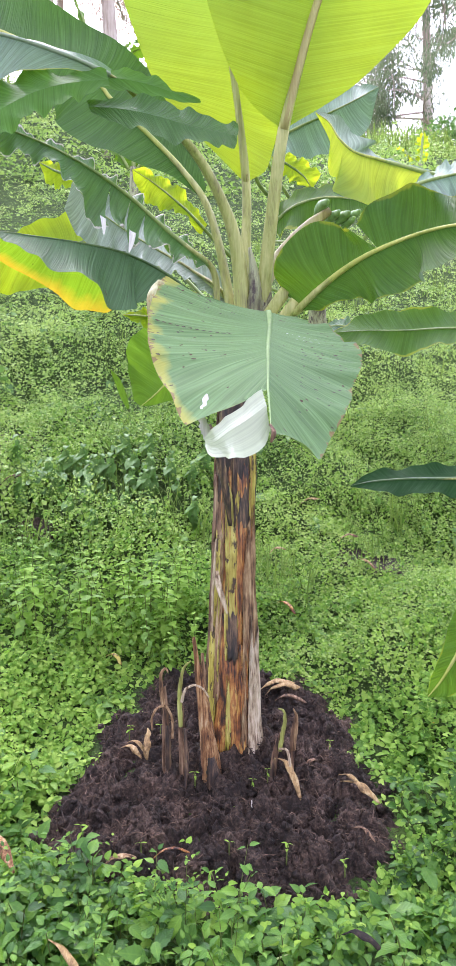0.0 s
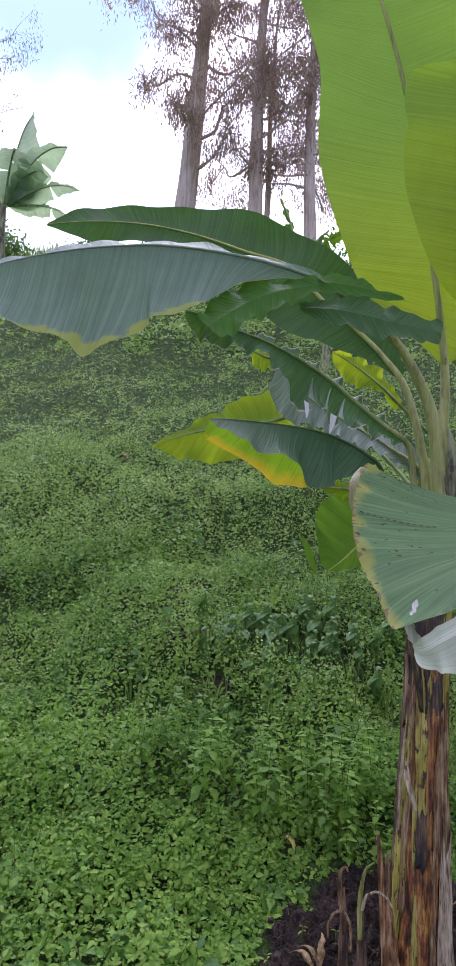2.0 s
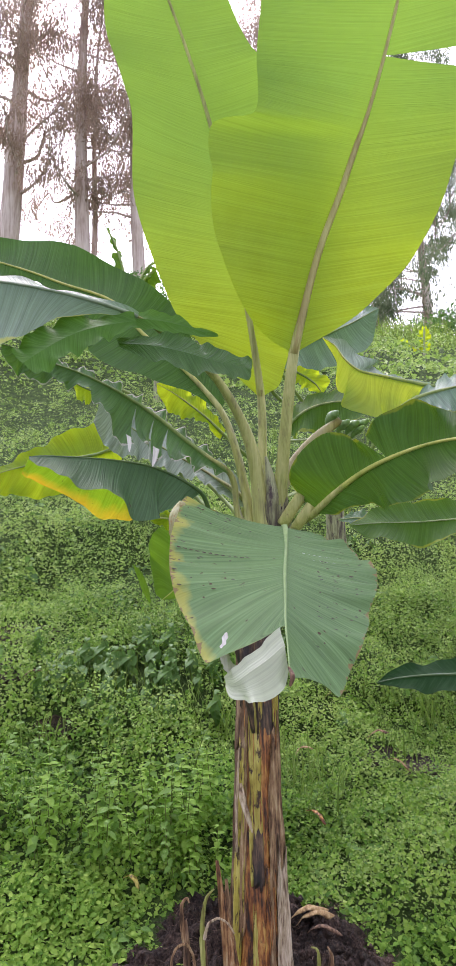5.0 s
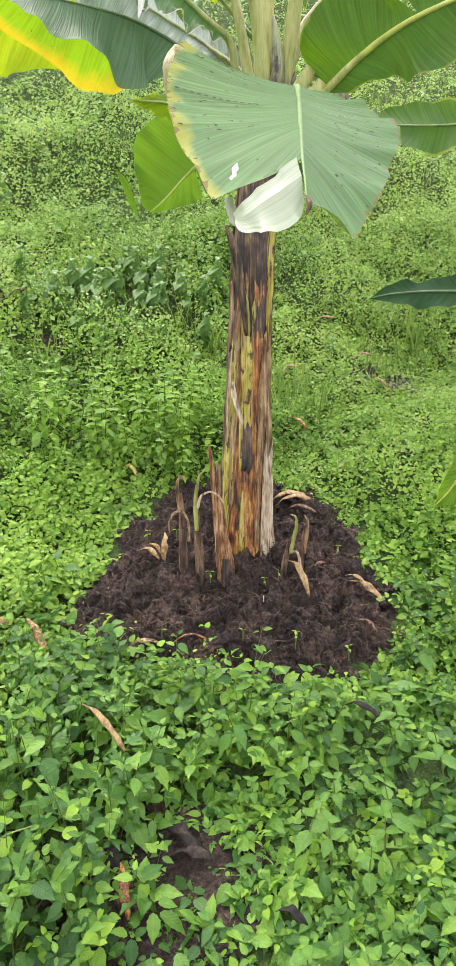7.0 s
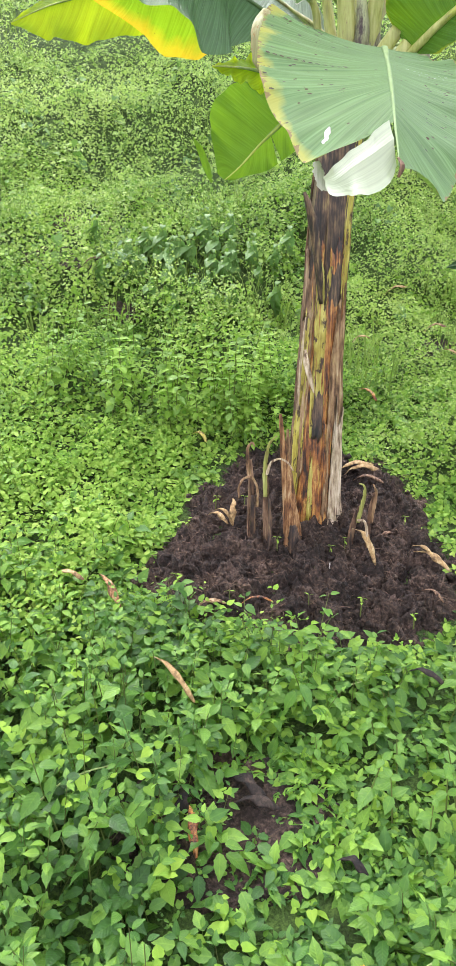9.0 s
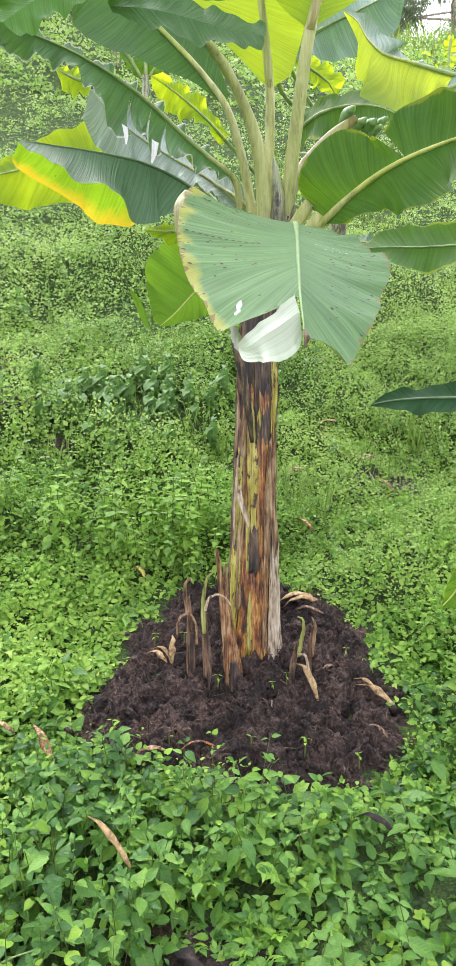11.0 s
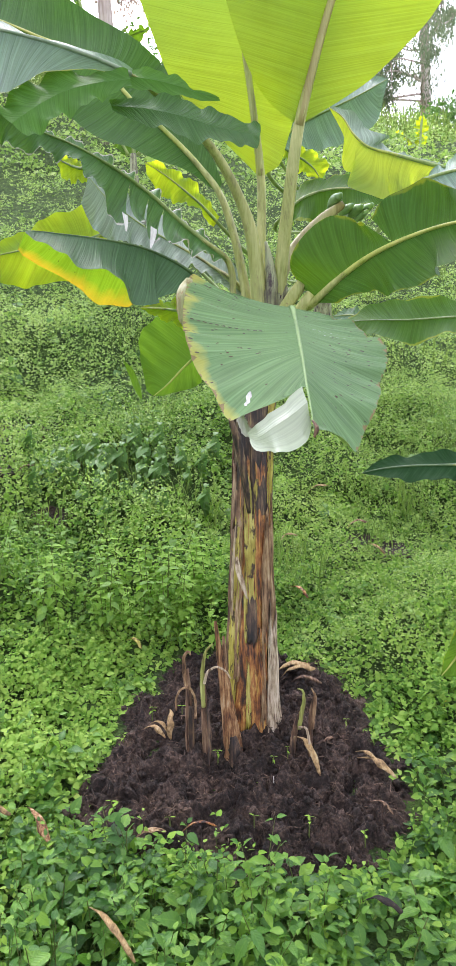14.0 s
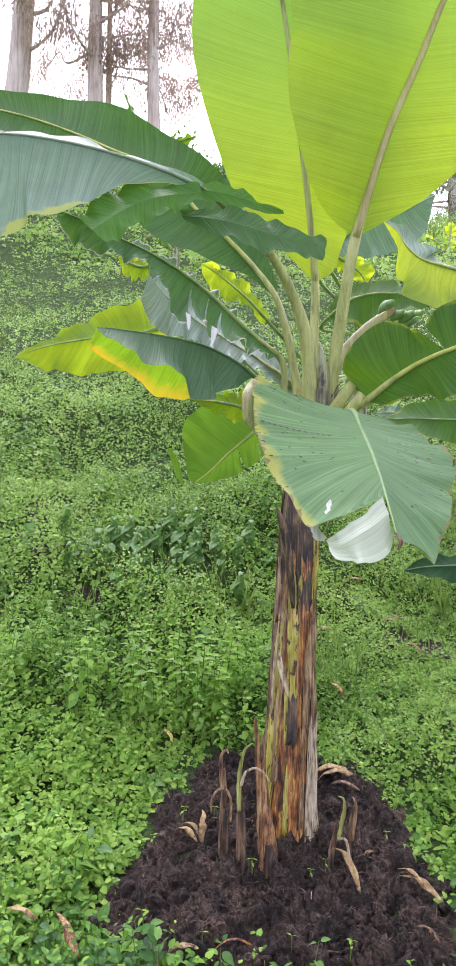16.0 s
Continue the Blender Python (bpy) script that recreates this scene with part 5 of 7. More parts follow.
banana_leaf(plant, DROOP_DARK, M_DROOP, M_RIB_DARK, "drooping leaf with a yellow margin, one half coloured as unlit", [(0.04, 2.40, 1.38), (-0.06, 2.38, 1.40)], (0, 0, 1), 0.007, 0.010, M_RIB_DARK, seed=8, ripple=0.01, waves=3)
banana_leaf(plant, LOW_GREY, M_SILVER, M_RIB, "low grey-green leaf", [(0.06, 2.45, 1.36), (0.02, 2.55, 1.5)], (0, 0, 1), 0.008, 0.013, seed=9, ripple=0.012)
front_leaf = banana_leaf(plant, FRONT, M_FRONT, M_RIB_FRONT, "old grey-green leaf drooping toward the path with a torn speckled tip", [(0.11, 2.36, 1.33), (0.118, 2.22, 1.355), (0.118, 1.98, 1.372)], (0, 0, 1), 0.0042, 0.015, M_RIB_FRONT, seed=10, ripple=0.006, waves=5, bulge=0.04, nv=14, nu=150)
q = np.random.default_rng(91)
vein_marks("leaf_spots", [(1, 0.42, 0.30 + 0.055 * k, 0.335 + 0.055 * k, 0.003 + 0.002 * q.random()) for k in range(12)]
           + [(1, q.uniform(0.1, 0.62), v_, v_ + q.uniform(0.015, 0.04), q.uniform(0.0025, 0.006)) for v_ in q.uniform(0.25, 0.95, 34)]
           + [(-1, q.uniform(0.35, 0.85), v_, v_ + q.uniform(0.015, 0.05), q.uniform(0.002, 0.005)) for v_ in q.uniform(0.35, 0.95, 40)], M_SPOT, front_leaf, "dark brown spots and slots along the veins")
vein_marks("torn_slits", [(-1, 0.30, 0.2 + 0.07 * k, 0.245 + 0.07 * k, 0.0025) for k in range(7)] + [(-1, 0.36, 0.3 + 0.08 * k, 0.33 + 0.08 * k, 0.002) for k in range(4)], M_WHITE, front_leaf, "pale torn slits along the veins")
torn = child(blade("torn_lobe", TORN_LOBE, M_PALE, (0, 0, 1), ripple=0.003, waves=3, bulge=0.06, seed=44, nu=30), plant, "torn lobe hanging at the leaf tip, whitened as by sky glare")
for loop in torn.data.uv_layers["UVMap"].data:
    loop.uv = (0.05 * loop.uv[1] + 0.3, 0.4)
for rows in (FLECK_ONE, FLECK_TWO, FLECK_PATCH):
    child(blade("dry_edge", rows, M_WHITE, (0, -1, 0.2), ripple=0.002, waves=4, bulge=0.1, seed=61, nu=16, nv=4), plant, "white dry torn leaf edge")
child(ribbon("dry_flap", [(-0.028, 1.24, 1.136), (-0.023, 1.24, 1.117), (-0.015, 1.24, 1.102), (-0.005, 1.24, 1.097)], [0.004, 0.008, 0.008, 0.003], M_WHITE, 1.6, seed=62, jag=0.15), plant, "white dry flap behind the torn lobe")
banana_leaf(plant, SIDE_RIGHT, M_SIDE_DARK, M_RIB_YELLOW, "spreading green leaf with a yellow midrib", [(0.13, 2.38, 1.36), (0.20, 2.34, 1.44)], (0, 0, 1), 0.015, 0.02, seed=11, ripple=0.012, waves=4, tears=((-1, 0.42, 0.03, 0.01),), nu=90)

# ---- the second banana plant, behind ----
rz = float(ground_z(0.685, 5.15))
rear = hub("banana_plant", (0.685, 5.15, rz), "banana plant further up the slope with bright leaves", "banana plant")
child(tube("stem", [(0.685, 5.15, rz - 0.05), (0.68, 5.1, rz + 0.4), (0.665, 5.0, 2.1)], [0.08, 0.065, 0.048], M_CROWN, 16, count=24), rear, "mottled purple-brown stem")
R_TOP = (0.66, 4.95, 2.0)
NX, NY = 1.5, 3.0
nz = float(ground_z(NX, NY))
N_TOP = (NX - 0.02, NY, 1.55)
neighbour = hub("banana_plant", (NX, NY, nz), "banana plant with leaves reaching over the weeds", "banana plant")
child(tube("stem", [(NX, NY, nz - 0.05), (NX, NY, 0.5 * nz + 0.8), (NX - 0.02, NY, 1.62)], [0.085, 0.07, 0.05], M_CROWN, 16, count=20), neighbour, "mottled brown stem")
M_TOP = (0.06, 2.44, 1.36)
for owner, rows, mat, rib, label, pet, rf, seed in (
    (rear, GREY_BEHIND, M_GREYBLUE, M_RIB, "broad grey-green leaf", [R_TOP, (0.42, 3.6, 2.05)], (0, 0, 1), 21),
    (rear, FRUIT_LEAF, M_SIDE, M_RIB_YELLOW, "dark green arching leaf", [R_TOP, (0.4, 3.7, 2.0)], (0, 0, 1), 22),
    (rear, SMALL_BEHIND, M_GLOW, M_RIB, "small bright leaf", [R_TOP, (0.4, 3.7, 2.15)], (0, 0, 1), 23),
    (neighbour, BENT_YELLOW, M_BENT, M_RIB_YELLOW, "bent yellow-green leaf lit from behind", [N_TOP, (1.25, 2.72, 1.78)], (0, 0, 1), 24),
    (plant, GREY_EDGE, M_GREYBLUE, M_RIB, "grey-green leaf", [(0.13, 2.42, 1.38), (0.38, 2.42, 1.58)], (0, 0, 1), 25),
    (neighbour, LOW_RIGHT, M_SIDE, M_RIB, "low spreading green leaf", [N_TOP, (1.58, 3.1, 1.5)], (0, 0, 1), 26),
    (neighbour, TIP_GREY, M_GREYGREEN, M_RIB, "grey-green leaf tip", [N_TOP, (1.05, 3.38, 1.53)], (0, 0, 1), 27),
    (rear, YELLOWISH, M_GLOW, M_RIB_YELLOW, "narrow yellow-green leaf", [R_TOP, (0.2, 3.6, 1.8)], (0, 0, 1), 28),
    (plant, DROOP_BRIGHT, M_GLOW, M_RIB_YELLOW, "bright yellow-green leaf", [M_TOP, (0.0, 2.62, 1.5)], (0, 0, 1), 29),
    (plant, WEDGE, M_GLOW, M_RIB_YELLOW, "short bright yellow-green leaf behind the drooping one", [M_TOP, (0.04, 2.52, 1.36)], (0, 0, 1), 34),
    (plant, STUB_TIP, M_GLOW, M_RIB_YELLOW, "small yellow leaf tip", [M_TOP, (-0.15, 2.7, 1.58)], (0, 0, 1), 30),
    (rear, HANGING_BACK, M_HANG, M_RIB_YELLOW, "rounded hanging leaf with light through it", [R_TOP, (0.3, 3.9, 1.75)], (0, -1, 0), 31),
):
    banana_leaf(owner, rows, mat, rib, label, pet, rf, 0.009, 0.010, M_RIB, seed=seed, ripple=0.01, waves=4, nu=48, nv=7, tears=((-1, 0.5, 0.02, 0.0), (-1, 0.3, 0.015, 0.0)) if rows is HANGING_BACK else ())
child(blade("torn_strip", SLIVER, M_HANG, (0, -1, 0), ripple=0.004, waves=2, bulge=0.1, seed=35, nu=24, nv=5), rear, "narrow pale green torn strip of leaf")
banana_leaf(neighbour, NEIGHBOUR_TIP, M_NEIGHBOUR, M_RIB_DARK, "dark green leaf with a pale dry tip", [N_TOP, (1.62, 3.3, 1.55)], seed=32, ripple=0.01, waves=3, nu=40, nv=7)
banana_leaf(neighbour, NEIGHBOUR_LOW, M_SIDE, M_RIB_YELLOW, "hanging leaf tip", [N_TOP, (1.2, 2.6, 1.3)], seed=33, ripple=0.006, waves=3, nu=40, nv=7)


# ---- ground cover ----
SHAPES = {
    "ovate": [(0, 0, 0), (0.08, 0.15, 0), (0.26, 0.27, 0), (0.46, 0.28, 0), (0.68, 0.18, 0), (0.86, 0.07, 0), (1, 0, 0)],
    "toothed": [(0, 0, 0), (0.08, 0.17, 0), (0.17, 0.22, 0.02), (0.27, 0.31, 0), (0.36, 0.28, 0.03), (0.47, 0.31, 0), (0.56, 0.24, 0.03), (0.68, 0.22, 0), (0.78, 0.12, 0.02), (0.88, 0.08, 0), (1, 0, 0)],
    "heart": [(0, 0, 0), (0.05, 0.25, -0.13), (0.18, 0.40, -0.08), (0.42, 0.40, 0), (0.66, 0.26, 0), (0.86, 0.10, 0), (1, 0, 0)],
    "round": [(0, 0, 0), (0.16, 0.25, -0.04), (0.44, 0.34, 0), (0.76, 0.2, 0), (1, 0, 0)],
    "thin": [(0, 0, 0), (0.3, 0.17, 0), (0.65, 0.15, 0), (1, 0, 0)],
    "fine": [(0, 0, 0), (0.4, 0.32, 0), (0.75, 0.24, 0), (1, 0, 0)],
    "far": [(0, 0, 0), (0.45, 0.3, 0), (1, 0, 0)],
}


def heart(kind):
    """A small leaf in its own plane, tip along +x, folded on the midrib and drooping: points and triangles."""
    st = SHAPES[kind]
    pts, tris = [], []
    for x, y, back in st:
        z = -0.16 * x * x + 0.03 * math.sin(3.1 * x)
        pts += [(x, 0, z), (x + back, y, z + 0.22 * y), (x + back, -y, z + 0.18 * y)]
    for k in range(len(st) - 1):
        a_, b_ = 3 * k, 3 * k + 3
        for up, sgn in ((1, 1), (2, -1)):
            if k == 0:
                t = [(a_, b_, b_ + up)]
            elif k == len(st) - 2:
                t = [(a_, b_, a_ + up)]
            else:
                t = [(a_, b_, b_ + up), (a_, b_ + up, a_ + up)]
            tris += [q if sgn > 0 else q[::-1] for q in t]
    used = sorted({q for t in tris for q in t})
    place = {q: i for i, q in enumerate(used)}
    return np.array([pts[q] for q in used], float), np.array([[place[q] for q in t] for t in tris], int)


def feather():
    """A deeply cut leaf: a rachis with pairs of broad toothed lobes and one at the tip."""
    lp, lt = heart("ovate")
    pts, tris, base = [], [], 0
    for x, ln, ang in ((0.22, 0.46, 1.0), (0.22, 0.46, -1.0), (0.45, 0.44, 0.8), (0.45, 0.44, -0.8), (0.6, 0.5, 0.0)):
        q = lp * ln * (1, 0.9, 1)
        pts.append(np.stack([x + q[:, 0] * math.cos(ang) - q[:, 1] * math.sin(ang), q[:, 0] * math.sin(ang) + q[:, 1] * math.cos(ang), q[:, 2] - 0.12 * x * x], 1))
        tris.append(lt + base)
        base += len(lp)
    pts.append(np.array([(0, 0.012, 0), (0, -0.012, 0), (0.7, 0, -0.06)]))
    tris.append(np.array([(base, base + 1, base + 2)]))
    return np.vstack(pts), np.vstack(tris)


def strew(name, pos, yaw, pitch, roll, size, template, material, label, category, kind="stuff", tilt=0.0):
    """Many small leaves as one mesh; tilt turns their faces down the slope."""
    pts, tris = template
    n, m = len(pos), len(pts)
    cy, sy, cp, sp, cr, sr = np.cos(yaw), np.sin(yaw), np.cos(pitch), np.sin(pitch), np.cos(roll), np.sin(roll)
    x = pts[None, :, 0] * size[:, None]
    y = pts[None, :, 1] * size[:, None]
    z = pts[None, :, 2] * size[:, None]
    y, z = y * cr[:, None] - z * sr[:, None], y * sr[:, None] + z * cr[:, None]
    x, z = x * cp[:, None] - z * sp[:, None], x * sp[:, None] + z * cp[:, None]
    x, y = x * cy[:, None] - y * sy[:, None], x * sy[:, None] + y * cy[:, None]
    y, z = y * math.cos(tilt) - z * math.sin(tilt), y * math.sin(tilt) + z * math.cos(tilt)
    v = (np.stack([x, y, z], 2) + pos[:, None]).reshape(-1, 3)
    f = (tris[None] + (np.arange(n) * m)[:, None, None]).reshape(-1, 3)
    me = bpy.data.meshes.new(name)
    me.vertices.add(len(v))
    me.vertices.foreach_set("co", v.ravel())
    me.loops.add(f.size)
    me.loops.foreach_set("vertex_index", f.ravel().astype(np.int32))
    me.polygons.add(len(f))
    me.polygons.foreach_set("loop_start", np.arange(0, f.size, 3, dtype=np.int32))
    me.polygons.foreach_set("use_smooth", np.ones(len(f), dtype=bool))
    layer = me.uv_layers.new(name="UVMap")
    layer.data.foreach_set("uv", np.tile(pts[:, :2], (n, 1))[f.ravel()].ravel())
    me.update(calc_edges=True)
    me.materials.append(material)
    return tagged(new(name, me), label, category, kind=kind)


def cover(x, y):
    """Height of the weeds' canopy above the ground: tussocks and hollows."""
    a_ = np.sin(2.3 * x + 1.1 * np.sin(1.9 * y)) * np.sin(2.9 * y + 0.9 * np.sin(2.1 * x + 1.0))
    b_ = np.sin(6.1 * x + 2.0 * np.sin(3.3 * y)) * np.sin(5.3 * y + 1.7)
    c_ = np.sin(13.0 * x + 2.0 * np.sin(7.0 * y)) * np.sin(11.0 * y + 1.5 * np.sin(9.0 * x))
    d_ = np.sin(27.0 * x + 2.2 * np.sin(15.0 * y)) * np.sin(24.0 * y + 1.8 * np.sin(19.0 * x))
    return np.clip(0.10 + 0.10 * a_ + 0.075 * b_ + 0.05 * c_ + 0.03 * d_, 0.012, 0.40)


def weeds(name, seed, count, y0, y1, left, right, size, template, material, label, height=1.0, flat=0.35, levels=3, stretch=1.0, clump=0.0, rise=0.12, stalks=False, tilt=0.1, around=False):
    """Low plants, each a stalk's worth of leaves in crossed pairs that shrink towards the top.
    clump over 0 gathers them in patches; stalks adds a thin stem to each."""
    rng = np.random.default_rng(seed)
    y = y0 + (y1 - y0) * rng.random(count)
    lo, hi = -(left[0] + left[1] * y), right[0] + right[1] * y
    x = lo + (hi - lo) * rng.random(count)
    keep = patch_edge(x, y) > 0.95 + 0.14 * rng.random(count) ** 2
    bare = np.minimum(np.hypot((x + 0.17) / 1.6, y - 1.25), np.hypot((x - 0.07) / 1.2, y - 1.1) + 0.1)
    keep &= bare > 0.07 * (0.4 + rng.random(count))
    hollow = np.sin(3.1 * x + 0.7 * y + 0.4) * np.sin(2.3 * y - 1.1 * x + 2.0)
    keep &= rng.random(count) < 1.05 - 0.55 * np.clip(hollow - 0.45, 0, 1) / 0.55
    gapped = np.sin(9.7 * x + 2.2 * np.sin(6.1 * y + 0.8)) * np.sin(8.3 * y + 1.9 * np.sin(5.2 * x))
    keep &= rng.random(count) < 1.1 - np.where((y < 1.75) | (y > 5.0), 0.12, 0.45) * np.clip(gapped - 0.35, 0, 1) / 0.65
    ends = np.minimum(np.where(y0 > 0.6, (y - y0) / 0.35, 1), np.where(y1 < 18, (y1 - y) / 0.35, 1))
    keep &= rng.random(count) < np.clip(ends, 0.05, 1)
    keep &= np.hypot((x + 0.60) / 0.42, (y - 3.88) / 0.18) > 0.6 + 0.6 * rng.random(count)
    for bx, by, rx, ry in BARE:
        keep &= np.hypot((x - bx) / rx, (y - by) / ry) > 0.55 + 0.7 * rng.random(count)
    if around:
        soft = 0.25 * rng.random(count)
        keep &= (x < -0.35 - 0.6 * y + soft) | (x > 0.42 + 0.44 * y - soft) | (y < 0.5)
    if clump:
        heap = np.sin(4.3 * x + seed + 1.3 * np.sin(5.0 * y)) * np.sin(3.7 * y + 2.1 * seed + 1.2 * np.sin(4.1 * x))
        keep &= heap > clump - 0.3 + 0.4 * rng.random(count)
    x, y = x[keep], y[keep]
    n = len(x)
    top = cover(x, y) * height * np.clip((patch_edge(x, y) - 0.92) / 0.4, 0.28, 1) * (0.5 + 0.7 * rng.random(n))
    big = size[0] + (size[1] - size[0]) * rng.random(n) ** 1.5
    fine_side = (x > 0.12) & (y > 2.5) & (y < 6)
    big, top = np.where(fine_side, 0.8 * big, big), np.where(fine_side, 0.8 * top, top)
    g = ground_z(x, y)
    turn = rng.uniform(0, 6.28, n)
    leanx, leany = rng.normal(0, 0.25, n), rng.normal(0, 0.25, n) - 0.1
    pos, yaw, pitch, roll, sz = [], [], [], [], []
    for k in range(levels):
        f = 1 - k / levels
        for half in (0, 1):
            yw = turn + half * np.pi + k * 1.57 + rng.normal(0, 0.3, n)
            h_ = top * (f ** 0.8) + rng.normal(0, 0.006, n)
            r_ = 0.12 * big + 0.07 * k * big
            pos.append(np.stack([x + leanx * h_ + np.cos(yw) * r_, y + leany * h_ + np.sin(yw) * r_, g + np.maximum(h_, 0.004)], 1))
            yaw.append(yw)
            pitch.append(rng.normal(rise + 0.2 - 0.22 * k, flat, n))
            roll.append(rng.normal(0, flat, n))
            sz.append(big * (0.6 + 0.3 * min(k, 2)) * rng.uniform(0.7, 1.2, n))
    if stalks:
        r_ = 0.035 * big[:, None]
        foot = np.stack([x, y, g - 0.01], 1)
        head = np.stack([x + leanx * top, y + leany * top, g + top], 1)
        v = np.stack([foot + r_ * (1, 0, 0), foot + r_ * (-0.5, 0.87, 0), foot + r_ * (-0.5, -0.87, 0), head + 0.6 * r_ * (1, 0, 0), head + 0.6 * r_ * (-0.5, 0.87, 0), head + 0.6 * r_ * (-0.5, -0.87, 0)], 1).reshape(-1, 3)
        quad = np.array([(0, 1, 4, 3), (1, 2, 5, 4), (2, 0, 3, 5)])
        tagged(sheet("weed_stalks", v, (quad[None] + 6 * np.arange(n)[:, None, None]).reshape(-1, 4), M_STEMLET), "thin pale green stalks of the weeds", "weeds", kind="stuff")
    pts, tris = template
    return strew(name, np.concatenate(pos), np.concatenate(yaw), np.concatenate(pitch), np.concatenate(roll), np.concatenate(sz), (pts * (1, stretch, 1), tris), material, label, "weeds", tilt=tilt)


weeds("weed_leaves", 41, 1900, 0.45, 2.3, (0.45, 0.45), (0.5, 0.45), (0.03, 0.06), heart("toothed"), M_WEED_FRONT, "leafy green weeds with pointed toothed leaves by the path", 1.25, 0.36, 4, 0.88, stalks=True)
weeds("weed_leaves", 47, 520, 0.45, 2.1, (0.45, 0.45), (0.5, 0.45), (0.028, 0.05), heart("heart"), M_WEED_LIME, "bright yellow-green heart-shaped leaves in patches", 1.5, 0.3, 2, 0.95, clump=0.35, rise=-0.1)
weeds("weed_leaves", 48, 700, 0.45, 2.0, (0.45, 0.45), (0.5, 0.45), (0.05, 0.085), feather(), M_WEED_FRONT, "finely cut ferny leaves among the weeds", 1.1, 0.35, 2, clump=0.45)
weeds("weed_leaves", 46, 2000, 0.45, 2.0, (0.45, 0.45), (0.5, 0.45), (0.012, 0.026), heart("round"), M_WEED_FRONT, "tiny weeds under the larger leaves", 0.75, 0.4, 3)
weeds("weed_leaves", 42, 10500, 1.55, 3.4, (0.45, 0.62), (0.4, 0.42), (0.013, 0.031), heart("round"), M_WEED, "low round-leaved green weeds covering the slope", 1.1, 0.4, 3, tilt=0.3, clump=-0.12)
weeds("weed_leaves", 52, 1100, 1.9, 4.4, (0.45, 0.62), (0.4, 0.42), (0.035, 0.065), feather(), M_WEED, "ferny weeds on the slope", 1.3, 0.45, 3, clump=0.15, tilt=0.3)
weeds("weed_leaves", 53, 1500, 1.9, 3.4, (0.45, 0.62), (0.4, 0.42), (0.02, 0.04), heart("ovate"), M_WEED, "pointed bright weeds on the slope", 1.25, 0.45, 3, tilt=0.3)
weeds("weed_leaves", 49, 15000, 2.2, 5.0, (0.45, 0.62), (0.4, 0.42), (0.013, 0.030), heart("fine"), M_WEED, "fine creeping green weeds on the slope", 1.2, 0.45, 3, 1.2, tilt=0.4)
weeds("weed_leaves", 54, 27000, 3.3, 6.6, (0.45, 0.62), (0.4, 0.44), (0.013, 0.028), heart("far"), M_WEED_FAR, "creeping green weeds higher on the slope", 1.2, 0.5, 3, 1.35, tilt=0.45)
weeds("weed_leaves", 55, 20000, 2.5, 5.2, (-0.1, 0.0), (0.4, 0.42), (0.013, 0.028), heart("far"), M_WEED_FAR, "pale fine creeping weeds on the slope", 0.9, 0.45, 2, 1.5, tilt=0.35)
weeds("weed_leaves", 43, 2000, 1.8, 4.9, (0.45, 0.62), (0.4, 0.42), (0.02, 0.042), heart("ovate"), M_WEED_SLOPE, "broad pointed weed leaves on the slope", 1.5, 0.4, 4, 0.95, clump=0.1, stalks=True, tilt=0.3)
weeds("weed_leaves", 50, 500, 2.9, 6.5, (0.45, 0.62), (0.4, 0.42), (0.04, 0.075), heart("heart"), M_VINE, "grey-green vine leaves trailing over the slope", 1.3, 0.4, 3, clump=0.25, rise=-0.5)
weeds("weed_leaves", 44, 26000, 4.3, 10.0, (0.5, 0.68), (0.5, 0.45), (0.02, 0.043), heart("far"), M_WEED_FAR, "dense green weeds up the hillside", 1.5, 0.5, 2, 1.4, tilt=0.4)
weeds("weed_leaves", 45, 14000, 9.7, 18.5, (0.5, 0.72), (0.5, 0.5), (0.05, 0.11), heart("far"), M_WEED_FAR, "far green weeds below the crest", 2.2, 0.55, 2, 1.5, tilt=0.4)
weeds("weed_leaves", 51, 9000, -4.0, 7.0, (4.5, 0.4), (4.5, 0.4), (0.05, 0.10), heart("far"), M_WEED, "green weeds on the ground around", 0.9, 0.5, 2, 1.5, around=True)


def grass(name, seed, centres, blades, length, material, label, spread_r=0.08, width=0.006, arch=0.5):
    """Tufts of narrow blades, each a bent strip."""
    rng = np.random.default_rng(seed)
    v, f, base = [], [], 0
    for cx, cy in centres:
        for _ in range(blades):
            x, y = cx + rng.normal(0, spread_r), cy + rng.normal(0, spread_r)
            z = float(ground_z(x, y))
            a_, ln = rng.uniform(0, 6.28), length * rng.uniform(0.5, 1.15)
            d = np.array([math.cos(a_), math.sin(a_), 0])
            s_ = np.array([-d[1], d[0], 0]) * width * rng.uniform(0.6, 1.3)
            bend = arch * rng.uniform(0.3, 1.2)
            for k in range(4):
                q = k / 4
                c = np.array([x, y, z]) + d * ln * bend * q * q + np.array([0, 0, ln * (q - 0.35 * bend * q * q)])
                w = 1 - 0.6 * q
                v += [c - s_ * w, c + s_ * w]
            tip = np.array([x, y, z]) + d * ln * bend + np.array([0, 0, ln * (1 - 0.35 * bend)])
            v.append(tip)
            for k in range(3):
                f.append((base + 2 * k, base + 2 * k + 1, base + 2 * k + 3, base + 2 * k + 2))
            f.append((base + 6, base + 7, base + 8))
            base += 9
    return tagged(sheet(name, v, f, material), label, "grass", kind="stuff")


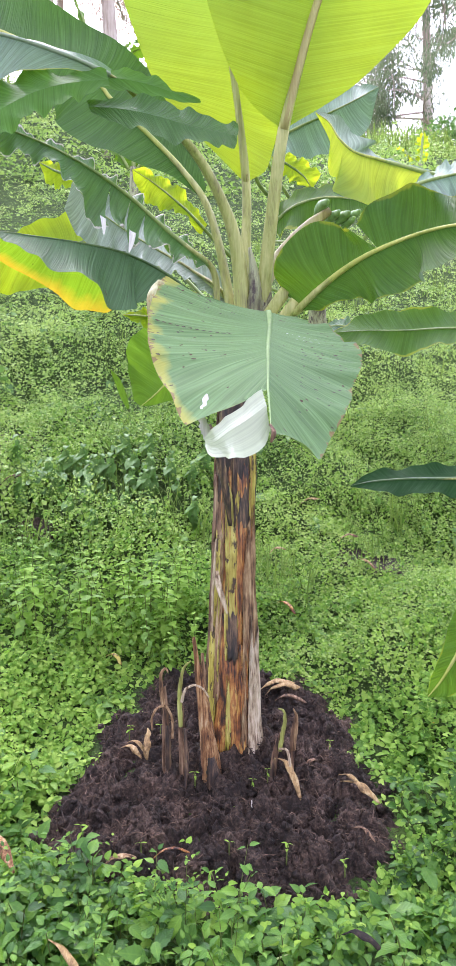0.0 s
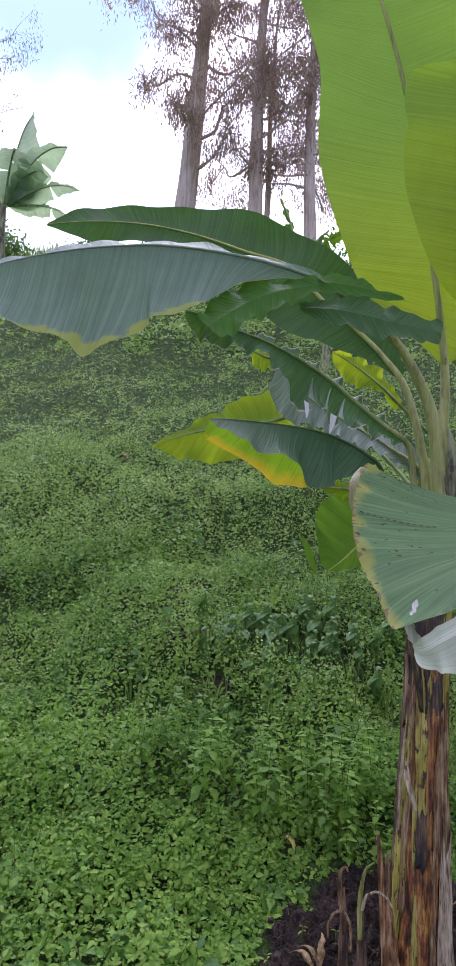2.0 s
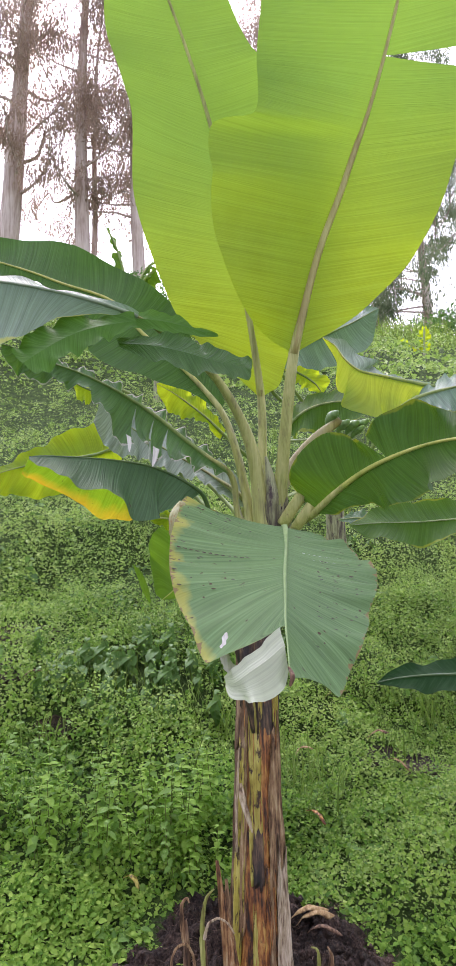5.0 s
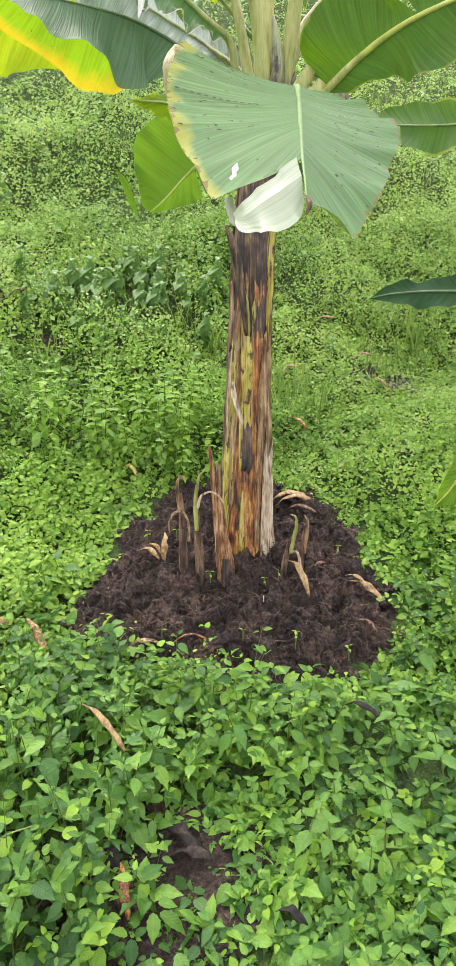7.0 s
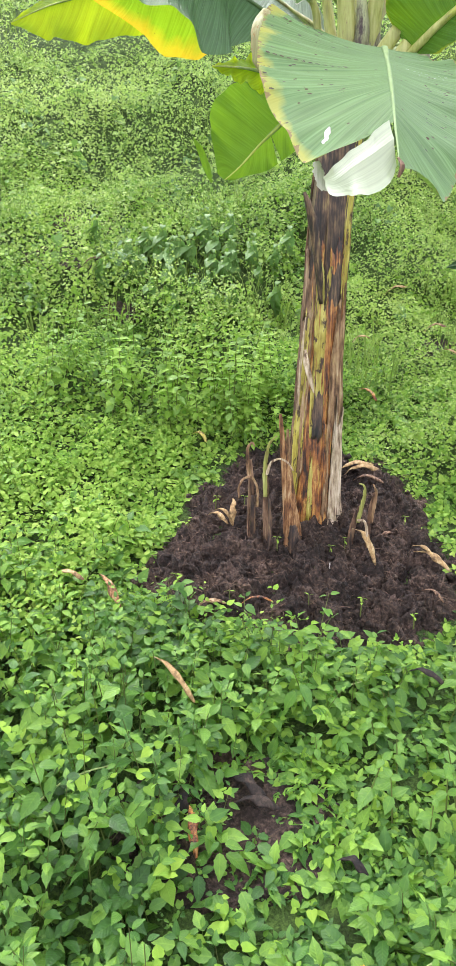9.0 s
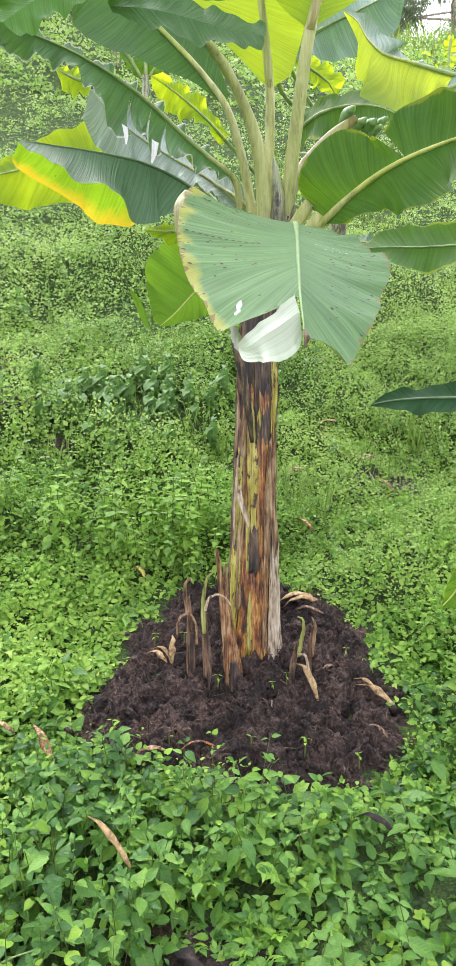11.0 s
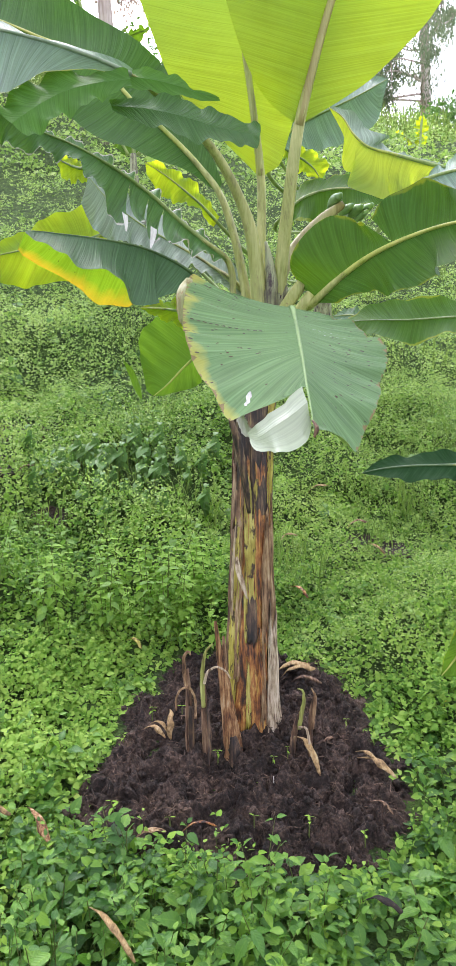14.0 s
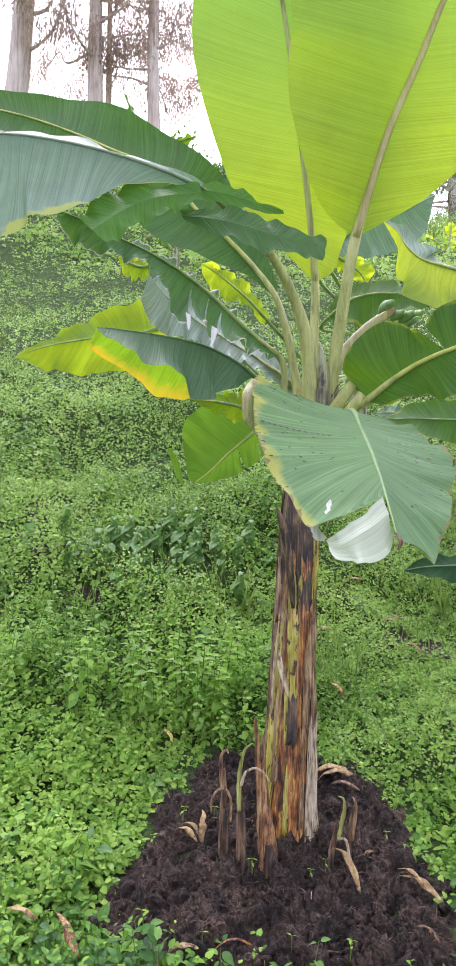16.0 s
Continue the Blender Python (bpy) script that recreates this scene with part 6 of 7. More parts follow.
rng = np.random.default_rng(77)
tufts = [(-3.3 + rng.normal(0, 0.5), 6.0 + rng.normal(0, 0.4)) for _ in range(14)] + [(rng.uniform(-3.5, 2.4), rng.uniform(3.2, 8.0)) for _ in range(60)] + [(rng.uniform(-1.2, 1.3), rng.uniform(2.7, 4.0)) for _ in range(16)]
grass("grass_tufts", 78, tufts, 26, 0.22, M_GRASS, "tufts of thin green grass among the weeds", 0.07, 0.0035)
grass("crest_grass", 79, [(rng.uniform(-12, 11), rng.uniform(15.2, 18.5)) for _ in range(420)], 16, 0.6, M_GRASS, "tall pale grass along the crest", 0.35, 0.012)


def small_leaf(size, material, kind="toothed", name="leaf_blade"):
    pts, tris = heart(kind)
    return sheet(name, pts * size, tris, material, pts[:, :2])


def weed_plant(at, height, pairs, size, material, seed, label, category="weed", kind="toothed", hang=0.0):
    """One weed with its stalk and leaves as parts."""
    r = np.random.default_rng(seed)
    top = hub("weed_plant", at, label, category)
    lx, ly = r.normal(0, 0.15), r.normal(0, 0.15)
    stalk = tube("stalk", [(0, 0, -0.02), (lx * height * 0.5, ly * height * 0.5, height * 0.55), (lx * height, ly * height, height)], [0.0022, 0.0018, 0.001], M_STEMLET, 6, count=8)
    stalk.parent = top
    for k in range(pairs):
        f = 1 - 0.75 * k / pairs
        for half in (0, 1):
            leaf = small_leaf(size * (0.62 + 0.3 * min(k, 2)) * r.uniform(0.85, 1.15), material, kind)
            yw = half * math.pi + k * 1.57 + r.normal(0, 0.25)
            if hang:
                yw = -1.57 + r.normal(0, 1.0)
            leaf.matrix_basis = Matrix.Translation((lx * height * f, ly * height * f, height * f)) @ Matrix.Rotation(yw, 4, "Z") @ Matrix.Rotation(r.normal(hang + (0.12 * k - 0.12) * (hang == 0), 0.2 + 0.25 * hang), 4, "Y") @ Matrix.Rotation(r.normal(0, 0.2), 4, "X")
            leaf.parent = top
    return top


# weeds that stand out singly
kinds = [weed_plant((0.34, 1.52, float(ground_z(0.34, 1.52))), 0.13, 3, 0.042, M_WEED_FRONT, 201, "weed with pairs of pointed bright green leaves"),
         weed_plant((-0.12, 1.5, float(ground_z(-0.12, 1.5))), 0.15, 3, 0.046, M_WEED_FRONT, 202, "taller weed with broad pointed green leaves"),
         weed_plant((0.2, 1.36, float(ground_z(0.2, 1.36))), 0.12, 2, 0.045, M_WEED_FRONT, 203, "small weed with four broad green leaves")]
for o in kinds:
    tagged(o, group="weeds by the path")
for i in range(66):
    x, y = rng.uniform(-0.85, 0.85), rng.uniform(0.8, 1.72)
    if patch_edge(x, y) < 1.08 or math.hypot(x + 0.2, y - 1.26) < 0.13:
        continue
    copy_thing(kinds[i % 3], Matrix.Translation((x, y, float(ground_z(x, y)))) @ Matrix.Rotation(rng.uniform(0, 6.28), 4, "Z") @ Matrix.Scale(rng.uniform(0.75, 1.15), 4))
vine = weed_plant((-0.72, 3.9, float(ground_z(-0.72, 3.9))), 0.22, 6, 0.062, M_VINE, 204, "clump of hanging heart-shaped vine leaves on the slope", "vine", "heart", 0.85)
tagged(vine, group="vines on the slope")
for i in range(54):
    x, y = -0.60 + rng.normal(0, 0.22), 3.93 + rng.normal(0, 0.13)
    copy_thing(vine, Matrix.Translation((x, y, float(ground_z(x, y)) - 0.02)) @ Matrix.Rotation(rng.normal(0, 0.5), 4, "Z") @ Matrix.Scale(rng.uniform(0.6, 1.1), 4))
tall = weed_plant((-0.3, 2.75, float(ground_z(-0.3, 2.75))), 0.34, 6, 0.042, M_WEED_SLOPE, 205, "tall thin green weed on the slope", "weed", "ovate")
tagged(tall, group="tall weeds on the slope")
for i in range(26):
    x, y = rng.uniform(-1.1, -0.15), rng.uniform(2.75, 3.3)
    copy_thing(tall, Matrix.Translation((x, y, float(ground_z(x, y)))) @ Matrix.Rotation(rng.uniform(0, 6.28), 4, "Z") @ Matrix.Scale(rng.uniform(0.6, 1.1), 4))


bushy = weed_plant((-0.25, 2.8, float(ground_z(-0.25, 2.8))), 0.3, 7, 0.046, M_WEED, 206, "leafy bright green weed standing behind the stem", "weed", "toothed")
tagged(bushy, group="leafy weeds behind the stem")
for i in range(44):
    x, y = rng.uniform(-0.85, -0.05), rng.uniform(2.68, 3.1)
    copy_thing(bushy, Matrix.Translation((x, y, float(ground_z(x, y)))) @ Matrix.Rotation(rng.uniform(0, 6.28), 4, "Z") @ Matrix.Scale(rng.uniform(0.5, 1.05), 4))


# ---- trees on the crest ----
def place_on_crest(x, y):
    return Vector((x, y, float(ground_z(x, y)) - 0.1))


def gum_tree(at, height, thick, lean, seed, leaf_mat, leaves, spread_r, first=0.3, label="", dense=1.0, leaf_size=1.0):
    rng = np.random.default_rng(seed)
    tree = hub("gum_tree", at, label, "tree")
    n = 9
    pts = []
    for i in range(n):
        f = i / (n - 1)
        pts.append((at[0] + lean[0] * f * height + 0.12 * math.sin(f * 5 + seed), at[1] + lean[1] * f * height + 0.1 * math.sin(f * 4 + seed * 2), at[2] + height * f))
    rad = [thick * (1.15 - 0.95 * i / (n - 1)) * 0.5 for i in range(n)]
    child(tube("trunk", pts, rad, M_BARK, 14, 1.0, count=40), tree, "tall grey-brown peeling trunk")
    pos, yaw, pitch, roll, size = [], [], [], [], []
    pa = np.array(pts)
    twig_v, twig_f = [], []

    def twig(path, r0, r1):
        """A three-sided thin branch along a bent line."""
        path = np.asarray(path)
        base = len(twig_v)
        for i, c in enumerate(path):
            r = r0 + (r1 - r0) * i / (len(path) - 1)
            twig_v.extend([c + (r, 0, 0), c + (-0.5 * r, 0.87 * r, 0.3 * r), c + (-0.5 * r, -0.87 * r, 0.3 * r)])
        for i in range(len(path) - 1):
            for j in range(3):
                twig_f.append((base + 3 * i + j, base + 3 * i + (j + 1) % 3, base + 3 * i + 3 + (j + 1) % 3, base + 3 * i + 3 + j))

    limbs = int(24 * dense)
    per = max(3, int(leaves / (limbs * 8 * 3)))
    for k in range(limbs):
        f = first + (1 - first) * (k + rng.random()) / limbs
        root = np.array([np.interp(f, np.linspace(0, 1, n), pa[:, j]) for j in range(3)])
        ang = rng.uniform(0, 6.28)
        reach = spread_r * (1.1 - 0.55 * f) * rng.uniform(0.45, 1.05)
        away = np.array([math.cos(ang), math.sin(ang), 0.0])
        lift = rng.uniform(0.1, 0.9)
        line = [root + away * reach * g + np.array([0, 0, reach * lift * g ** 1.7]) + rng.normal(0, 0.07 * reach, 3) * (0 < g) for g in (0, 0.3, 0.6, 0.82, 1.0)]
        r0 = thick * 0.13 * (1.15 - f)
        child(tube("limb", [tuple(q) for q in line], [r0, r0 * 0.7, r0 * 0.5, r0 * 0.32, r0 * 0.15], M_BARK, 6, 1.0, count=14), tree)
        line = smooth_rows([(*q, 0) for q in line], 30)[0][:, :3]
        for q in range(8):
            s0 = line[int(29 * rng.uniform(0.25, 1.0))]
            turn = ang + rng.normal(0, 0.9)
            out = np.array([math.cos(turn), math.sin(turn), 0]) * reach * rng.uniform(0.15, 0.42)
            up = reach * rng.uniform(-0.05, 0.32)
            sub = [s0, s0 + 0.5 * out + (0, 0, 0.65 * up), s0 + out + (0, 0, up)]
            twig(sub, r0 * 0.26, r0 * 0.12)
            for w in range(3):
                c = sub[1] + (sub[2] - sub[1]) * rng.uniform(-0.2, 1.0)
                drop = np.array([rng.normal(0, 0.2), rng.normal(0, 0.2), -rng.uniform(0.15, 0.7)])
                mid = c + 0.5 * drop + (rng.normal(0, 0.08), rng.normal(0, 0.08), 0.12)
                twig([c, mid, c + drop], r0 * 0.1, r0 * 0.05)
                w_ = rng.random(per)[:, None]
                pos.append((1 - w_) ** 2 * c + 2 * w_ * (1 - w_) * mid + w_ ** 2 * (c + drop) + rng.normal(0, 0.15, (per, 3)))
                yaw.append(rng.uniform(0, 6.28, per)), pitch.append(rng.normal(-1.05, 0.4, per)), roll.append(rng.uniform(-1.2, 1.2, per)), size.append(rng.uniform(0.09, 0.2, per) * leaf_size)
    tagged(child(sheet("twig_mass", twig_v, twig_f, M_BARK, smooth=False), tree), kind="stuff")
    narrow = (np.array([(0, 0, 0), (0.4, 0.11, 0), (1, 0, -0.05), (0.4, -0.11, 0)]), np.array([(0, 1, 2), (0, 2, 3)]))
    cr = strew("crown", np.vstack(pos), np.concatenate(yaw), np.concatenate(pitch), np.concatenate(roll), np.concatenate(size), narrow, leaf_mat, "", "", "stuff")
    child(cr, tree, "thin open crown of hanging narrow leaves")
    return tree


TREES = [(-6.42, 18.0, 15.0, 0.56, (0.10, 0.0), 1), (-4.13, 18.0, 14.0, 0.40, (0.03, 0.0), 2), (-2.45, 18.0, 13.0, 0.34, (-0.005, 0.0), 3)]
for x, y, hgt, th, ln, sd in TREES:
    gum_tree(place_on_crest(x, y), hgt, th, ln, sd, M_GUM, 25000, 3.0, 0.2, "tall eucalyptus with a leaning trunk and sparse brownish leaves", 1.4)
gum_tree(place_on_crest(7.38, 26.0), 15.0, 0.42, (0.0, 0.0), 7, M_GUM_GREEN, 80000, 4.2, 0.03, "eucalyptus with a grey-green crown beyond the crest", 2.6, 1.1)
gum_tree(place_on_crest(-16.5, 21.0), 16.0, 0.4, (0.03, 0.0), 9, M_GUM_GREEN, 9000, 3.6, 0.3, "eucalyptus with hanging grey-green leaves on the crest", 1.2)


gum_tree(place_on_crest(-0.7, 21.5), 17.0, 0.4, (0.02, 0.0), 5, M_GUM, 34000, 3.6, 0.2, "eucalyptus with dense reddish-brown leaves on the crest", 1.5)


def pole(x, y, height, thick, lean, label):
    foot = place_on_crest(x, y)
    tagged(tube("gum_sapling", [(foot.x + lean * height * f + 0.08 * math.sin(7 * f), foot.y, foot.z + height * f) for f in (0, 0.25, 0.5, 0.75, 1)], [thick, thick * 0.9, thick * 0.75, thick * 0.5, thick * 0.2], M_BARK, 10, count=30), label, "tree")


pole(-6.72, 18.3, 11.0, 0.11, 0.108, "slender bare eucalyptus stem leaning beside a trunk")
pole(-3.98, 18.4, 10.0, 0.09, 0.045, "thin bare eucalyptus stem close to a trunk")


# ---- far banana plants ----
def arc_leaf(base, turn, rise, length, width, droop, fold=-25):
    """Rows for a free-standing leaf: it leaves base at an angle and bends over."""
    d = Vector((math.sin(radians(turn)), math.cos(radians(turn)), 0))
    rows = []
    p = Vector(base)
    n = 7
    for i in range(n):
        f = i / (n - 1)
        ang = radians(rise - droop * f * f)
        w = width * (0.03 + math.sin(math.pi * min(1, (f * 0.96 + 0.04)) ** 0.8) ** 0.7)
        w = 0.01 if i in (0, n - 1) else w
        rows.append((*p, w, fold, 0.0, w, fold, 0.0))
        p = p + (d * math.cos(ang) + Vector((0, 0, math.sin(ang)))) * length / (n - 1)
    return rows


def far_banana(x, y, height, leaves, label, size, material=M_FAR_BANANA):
    z = float(ground_z(x, y))
    b = hub("banana_plant", (x, y, z), label, "banana plant")
    child(tube("stem", [(x, y, z - 0.1), (x, y, z + height * 0.5), (x, y, z + height)], [0.12 * size, 0.09 * size, 0.06 * size], M_CROWN, 12, count=12), b, "brown stem")
    for k, (turn, rise, ln, wd, dr) in enumerate(leaves):
        base = (x + 0.1 * size * math.sin(radians(turn)), y + 0.1 * size * math.cos(radians(turn)), z + height * 0.97)
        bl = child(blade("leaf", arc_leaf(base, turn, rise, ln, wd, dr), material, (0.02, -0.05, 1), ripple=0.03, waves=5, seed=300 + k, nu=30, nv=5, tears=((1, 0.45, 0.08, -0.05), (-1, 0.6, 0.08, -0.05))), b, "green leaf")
        child(tube("midrib", [r[:3] for r in arc_leaf(base, turn, rise, ln, wd, dr)], [0.025] * 6 + [0.006], M_RIB, 6, count=14), b)
    return b


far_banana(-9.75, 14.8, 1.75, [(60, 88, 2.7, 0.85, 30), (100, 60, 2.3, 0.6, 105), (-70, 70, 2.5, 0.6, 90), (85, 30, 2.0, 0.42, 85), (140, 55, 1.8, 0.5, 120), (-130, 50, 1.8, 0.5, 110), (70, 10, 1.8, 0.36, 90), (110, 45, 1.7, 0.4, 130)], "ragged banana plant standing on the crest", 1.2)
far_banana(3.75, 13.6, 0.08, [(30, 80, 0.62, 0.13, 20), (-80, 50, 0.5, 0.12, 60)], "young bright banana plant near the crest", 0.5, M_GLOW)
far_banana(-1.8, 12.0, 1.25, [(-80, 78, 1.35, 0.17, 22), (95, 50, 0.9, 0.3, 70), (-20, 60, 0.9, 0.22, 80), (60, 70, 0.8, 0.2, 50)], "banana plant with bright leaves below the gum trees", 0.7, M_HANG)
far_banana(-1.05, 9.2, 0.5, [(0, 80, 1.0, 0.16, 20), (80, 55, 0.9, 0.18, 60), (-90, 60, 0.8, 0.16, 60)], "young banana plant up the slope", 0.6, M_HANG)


def bush(x, y, r, count, seed, label):
    q = np.random.default_rng(seed)
    d = q.normal(0, 1, (count, 3))
    d /= np.linalg.norm(d, axis=1)[:, None]
    rad = r * (0.45 + 0.55 * q.random(count)) * (1 + 0.3 * np.sin(d[:, 0] * 7 + seed) * np.sin(d[:, 2] * 6))
    pos = d * rad[:, None] * (1.3, 1.0, 0.8) + (x, y, float(ground_z(x, y)) + 0.4 * r)
    return strew("bush", pos, q.uniform(0, 6.28, count), q.normal(-0.4, 0.5, count), q.normal(0, 0.6, count), q.uniform(0.06, 0.14, count), heart("far"), M_VINE, label, "bush", "")


for k, (x, y, r) in enumerate(((-10.5, 15.8, 0.8), (-7.8, 16.2, 0.7), (-6.4, 16.9, 0.6), (-11.8, 16.5, 1.0), (-3.0, 17.2, 0.5), (-2.0, 17.4, 1.1), (-0.6, 17.0, 0.8), (5.4, 17.5, 0.8), (7.6, 18.0, 0.9))):
    bush(x, y, r, 1500, 400 + k, "low dark green bush on the crest")


# ---- shoots and litter round the stem ----
def shoot(label, strips):
    """A withered sucker: nested strips of sheath, some curling over at the tip."""
    top = hub("banana_shoot", strips[0][1][0], label, "shoot")
    for k, (name, pts, widths, material, cup, what) in enumerate(strips):
        child(ribbon(name, pts, [w * (0.9 if widths[0] > 0.025 else 0.74) for w in widths], material, cup, seed=7 * k + int(abs(pts[0][0]) * 1000)), top, what)
    return top


shoot("blackened thin banana shoot with withered curling tip", [
    ("sheath", [(-0.19, 2.2, 0.0), (-0.192, 2.2, 0.12), (-0.188, 2.2, 0.24), (-0.192, 2.2, 0.32)], [0.015, 0.014, 0.011, 0.006], M_BROWN_DRY, 3.0, "brown dry sheath"),
    ("outer_sheath", [(-0.184, 2.185, -0.02), (-0.182, 2.187, 0.1), (-0.184, 2.19, 0.2)], [0.013, 0.012, 0.006], M_DARK, 2.4, "blackened rotting sheath"),
    ("tip_strip", [(-0.194, 2.196, 0.26), (-0.199, 2.19, 0.33), (-0.194, 2.187, 0.372), (-0.182, 2.182, 0.383), (-0.176, 2.18, 0.372)], [0.007, 0.006, 0.004, 0.003, 0.001], M_TAN, 2.0, "curled dry tip"),
    ("curled_strip", [(-0.168, 2.188, 0.16), (-0.170, 2.17, 0.245), (-0.188, 2.155, 0.278), (-0.212, 2.145, 0.272), (-0.225, 2.14, 0.235), (-0.224, 2.14, 0.21)], [0.005, 0.004, 0.004, 0.004, 0.003, 0.001], M_TAN, 1.6, "thin curled withered strip")])
shoot("withered banana shoot with a green upper part", [
    ("sheath", [(-0.135, 2.18, -0.02), (-0.138, 2.185, 0.1), (-0.14, 2.19, 0.21), (-0.139, 2.19, 0.27)], [0.014, 0.013, 0.011, 0.006], M_BROWN_DRY, 2.8, "brown dry sheath"),
    ("green_strip", [(-0.141, 2.178, 0.20), (-0.142, 2.178, 0.28), (-0.138, 2.176, 0.34), (-0.122, 2.17, 0.395), (-0.104, 2.165, 0.412)], [0.007, 0.009, 0.006, 0.003, 0.001], M_SHOOT_GREEN, 2.2, "pale green young sheath"),
    ("curled_strip", [(-0.137, 2.172, 0.28), (-0.118, 2.165, 0.328), (-0.09, 2.16, 0.338), (-0.066, 2.158, 0.322), (-0.052, 2.158, 0.30)], [0.005, 0.004, 0.003, 0.0025, 0.001], M_BLEACH, 1.6, "thin curled withered strip"),
    ("hanging_strip", [(-0.128, 2.168, 0.2), (-0.124, 2.155, 0.1), (-0.13, 2.14, 0.02)], [0.005, 0.007, 0.003], M_DARK, 1.4, "dark hanging strip")])
shoot("tall dry brown pointed sheath beside the stem", [
    ("sheath", [(-0.042, 2.165, -0.02), (-0.052, 2.175, 0.1), (-0.068, 2.19, 0.24), (-0.083, 2.197, 0.36), (-0.096, 2.197, 0.475)], [0.040, 0.030, 0.020, 0.011, 0.003], M_ORANGE_DRY, 2.6, "dry orange-brown sheath"),
    ("inner_sheath", [(-0.04, 2.19, 0.0), (-0.056, 2.2, 0.14), (-0.068, 2.21, 0.3), (-0.072, 2.212, 0.42)], [0.026, 0.020, 0.011, 0.003], M_TAN, 2.2, "paler inner sheath"),
    ("dark_foot", [(-0.036, 2.14, -0.02), (-0.042, 2.148, 0.05), (-0.05, 2.158, 0.11)], [0.030, 0.026, 0.010], M_DARK, 2.4, "blackened foot of the sheath")])
shoot("short withered banana shoot with yellow tip", [
    ("sheath", [(0.135, 2.18, -0.02), (0.142, 2.18, 0.07), (0.156, 2.18, 0.14), (0.168, 2.178, 0.175)], [0.013, 0.012, 0.010, 0.006], M_BROWN_DRY, 2.8, "brown dry sheath"),
    ("outer_sheath", [(0.128, 2.165, -0.03), (0.134, 2.168, 0.04), (0.146, 2.17, 0.1)], [0.014, 0.012, 0.004], M_DARK, 2.2, "blackened rotting sheath"),
    ("tip_strip", [(0.160, 2.17, 0.12), (0.170, 2.168, 0.18), (0.176, 2.165, 0.225), (0.170, 2.16, 0.255), (0.155, 2.155, 0.262)], [0.007, 0.008, 0.006, 0.003, 0.001], M_SHOOT_GREEN, 2.0, "yellow-green tip"),
    ("curled_strip", [(0.158, 2.165, 0.13), (0.176, 2.155, 0.135), (0.188, 2.15, 0.1), (0.19, 2.15, 0.06)], [0.004, 0.004, 0.004, 0.0015], M_BLEACH, 1.6, "thin curled withered strip")])
shoot("thin withered banana shoot", [
    ("sheath", [(0.196, 2.2, -0.02), (0.199, 2.2, 0.08), (0.204, 2.2, 0.16), (0.212, 2.2, 0.215)], [0.009, 0.009, 0.008, 0.003], M_BROWN_DRY, 2.6, "brown dry sheath"),
    ("tip_strip", [(0.204, 2.192, 0.11), (0.212, 2.188, 0.18), (0.212, 2.185, 0.23), (0.203, 2.182, 0.25)], [0.007, 0.007, 0.004, 0.001], M_TAN, 2.0, "ochre dry tip")])


def dead_leaf(p0, p1, width, curl, label, material=None, seed=0, rise=0.01):
    """A curled dry scrap lying between two places."""
    q = np.random.default_rng(seed)
    a_, b_ = Vector(p0), Vector(p1)
    d = (b_ - a_)
    s_ = d.cross(Vector((0, 0, 1))).normalized()
    up = s_.cross(d).normalized()
    nu, nv = 18, 7
    v, f = [], []
    ph = q.uniform(0, 6.28, 3)
    for i in range(nu):
        t = i / (nu - 1)
        w = 0.8 * width * math.sin(math.pi * (0.02 + 0.96 * t)) ** 0.8 * (1 + 0.18 * math.sin(9 * t + ph[0]) + 0.1 * math.sin(21 * t + ph[1]))
        c = a_ + d * t + up * (rise * math.sin(math.pi * t) * 2)
        for j in range(nv):
            g = (j / (nv - 1) - 0.5) * 2
            th = g * curl * (0.55 + 0.5 * t) + 1.0 * (t - 0.5) + 0.15 * math.sin(14 * t + 3 * g + ph[2])
            v.append(c + s_ * (w * math.sin(th) / max(curl, 0.3)) + up * (w * (math.cos(th) - math.cos(curl)) / max(curl, 0.3)))
    for i in range(nu - 1):
        for j in range(nv - 1):
            f.append((i * nv + j, (i + 1) * nv + j, (i + 1) * nv + j + 1, i * nv + j + 1))
    ob = sheet("dead_leaf", [tuple(x) for x in v], f, material or M_DEAD_LEAF)
    so = ob.modifiers.new("thickness", "SOLIDIFY")
    so.thickness = 0.0015
    return tagged(ob, label, "dead leaf")


dead_leaf((-0.345, 2.285, 0.085), (-0.270, 2.235, 0.075), 0.017, 1.0, "curled tan dead leaf scrap on the compost", seed=1)
dead_leaf((-0.325, 2.30, 0.095), (-0.262, 2.262, 0.08), 0.012, 1.2, "narrow tan dead leaf scrap on the compost", seed=2)
dead_leaf((-0.262, 2.33, 0.13), (-0.253, 2.245, 0.065), 0.018, 0.8, "upright tan dead leaf scrap on the compost", seed=3)
dead_leaf((0.14, 2.56, 0.14), (0.265, 2.57, 0.165), 0.03, 0.9, "bunched orange-brown dead leaf behind the stem", seed=4)
dead_leaf((0.15, 2.24, 0.062), (0.216, 2.085, 0.012), 0.019, 0.8, "long curved brown dead leaf on the compost", seed=5, rise=0.02)
dead_leaf((0.338, 2.14, 0.035), (0.44, 2.05, 0.015), 0.022, 0.9, "folded tan dead leaf at the edge of the compost", seed=6)
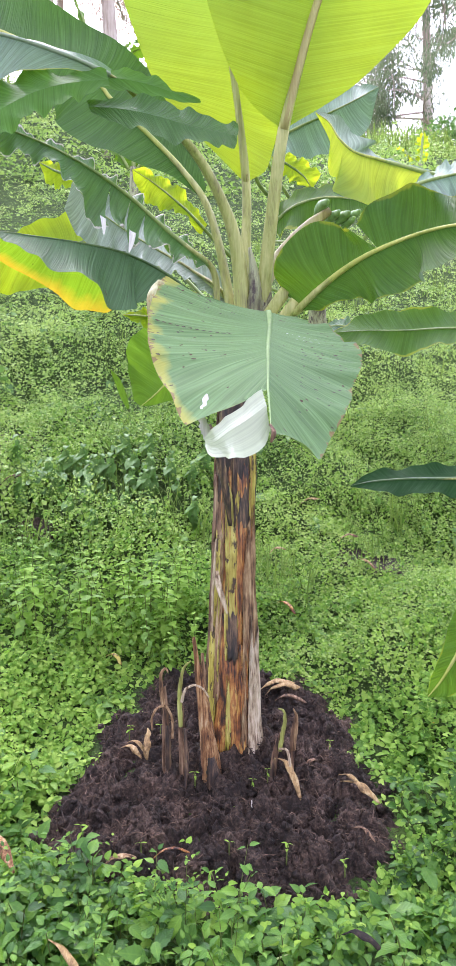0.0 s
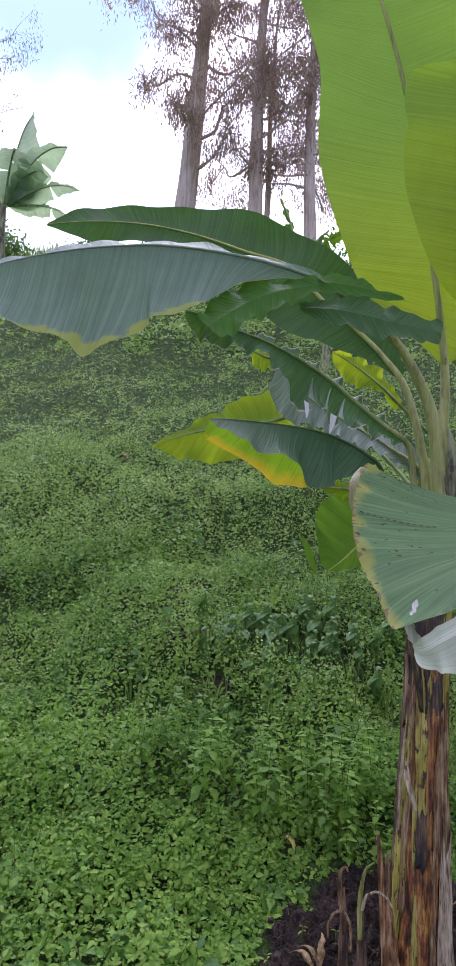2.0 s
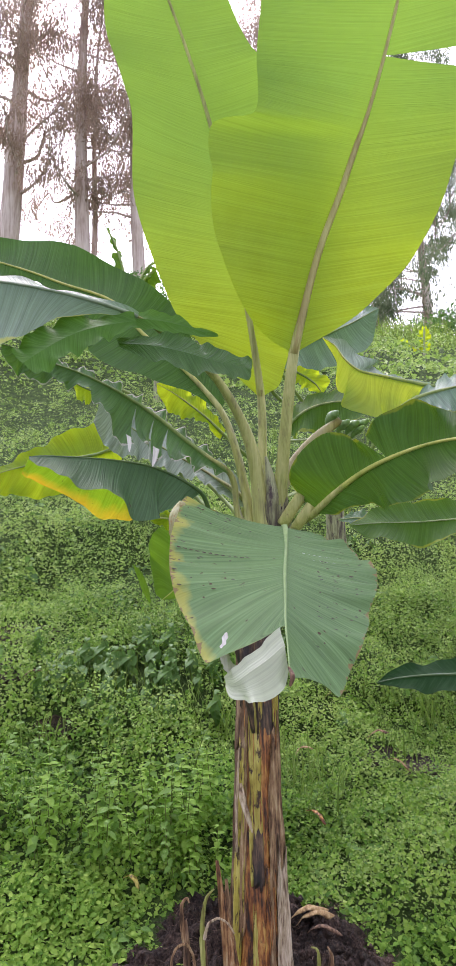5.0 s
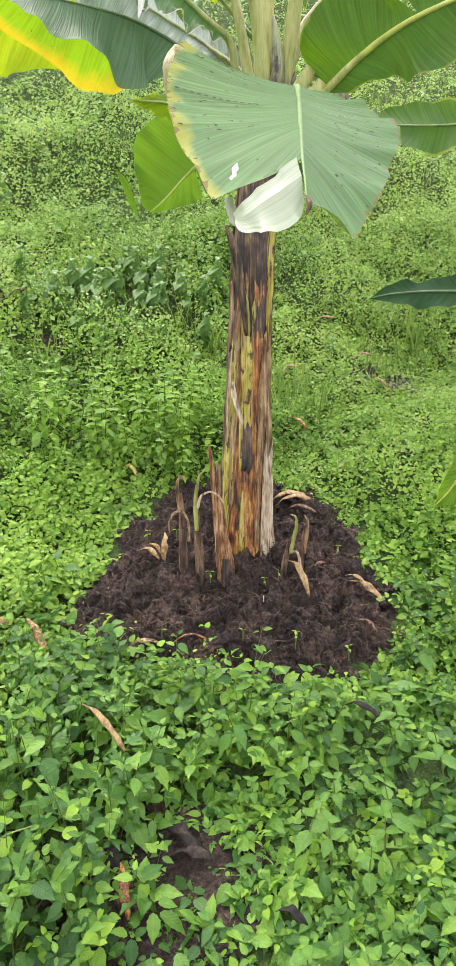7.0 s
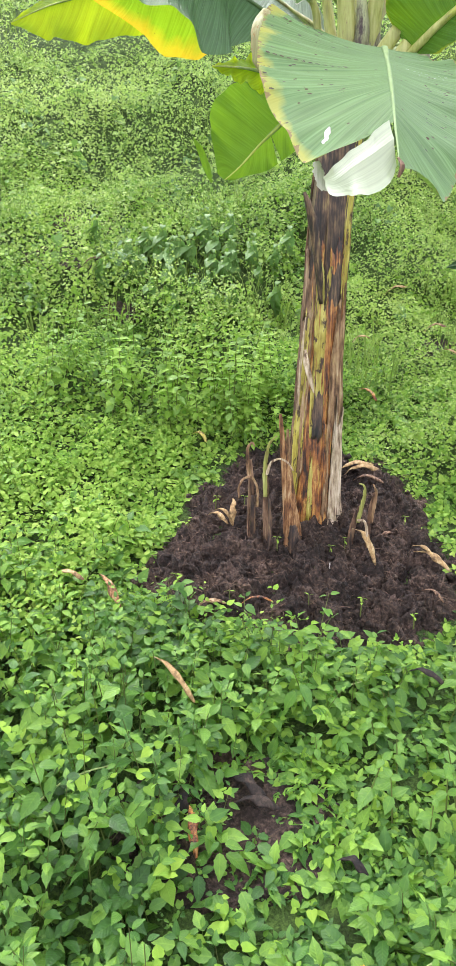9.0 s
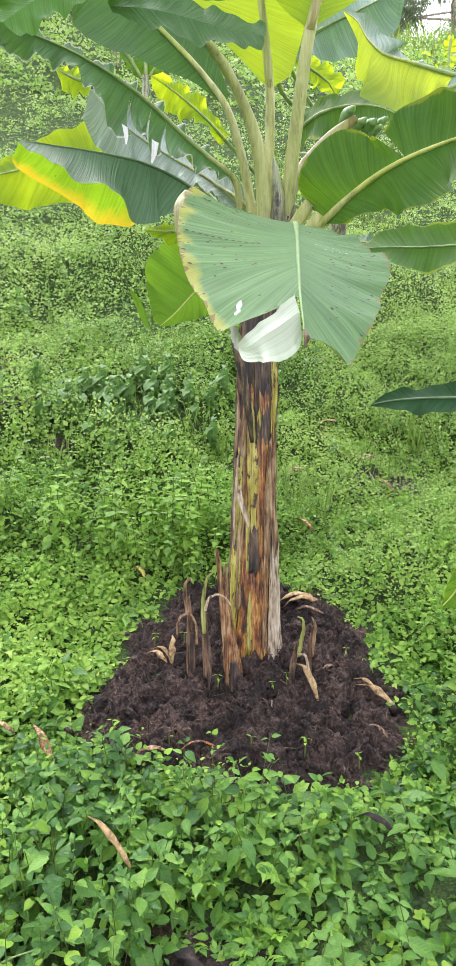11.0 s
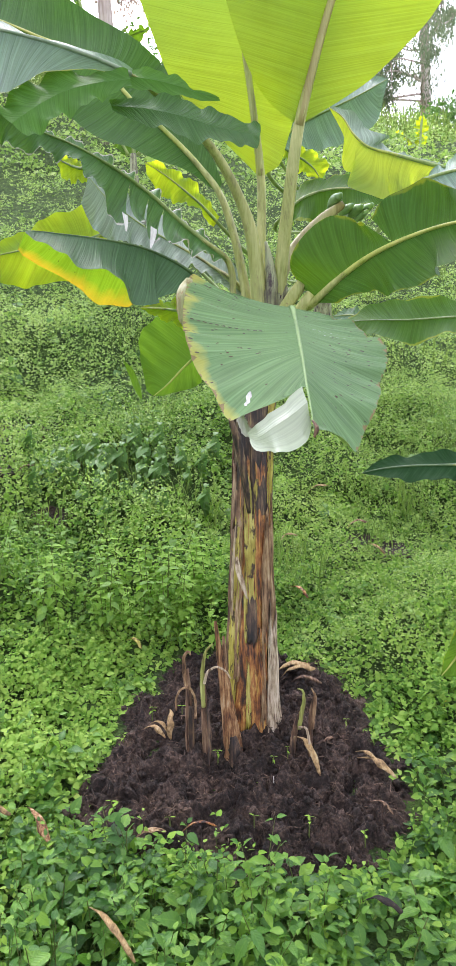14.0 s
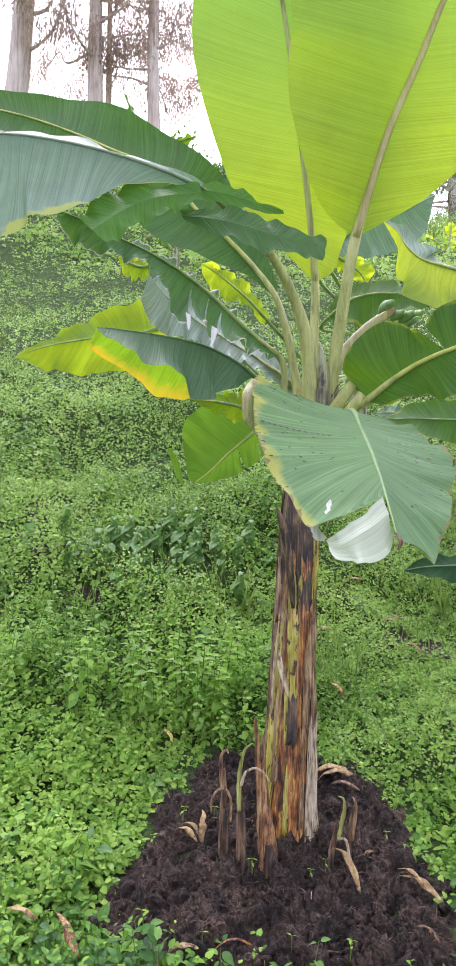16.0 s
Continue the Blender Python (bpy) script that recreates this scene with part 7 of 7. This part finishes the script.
dead_leaf((0.335, 2.15, 0.05), (0.40, 2.09, 0.03), 0.012, 1.1, "small tan dead leaf at the edge of the compost", seed=7)
dead_leaf((0.341, 1.969, -0.012), (0.398, 1.917, -0.02), 0.008, 1.0, "brown stick of dry leaf stalk", M_BROWN_DRY, 8)
dead_leaf((-0.33, 1.812, -0.015), (-0.245, 1.86, -0.01), 0.016, 0.6, "flat grey dead leaf half buried in compost", M_TAN, 9)
dead_leaf((-0.2, 1.857, -0.014), (-0.105, 1.88, -0.014), 0.008, 1.1, "thin rusty dead leaf on the compost", M_RUST, 10)
dead_leaf((0.235, 2.20, 0.03), (0.285, 2.25, 0.05), 0.012, 1.0, "brown curl of dead sheath on the compost", M_BROWN_DRY, 11)
dead_leaf((-0.624, 1.875, 0.06), (-0.53, 1.745, 0.03), 0.018, 1.0, "orange-brown dead leaf among the weeds", M_ORANGE_DRY, 12)
dead_leaf((-0.765, 1.872, 0.055), (-0.665, 1.855, 0.055), 0.016, 0.7, "tan dead leaf among the weeds", seed=13)
dead_leaf((-0.395, 1.535, 0.015), (-0.275, 1.41, -0.02), 0.015, 1.4, "long tan dead leaf stuck in the weeds", seed=14)
dead_leaf((-0.268, 1.225, -0.15), (-0.236, 1.12, -0.18), 0.018, 0.8, "reddish-brown dead leaf on bare earth", M_RUST, 15)
dead_leaf((-0.43, 1.26, -0.16), (-0.41, 1.15, -0.18), 0.022, 0.6, "dark rotting leaf among the weeds", M_ROT, 16)
dead_leaf((0.25, 1.62, -0.06), (0.34, 1.58, -0.06), 0.018, 0.7, "purple-brown dead leaf among the weeds", M_ROT, 17)
dead_leaf((0.05, 1.12, -0.165), (0.11, 1.10, -0.172), 0.015, 0.6, "dark rotting leaf under the weeds", M_ROT, 18)
dead_leaf((-2.52, 5.92, 2.15), (-2.40, 5.9, 2.13), 0.05, 0.8, "reddish dead leaf on the slope", M_RUST, 19)
dead_leaf((0.40, 3.85, 0.66), (0.52, 3.87, 0.70), 0.02, 0.8, "tan dead leaf on the slope", seed=20)
dead_leaf((0.62, 3.4, 0.46), (0.70, 3.3, 0.43), 0.012, 0.8, "thin tan dead leaf on the slope", seed=21)
dead_leaf((-1.15, 3.75, 0.82), (-1.06, 3.82, 0.86), 0.02, 0.8, "brown dead leaf on the slope", M_BROWN_DRY, 22)

dead_leaf((-0.19, 1.31, -0.15), (-0.10, 1.27, -0.155), 0.026, 0.5, "black rotten leaf on bare earth", M_ROT, 23)
dead_leaf((-0.17, 1.25, -0.165), (-0.07, 1.25, -0.165), 0.02, 0.6, "black rotten leaf on bare earth", M_ROT, 24)
dead_leaf((-0.30, 1.27, -0.15), (-0.27, 1.22, -0.165), 0.022, 0.5, "dark brown rotting leaf among the weeds", M_ROT, 25)
dead_leaf((0.11, 2.57, 0.145), (0.25, 2.60, 0.17), 0.028, 1.0, "crumpled tan dead leaf behind the stem", seed=26)
dead_leaf((0.17, 2.53, 0.13), (0.28, 2.50, 0.135), 0.02, 1.1, "brown dead leaf behind the stem", M_BROWN_DRY, 27)
dead_leaf((0.22, 3.02, 0.36), (0.29, 2.95, 0.33), 0.016, 0.8, "rusty dead leaf among the weeds", M_RUST, 28)
dead_leaf((0.21, 3.35, 0.5), (0.29, 3.37, 0.52), 0.02, 0.8, "tan dead leaf among the weeds", seed=29)
dead_leaf((0.56, 3.5, 0.53), (0.66, 3.52, 0.55), 0.025, 0.6, "pale dead leaf in a gap of the weeds", M_TAN, 30)


dead_leaf((-0.445, 2.659, 0.264), (-0.385, 2.629, 0.244), 0.018, 0.8, "yellowed leaf among the weeds", M_OLIVE, 31)


def flower(at, size, label):
    """A small daisy-like flower: petals round a raised eye on a thin stalk."""
    top = hub("small_flower", at, label, "flower")
    child(tube("stalk", [(at[0], at[1] + 0.01, at[2] - 0.09), (at[0], at[1] + 0.004, at[2] - 0.04), at], [0.0012, 0.001, 0.001], M_STEMLET, 5, count=6), top)
    child(tube("flower_eye", [at, (at[0], at[1] - 0.001, at[2] + 0.004)], [size * 0.34, size * 0.2], M_EYE, 8, count=4), top, "orange flower eye")
    for k in range(8):
        petal = small_leaf(size, M_PETAL, "round", "petal")
        petal.matrix_basis = Matrix.Rotation(k * 0.785, 4, "Z") @ Matrix.Rotation(-0.15, 4, "Y")
        petal.parent = top


flower((0.083, 0.893, -0.15), 0.009, "small orange-yellow flower among the weeds by the path")
flower((-0.968, 2.018, 0.062), 0.011, "small orange flower among the low weeds")
flower((0.675, 2.33, 0.13), 0.008, "small orange-yellow flower among the weeds beside the compost")
tagged(tube("bare_stem", [(0.165, 0.90, -0.25), (0.174, 0.90, -0.18), (0.196, 0.919, -0.165), (0.241, 0.927, -0.16), (0.282, 0.917, -0.165), (0.30, 0.90, -0.19)], [0.0016, 0.0018, 0.0018, 0.0017, 0.0015, 0.001], M_PALE_STEM, 6, count=30), "thin pale arched stem among the weeds", "stem")
tagged(tube("bare_stem", [(-0.64, 1.2, -0.19), (-0.552, 1.227, -0.11), (-0.50, 1.244, -0.09), (-0.438, 1.262, -0.08), (-0.42, 1.282, -0.085)], [0.0026, 0.0024, 0.002, 0.0016, 0.001], M_PALE_STEM, 6, count=24), "thin pale leaning stem among the weeds", "stem")
tagged(tube("bare_stem", [(0.0, 1.52, -0.09), (0.06, 1.53, -0.055), (0.13, 1.56, -0.05)], [0.003, 0.0026, 0.002], M_PALE_STEM, 6, count=12), "pale broken stalk lying on the weeds", "stem")

for k, (x, y, z, hgt, pairs, size) in enumerate(((0.151, 1.868, -0.04, 0.045, 2, 0.028), (-0.391, 1.909, -0.01, 0.05, 2, 0.032), (0.0, 1.883, -0.03, 0.03, 1, 0.022), (-0.235, 1.888, -0.02, 0.025, 1, 0.024), (-0.1, 2.15, 0.03, 0.03, 2, 0.024), (-0.327, 2.366, 0.08, 0.035, 2, 0.026), (-0.224, 2.378, 0.075, 0.035, 1, 0.026), (-0.41, 2.25, 0.04, 0.03, 2, 0.024), (0.07, 2.13, 0.02, 0.025, 2, 0.018), (0.12, 2.15, 0.03, 0.03, 2, 0.016), (0.33, 2.3, 0.05, 0.03, 2, 0.022), (0.3, 1.83, -0.05, 0.03, 2, 0.02), (-0.05, 1.79, -0.05, 0.03, 2, 0.02), (0.02, 2.02, 0.0, 0.02, 1, 0.012))):
    weed_plant((x, y, z + 0.012), hgt, pairs, size * 1.1, M_WEED_LIME, 500 + k, "small green seedling sprouting in the compost", "seedling", "thin")
tagged(tube("white_twig", [(0.067, 2.049, -0.01), (0.068, 2.047, 0.035)], [0.0018, 0.0015], M_WHITE, 6, count=4), "short pale twig stuck upright in the compost", "twig")


# ---- a bunch of green fruit on the plant behind ----
bunch = hub("banana_bunch", (0.38, 2.48, 1.79), "small bunch of green bananas at the end of a stalk", "fruit")
for x, z, swell in ((0.340, 1.824, 0.018), (0.376, 1.790, 0.016), (0.408, 1.786, 0.019), (0.442, 1.790, 0.016), (0.425, 1.768, 0.014)):
    c = Vector((x, 2.49, z))
    child(tube("banana", [(c.x - 0.012, c.y + 0.03, c.z - 0.016), (c.x - 0.004, c.y + 0.005, c.z - 0.003), tuple(c), (c.x + 0.012, c.y - 0.045, c.z + 0.002), (c.x + 0.018, c.y - 0.06, c.z + 0.006)], [0.006, swell * 0.8, swell, swell * 0.7, 0.005], M_FRUIT, 8, count=14), bunch)
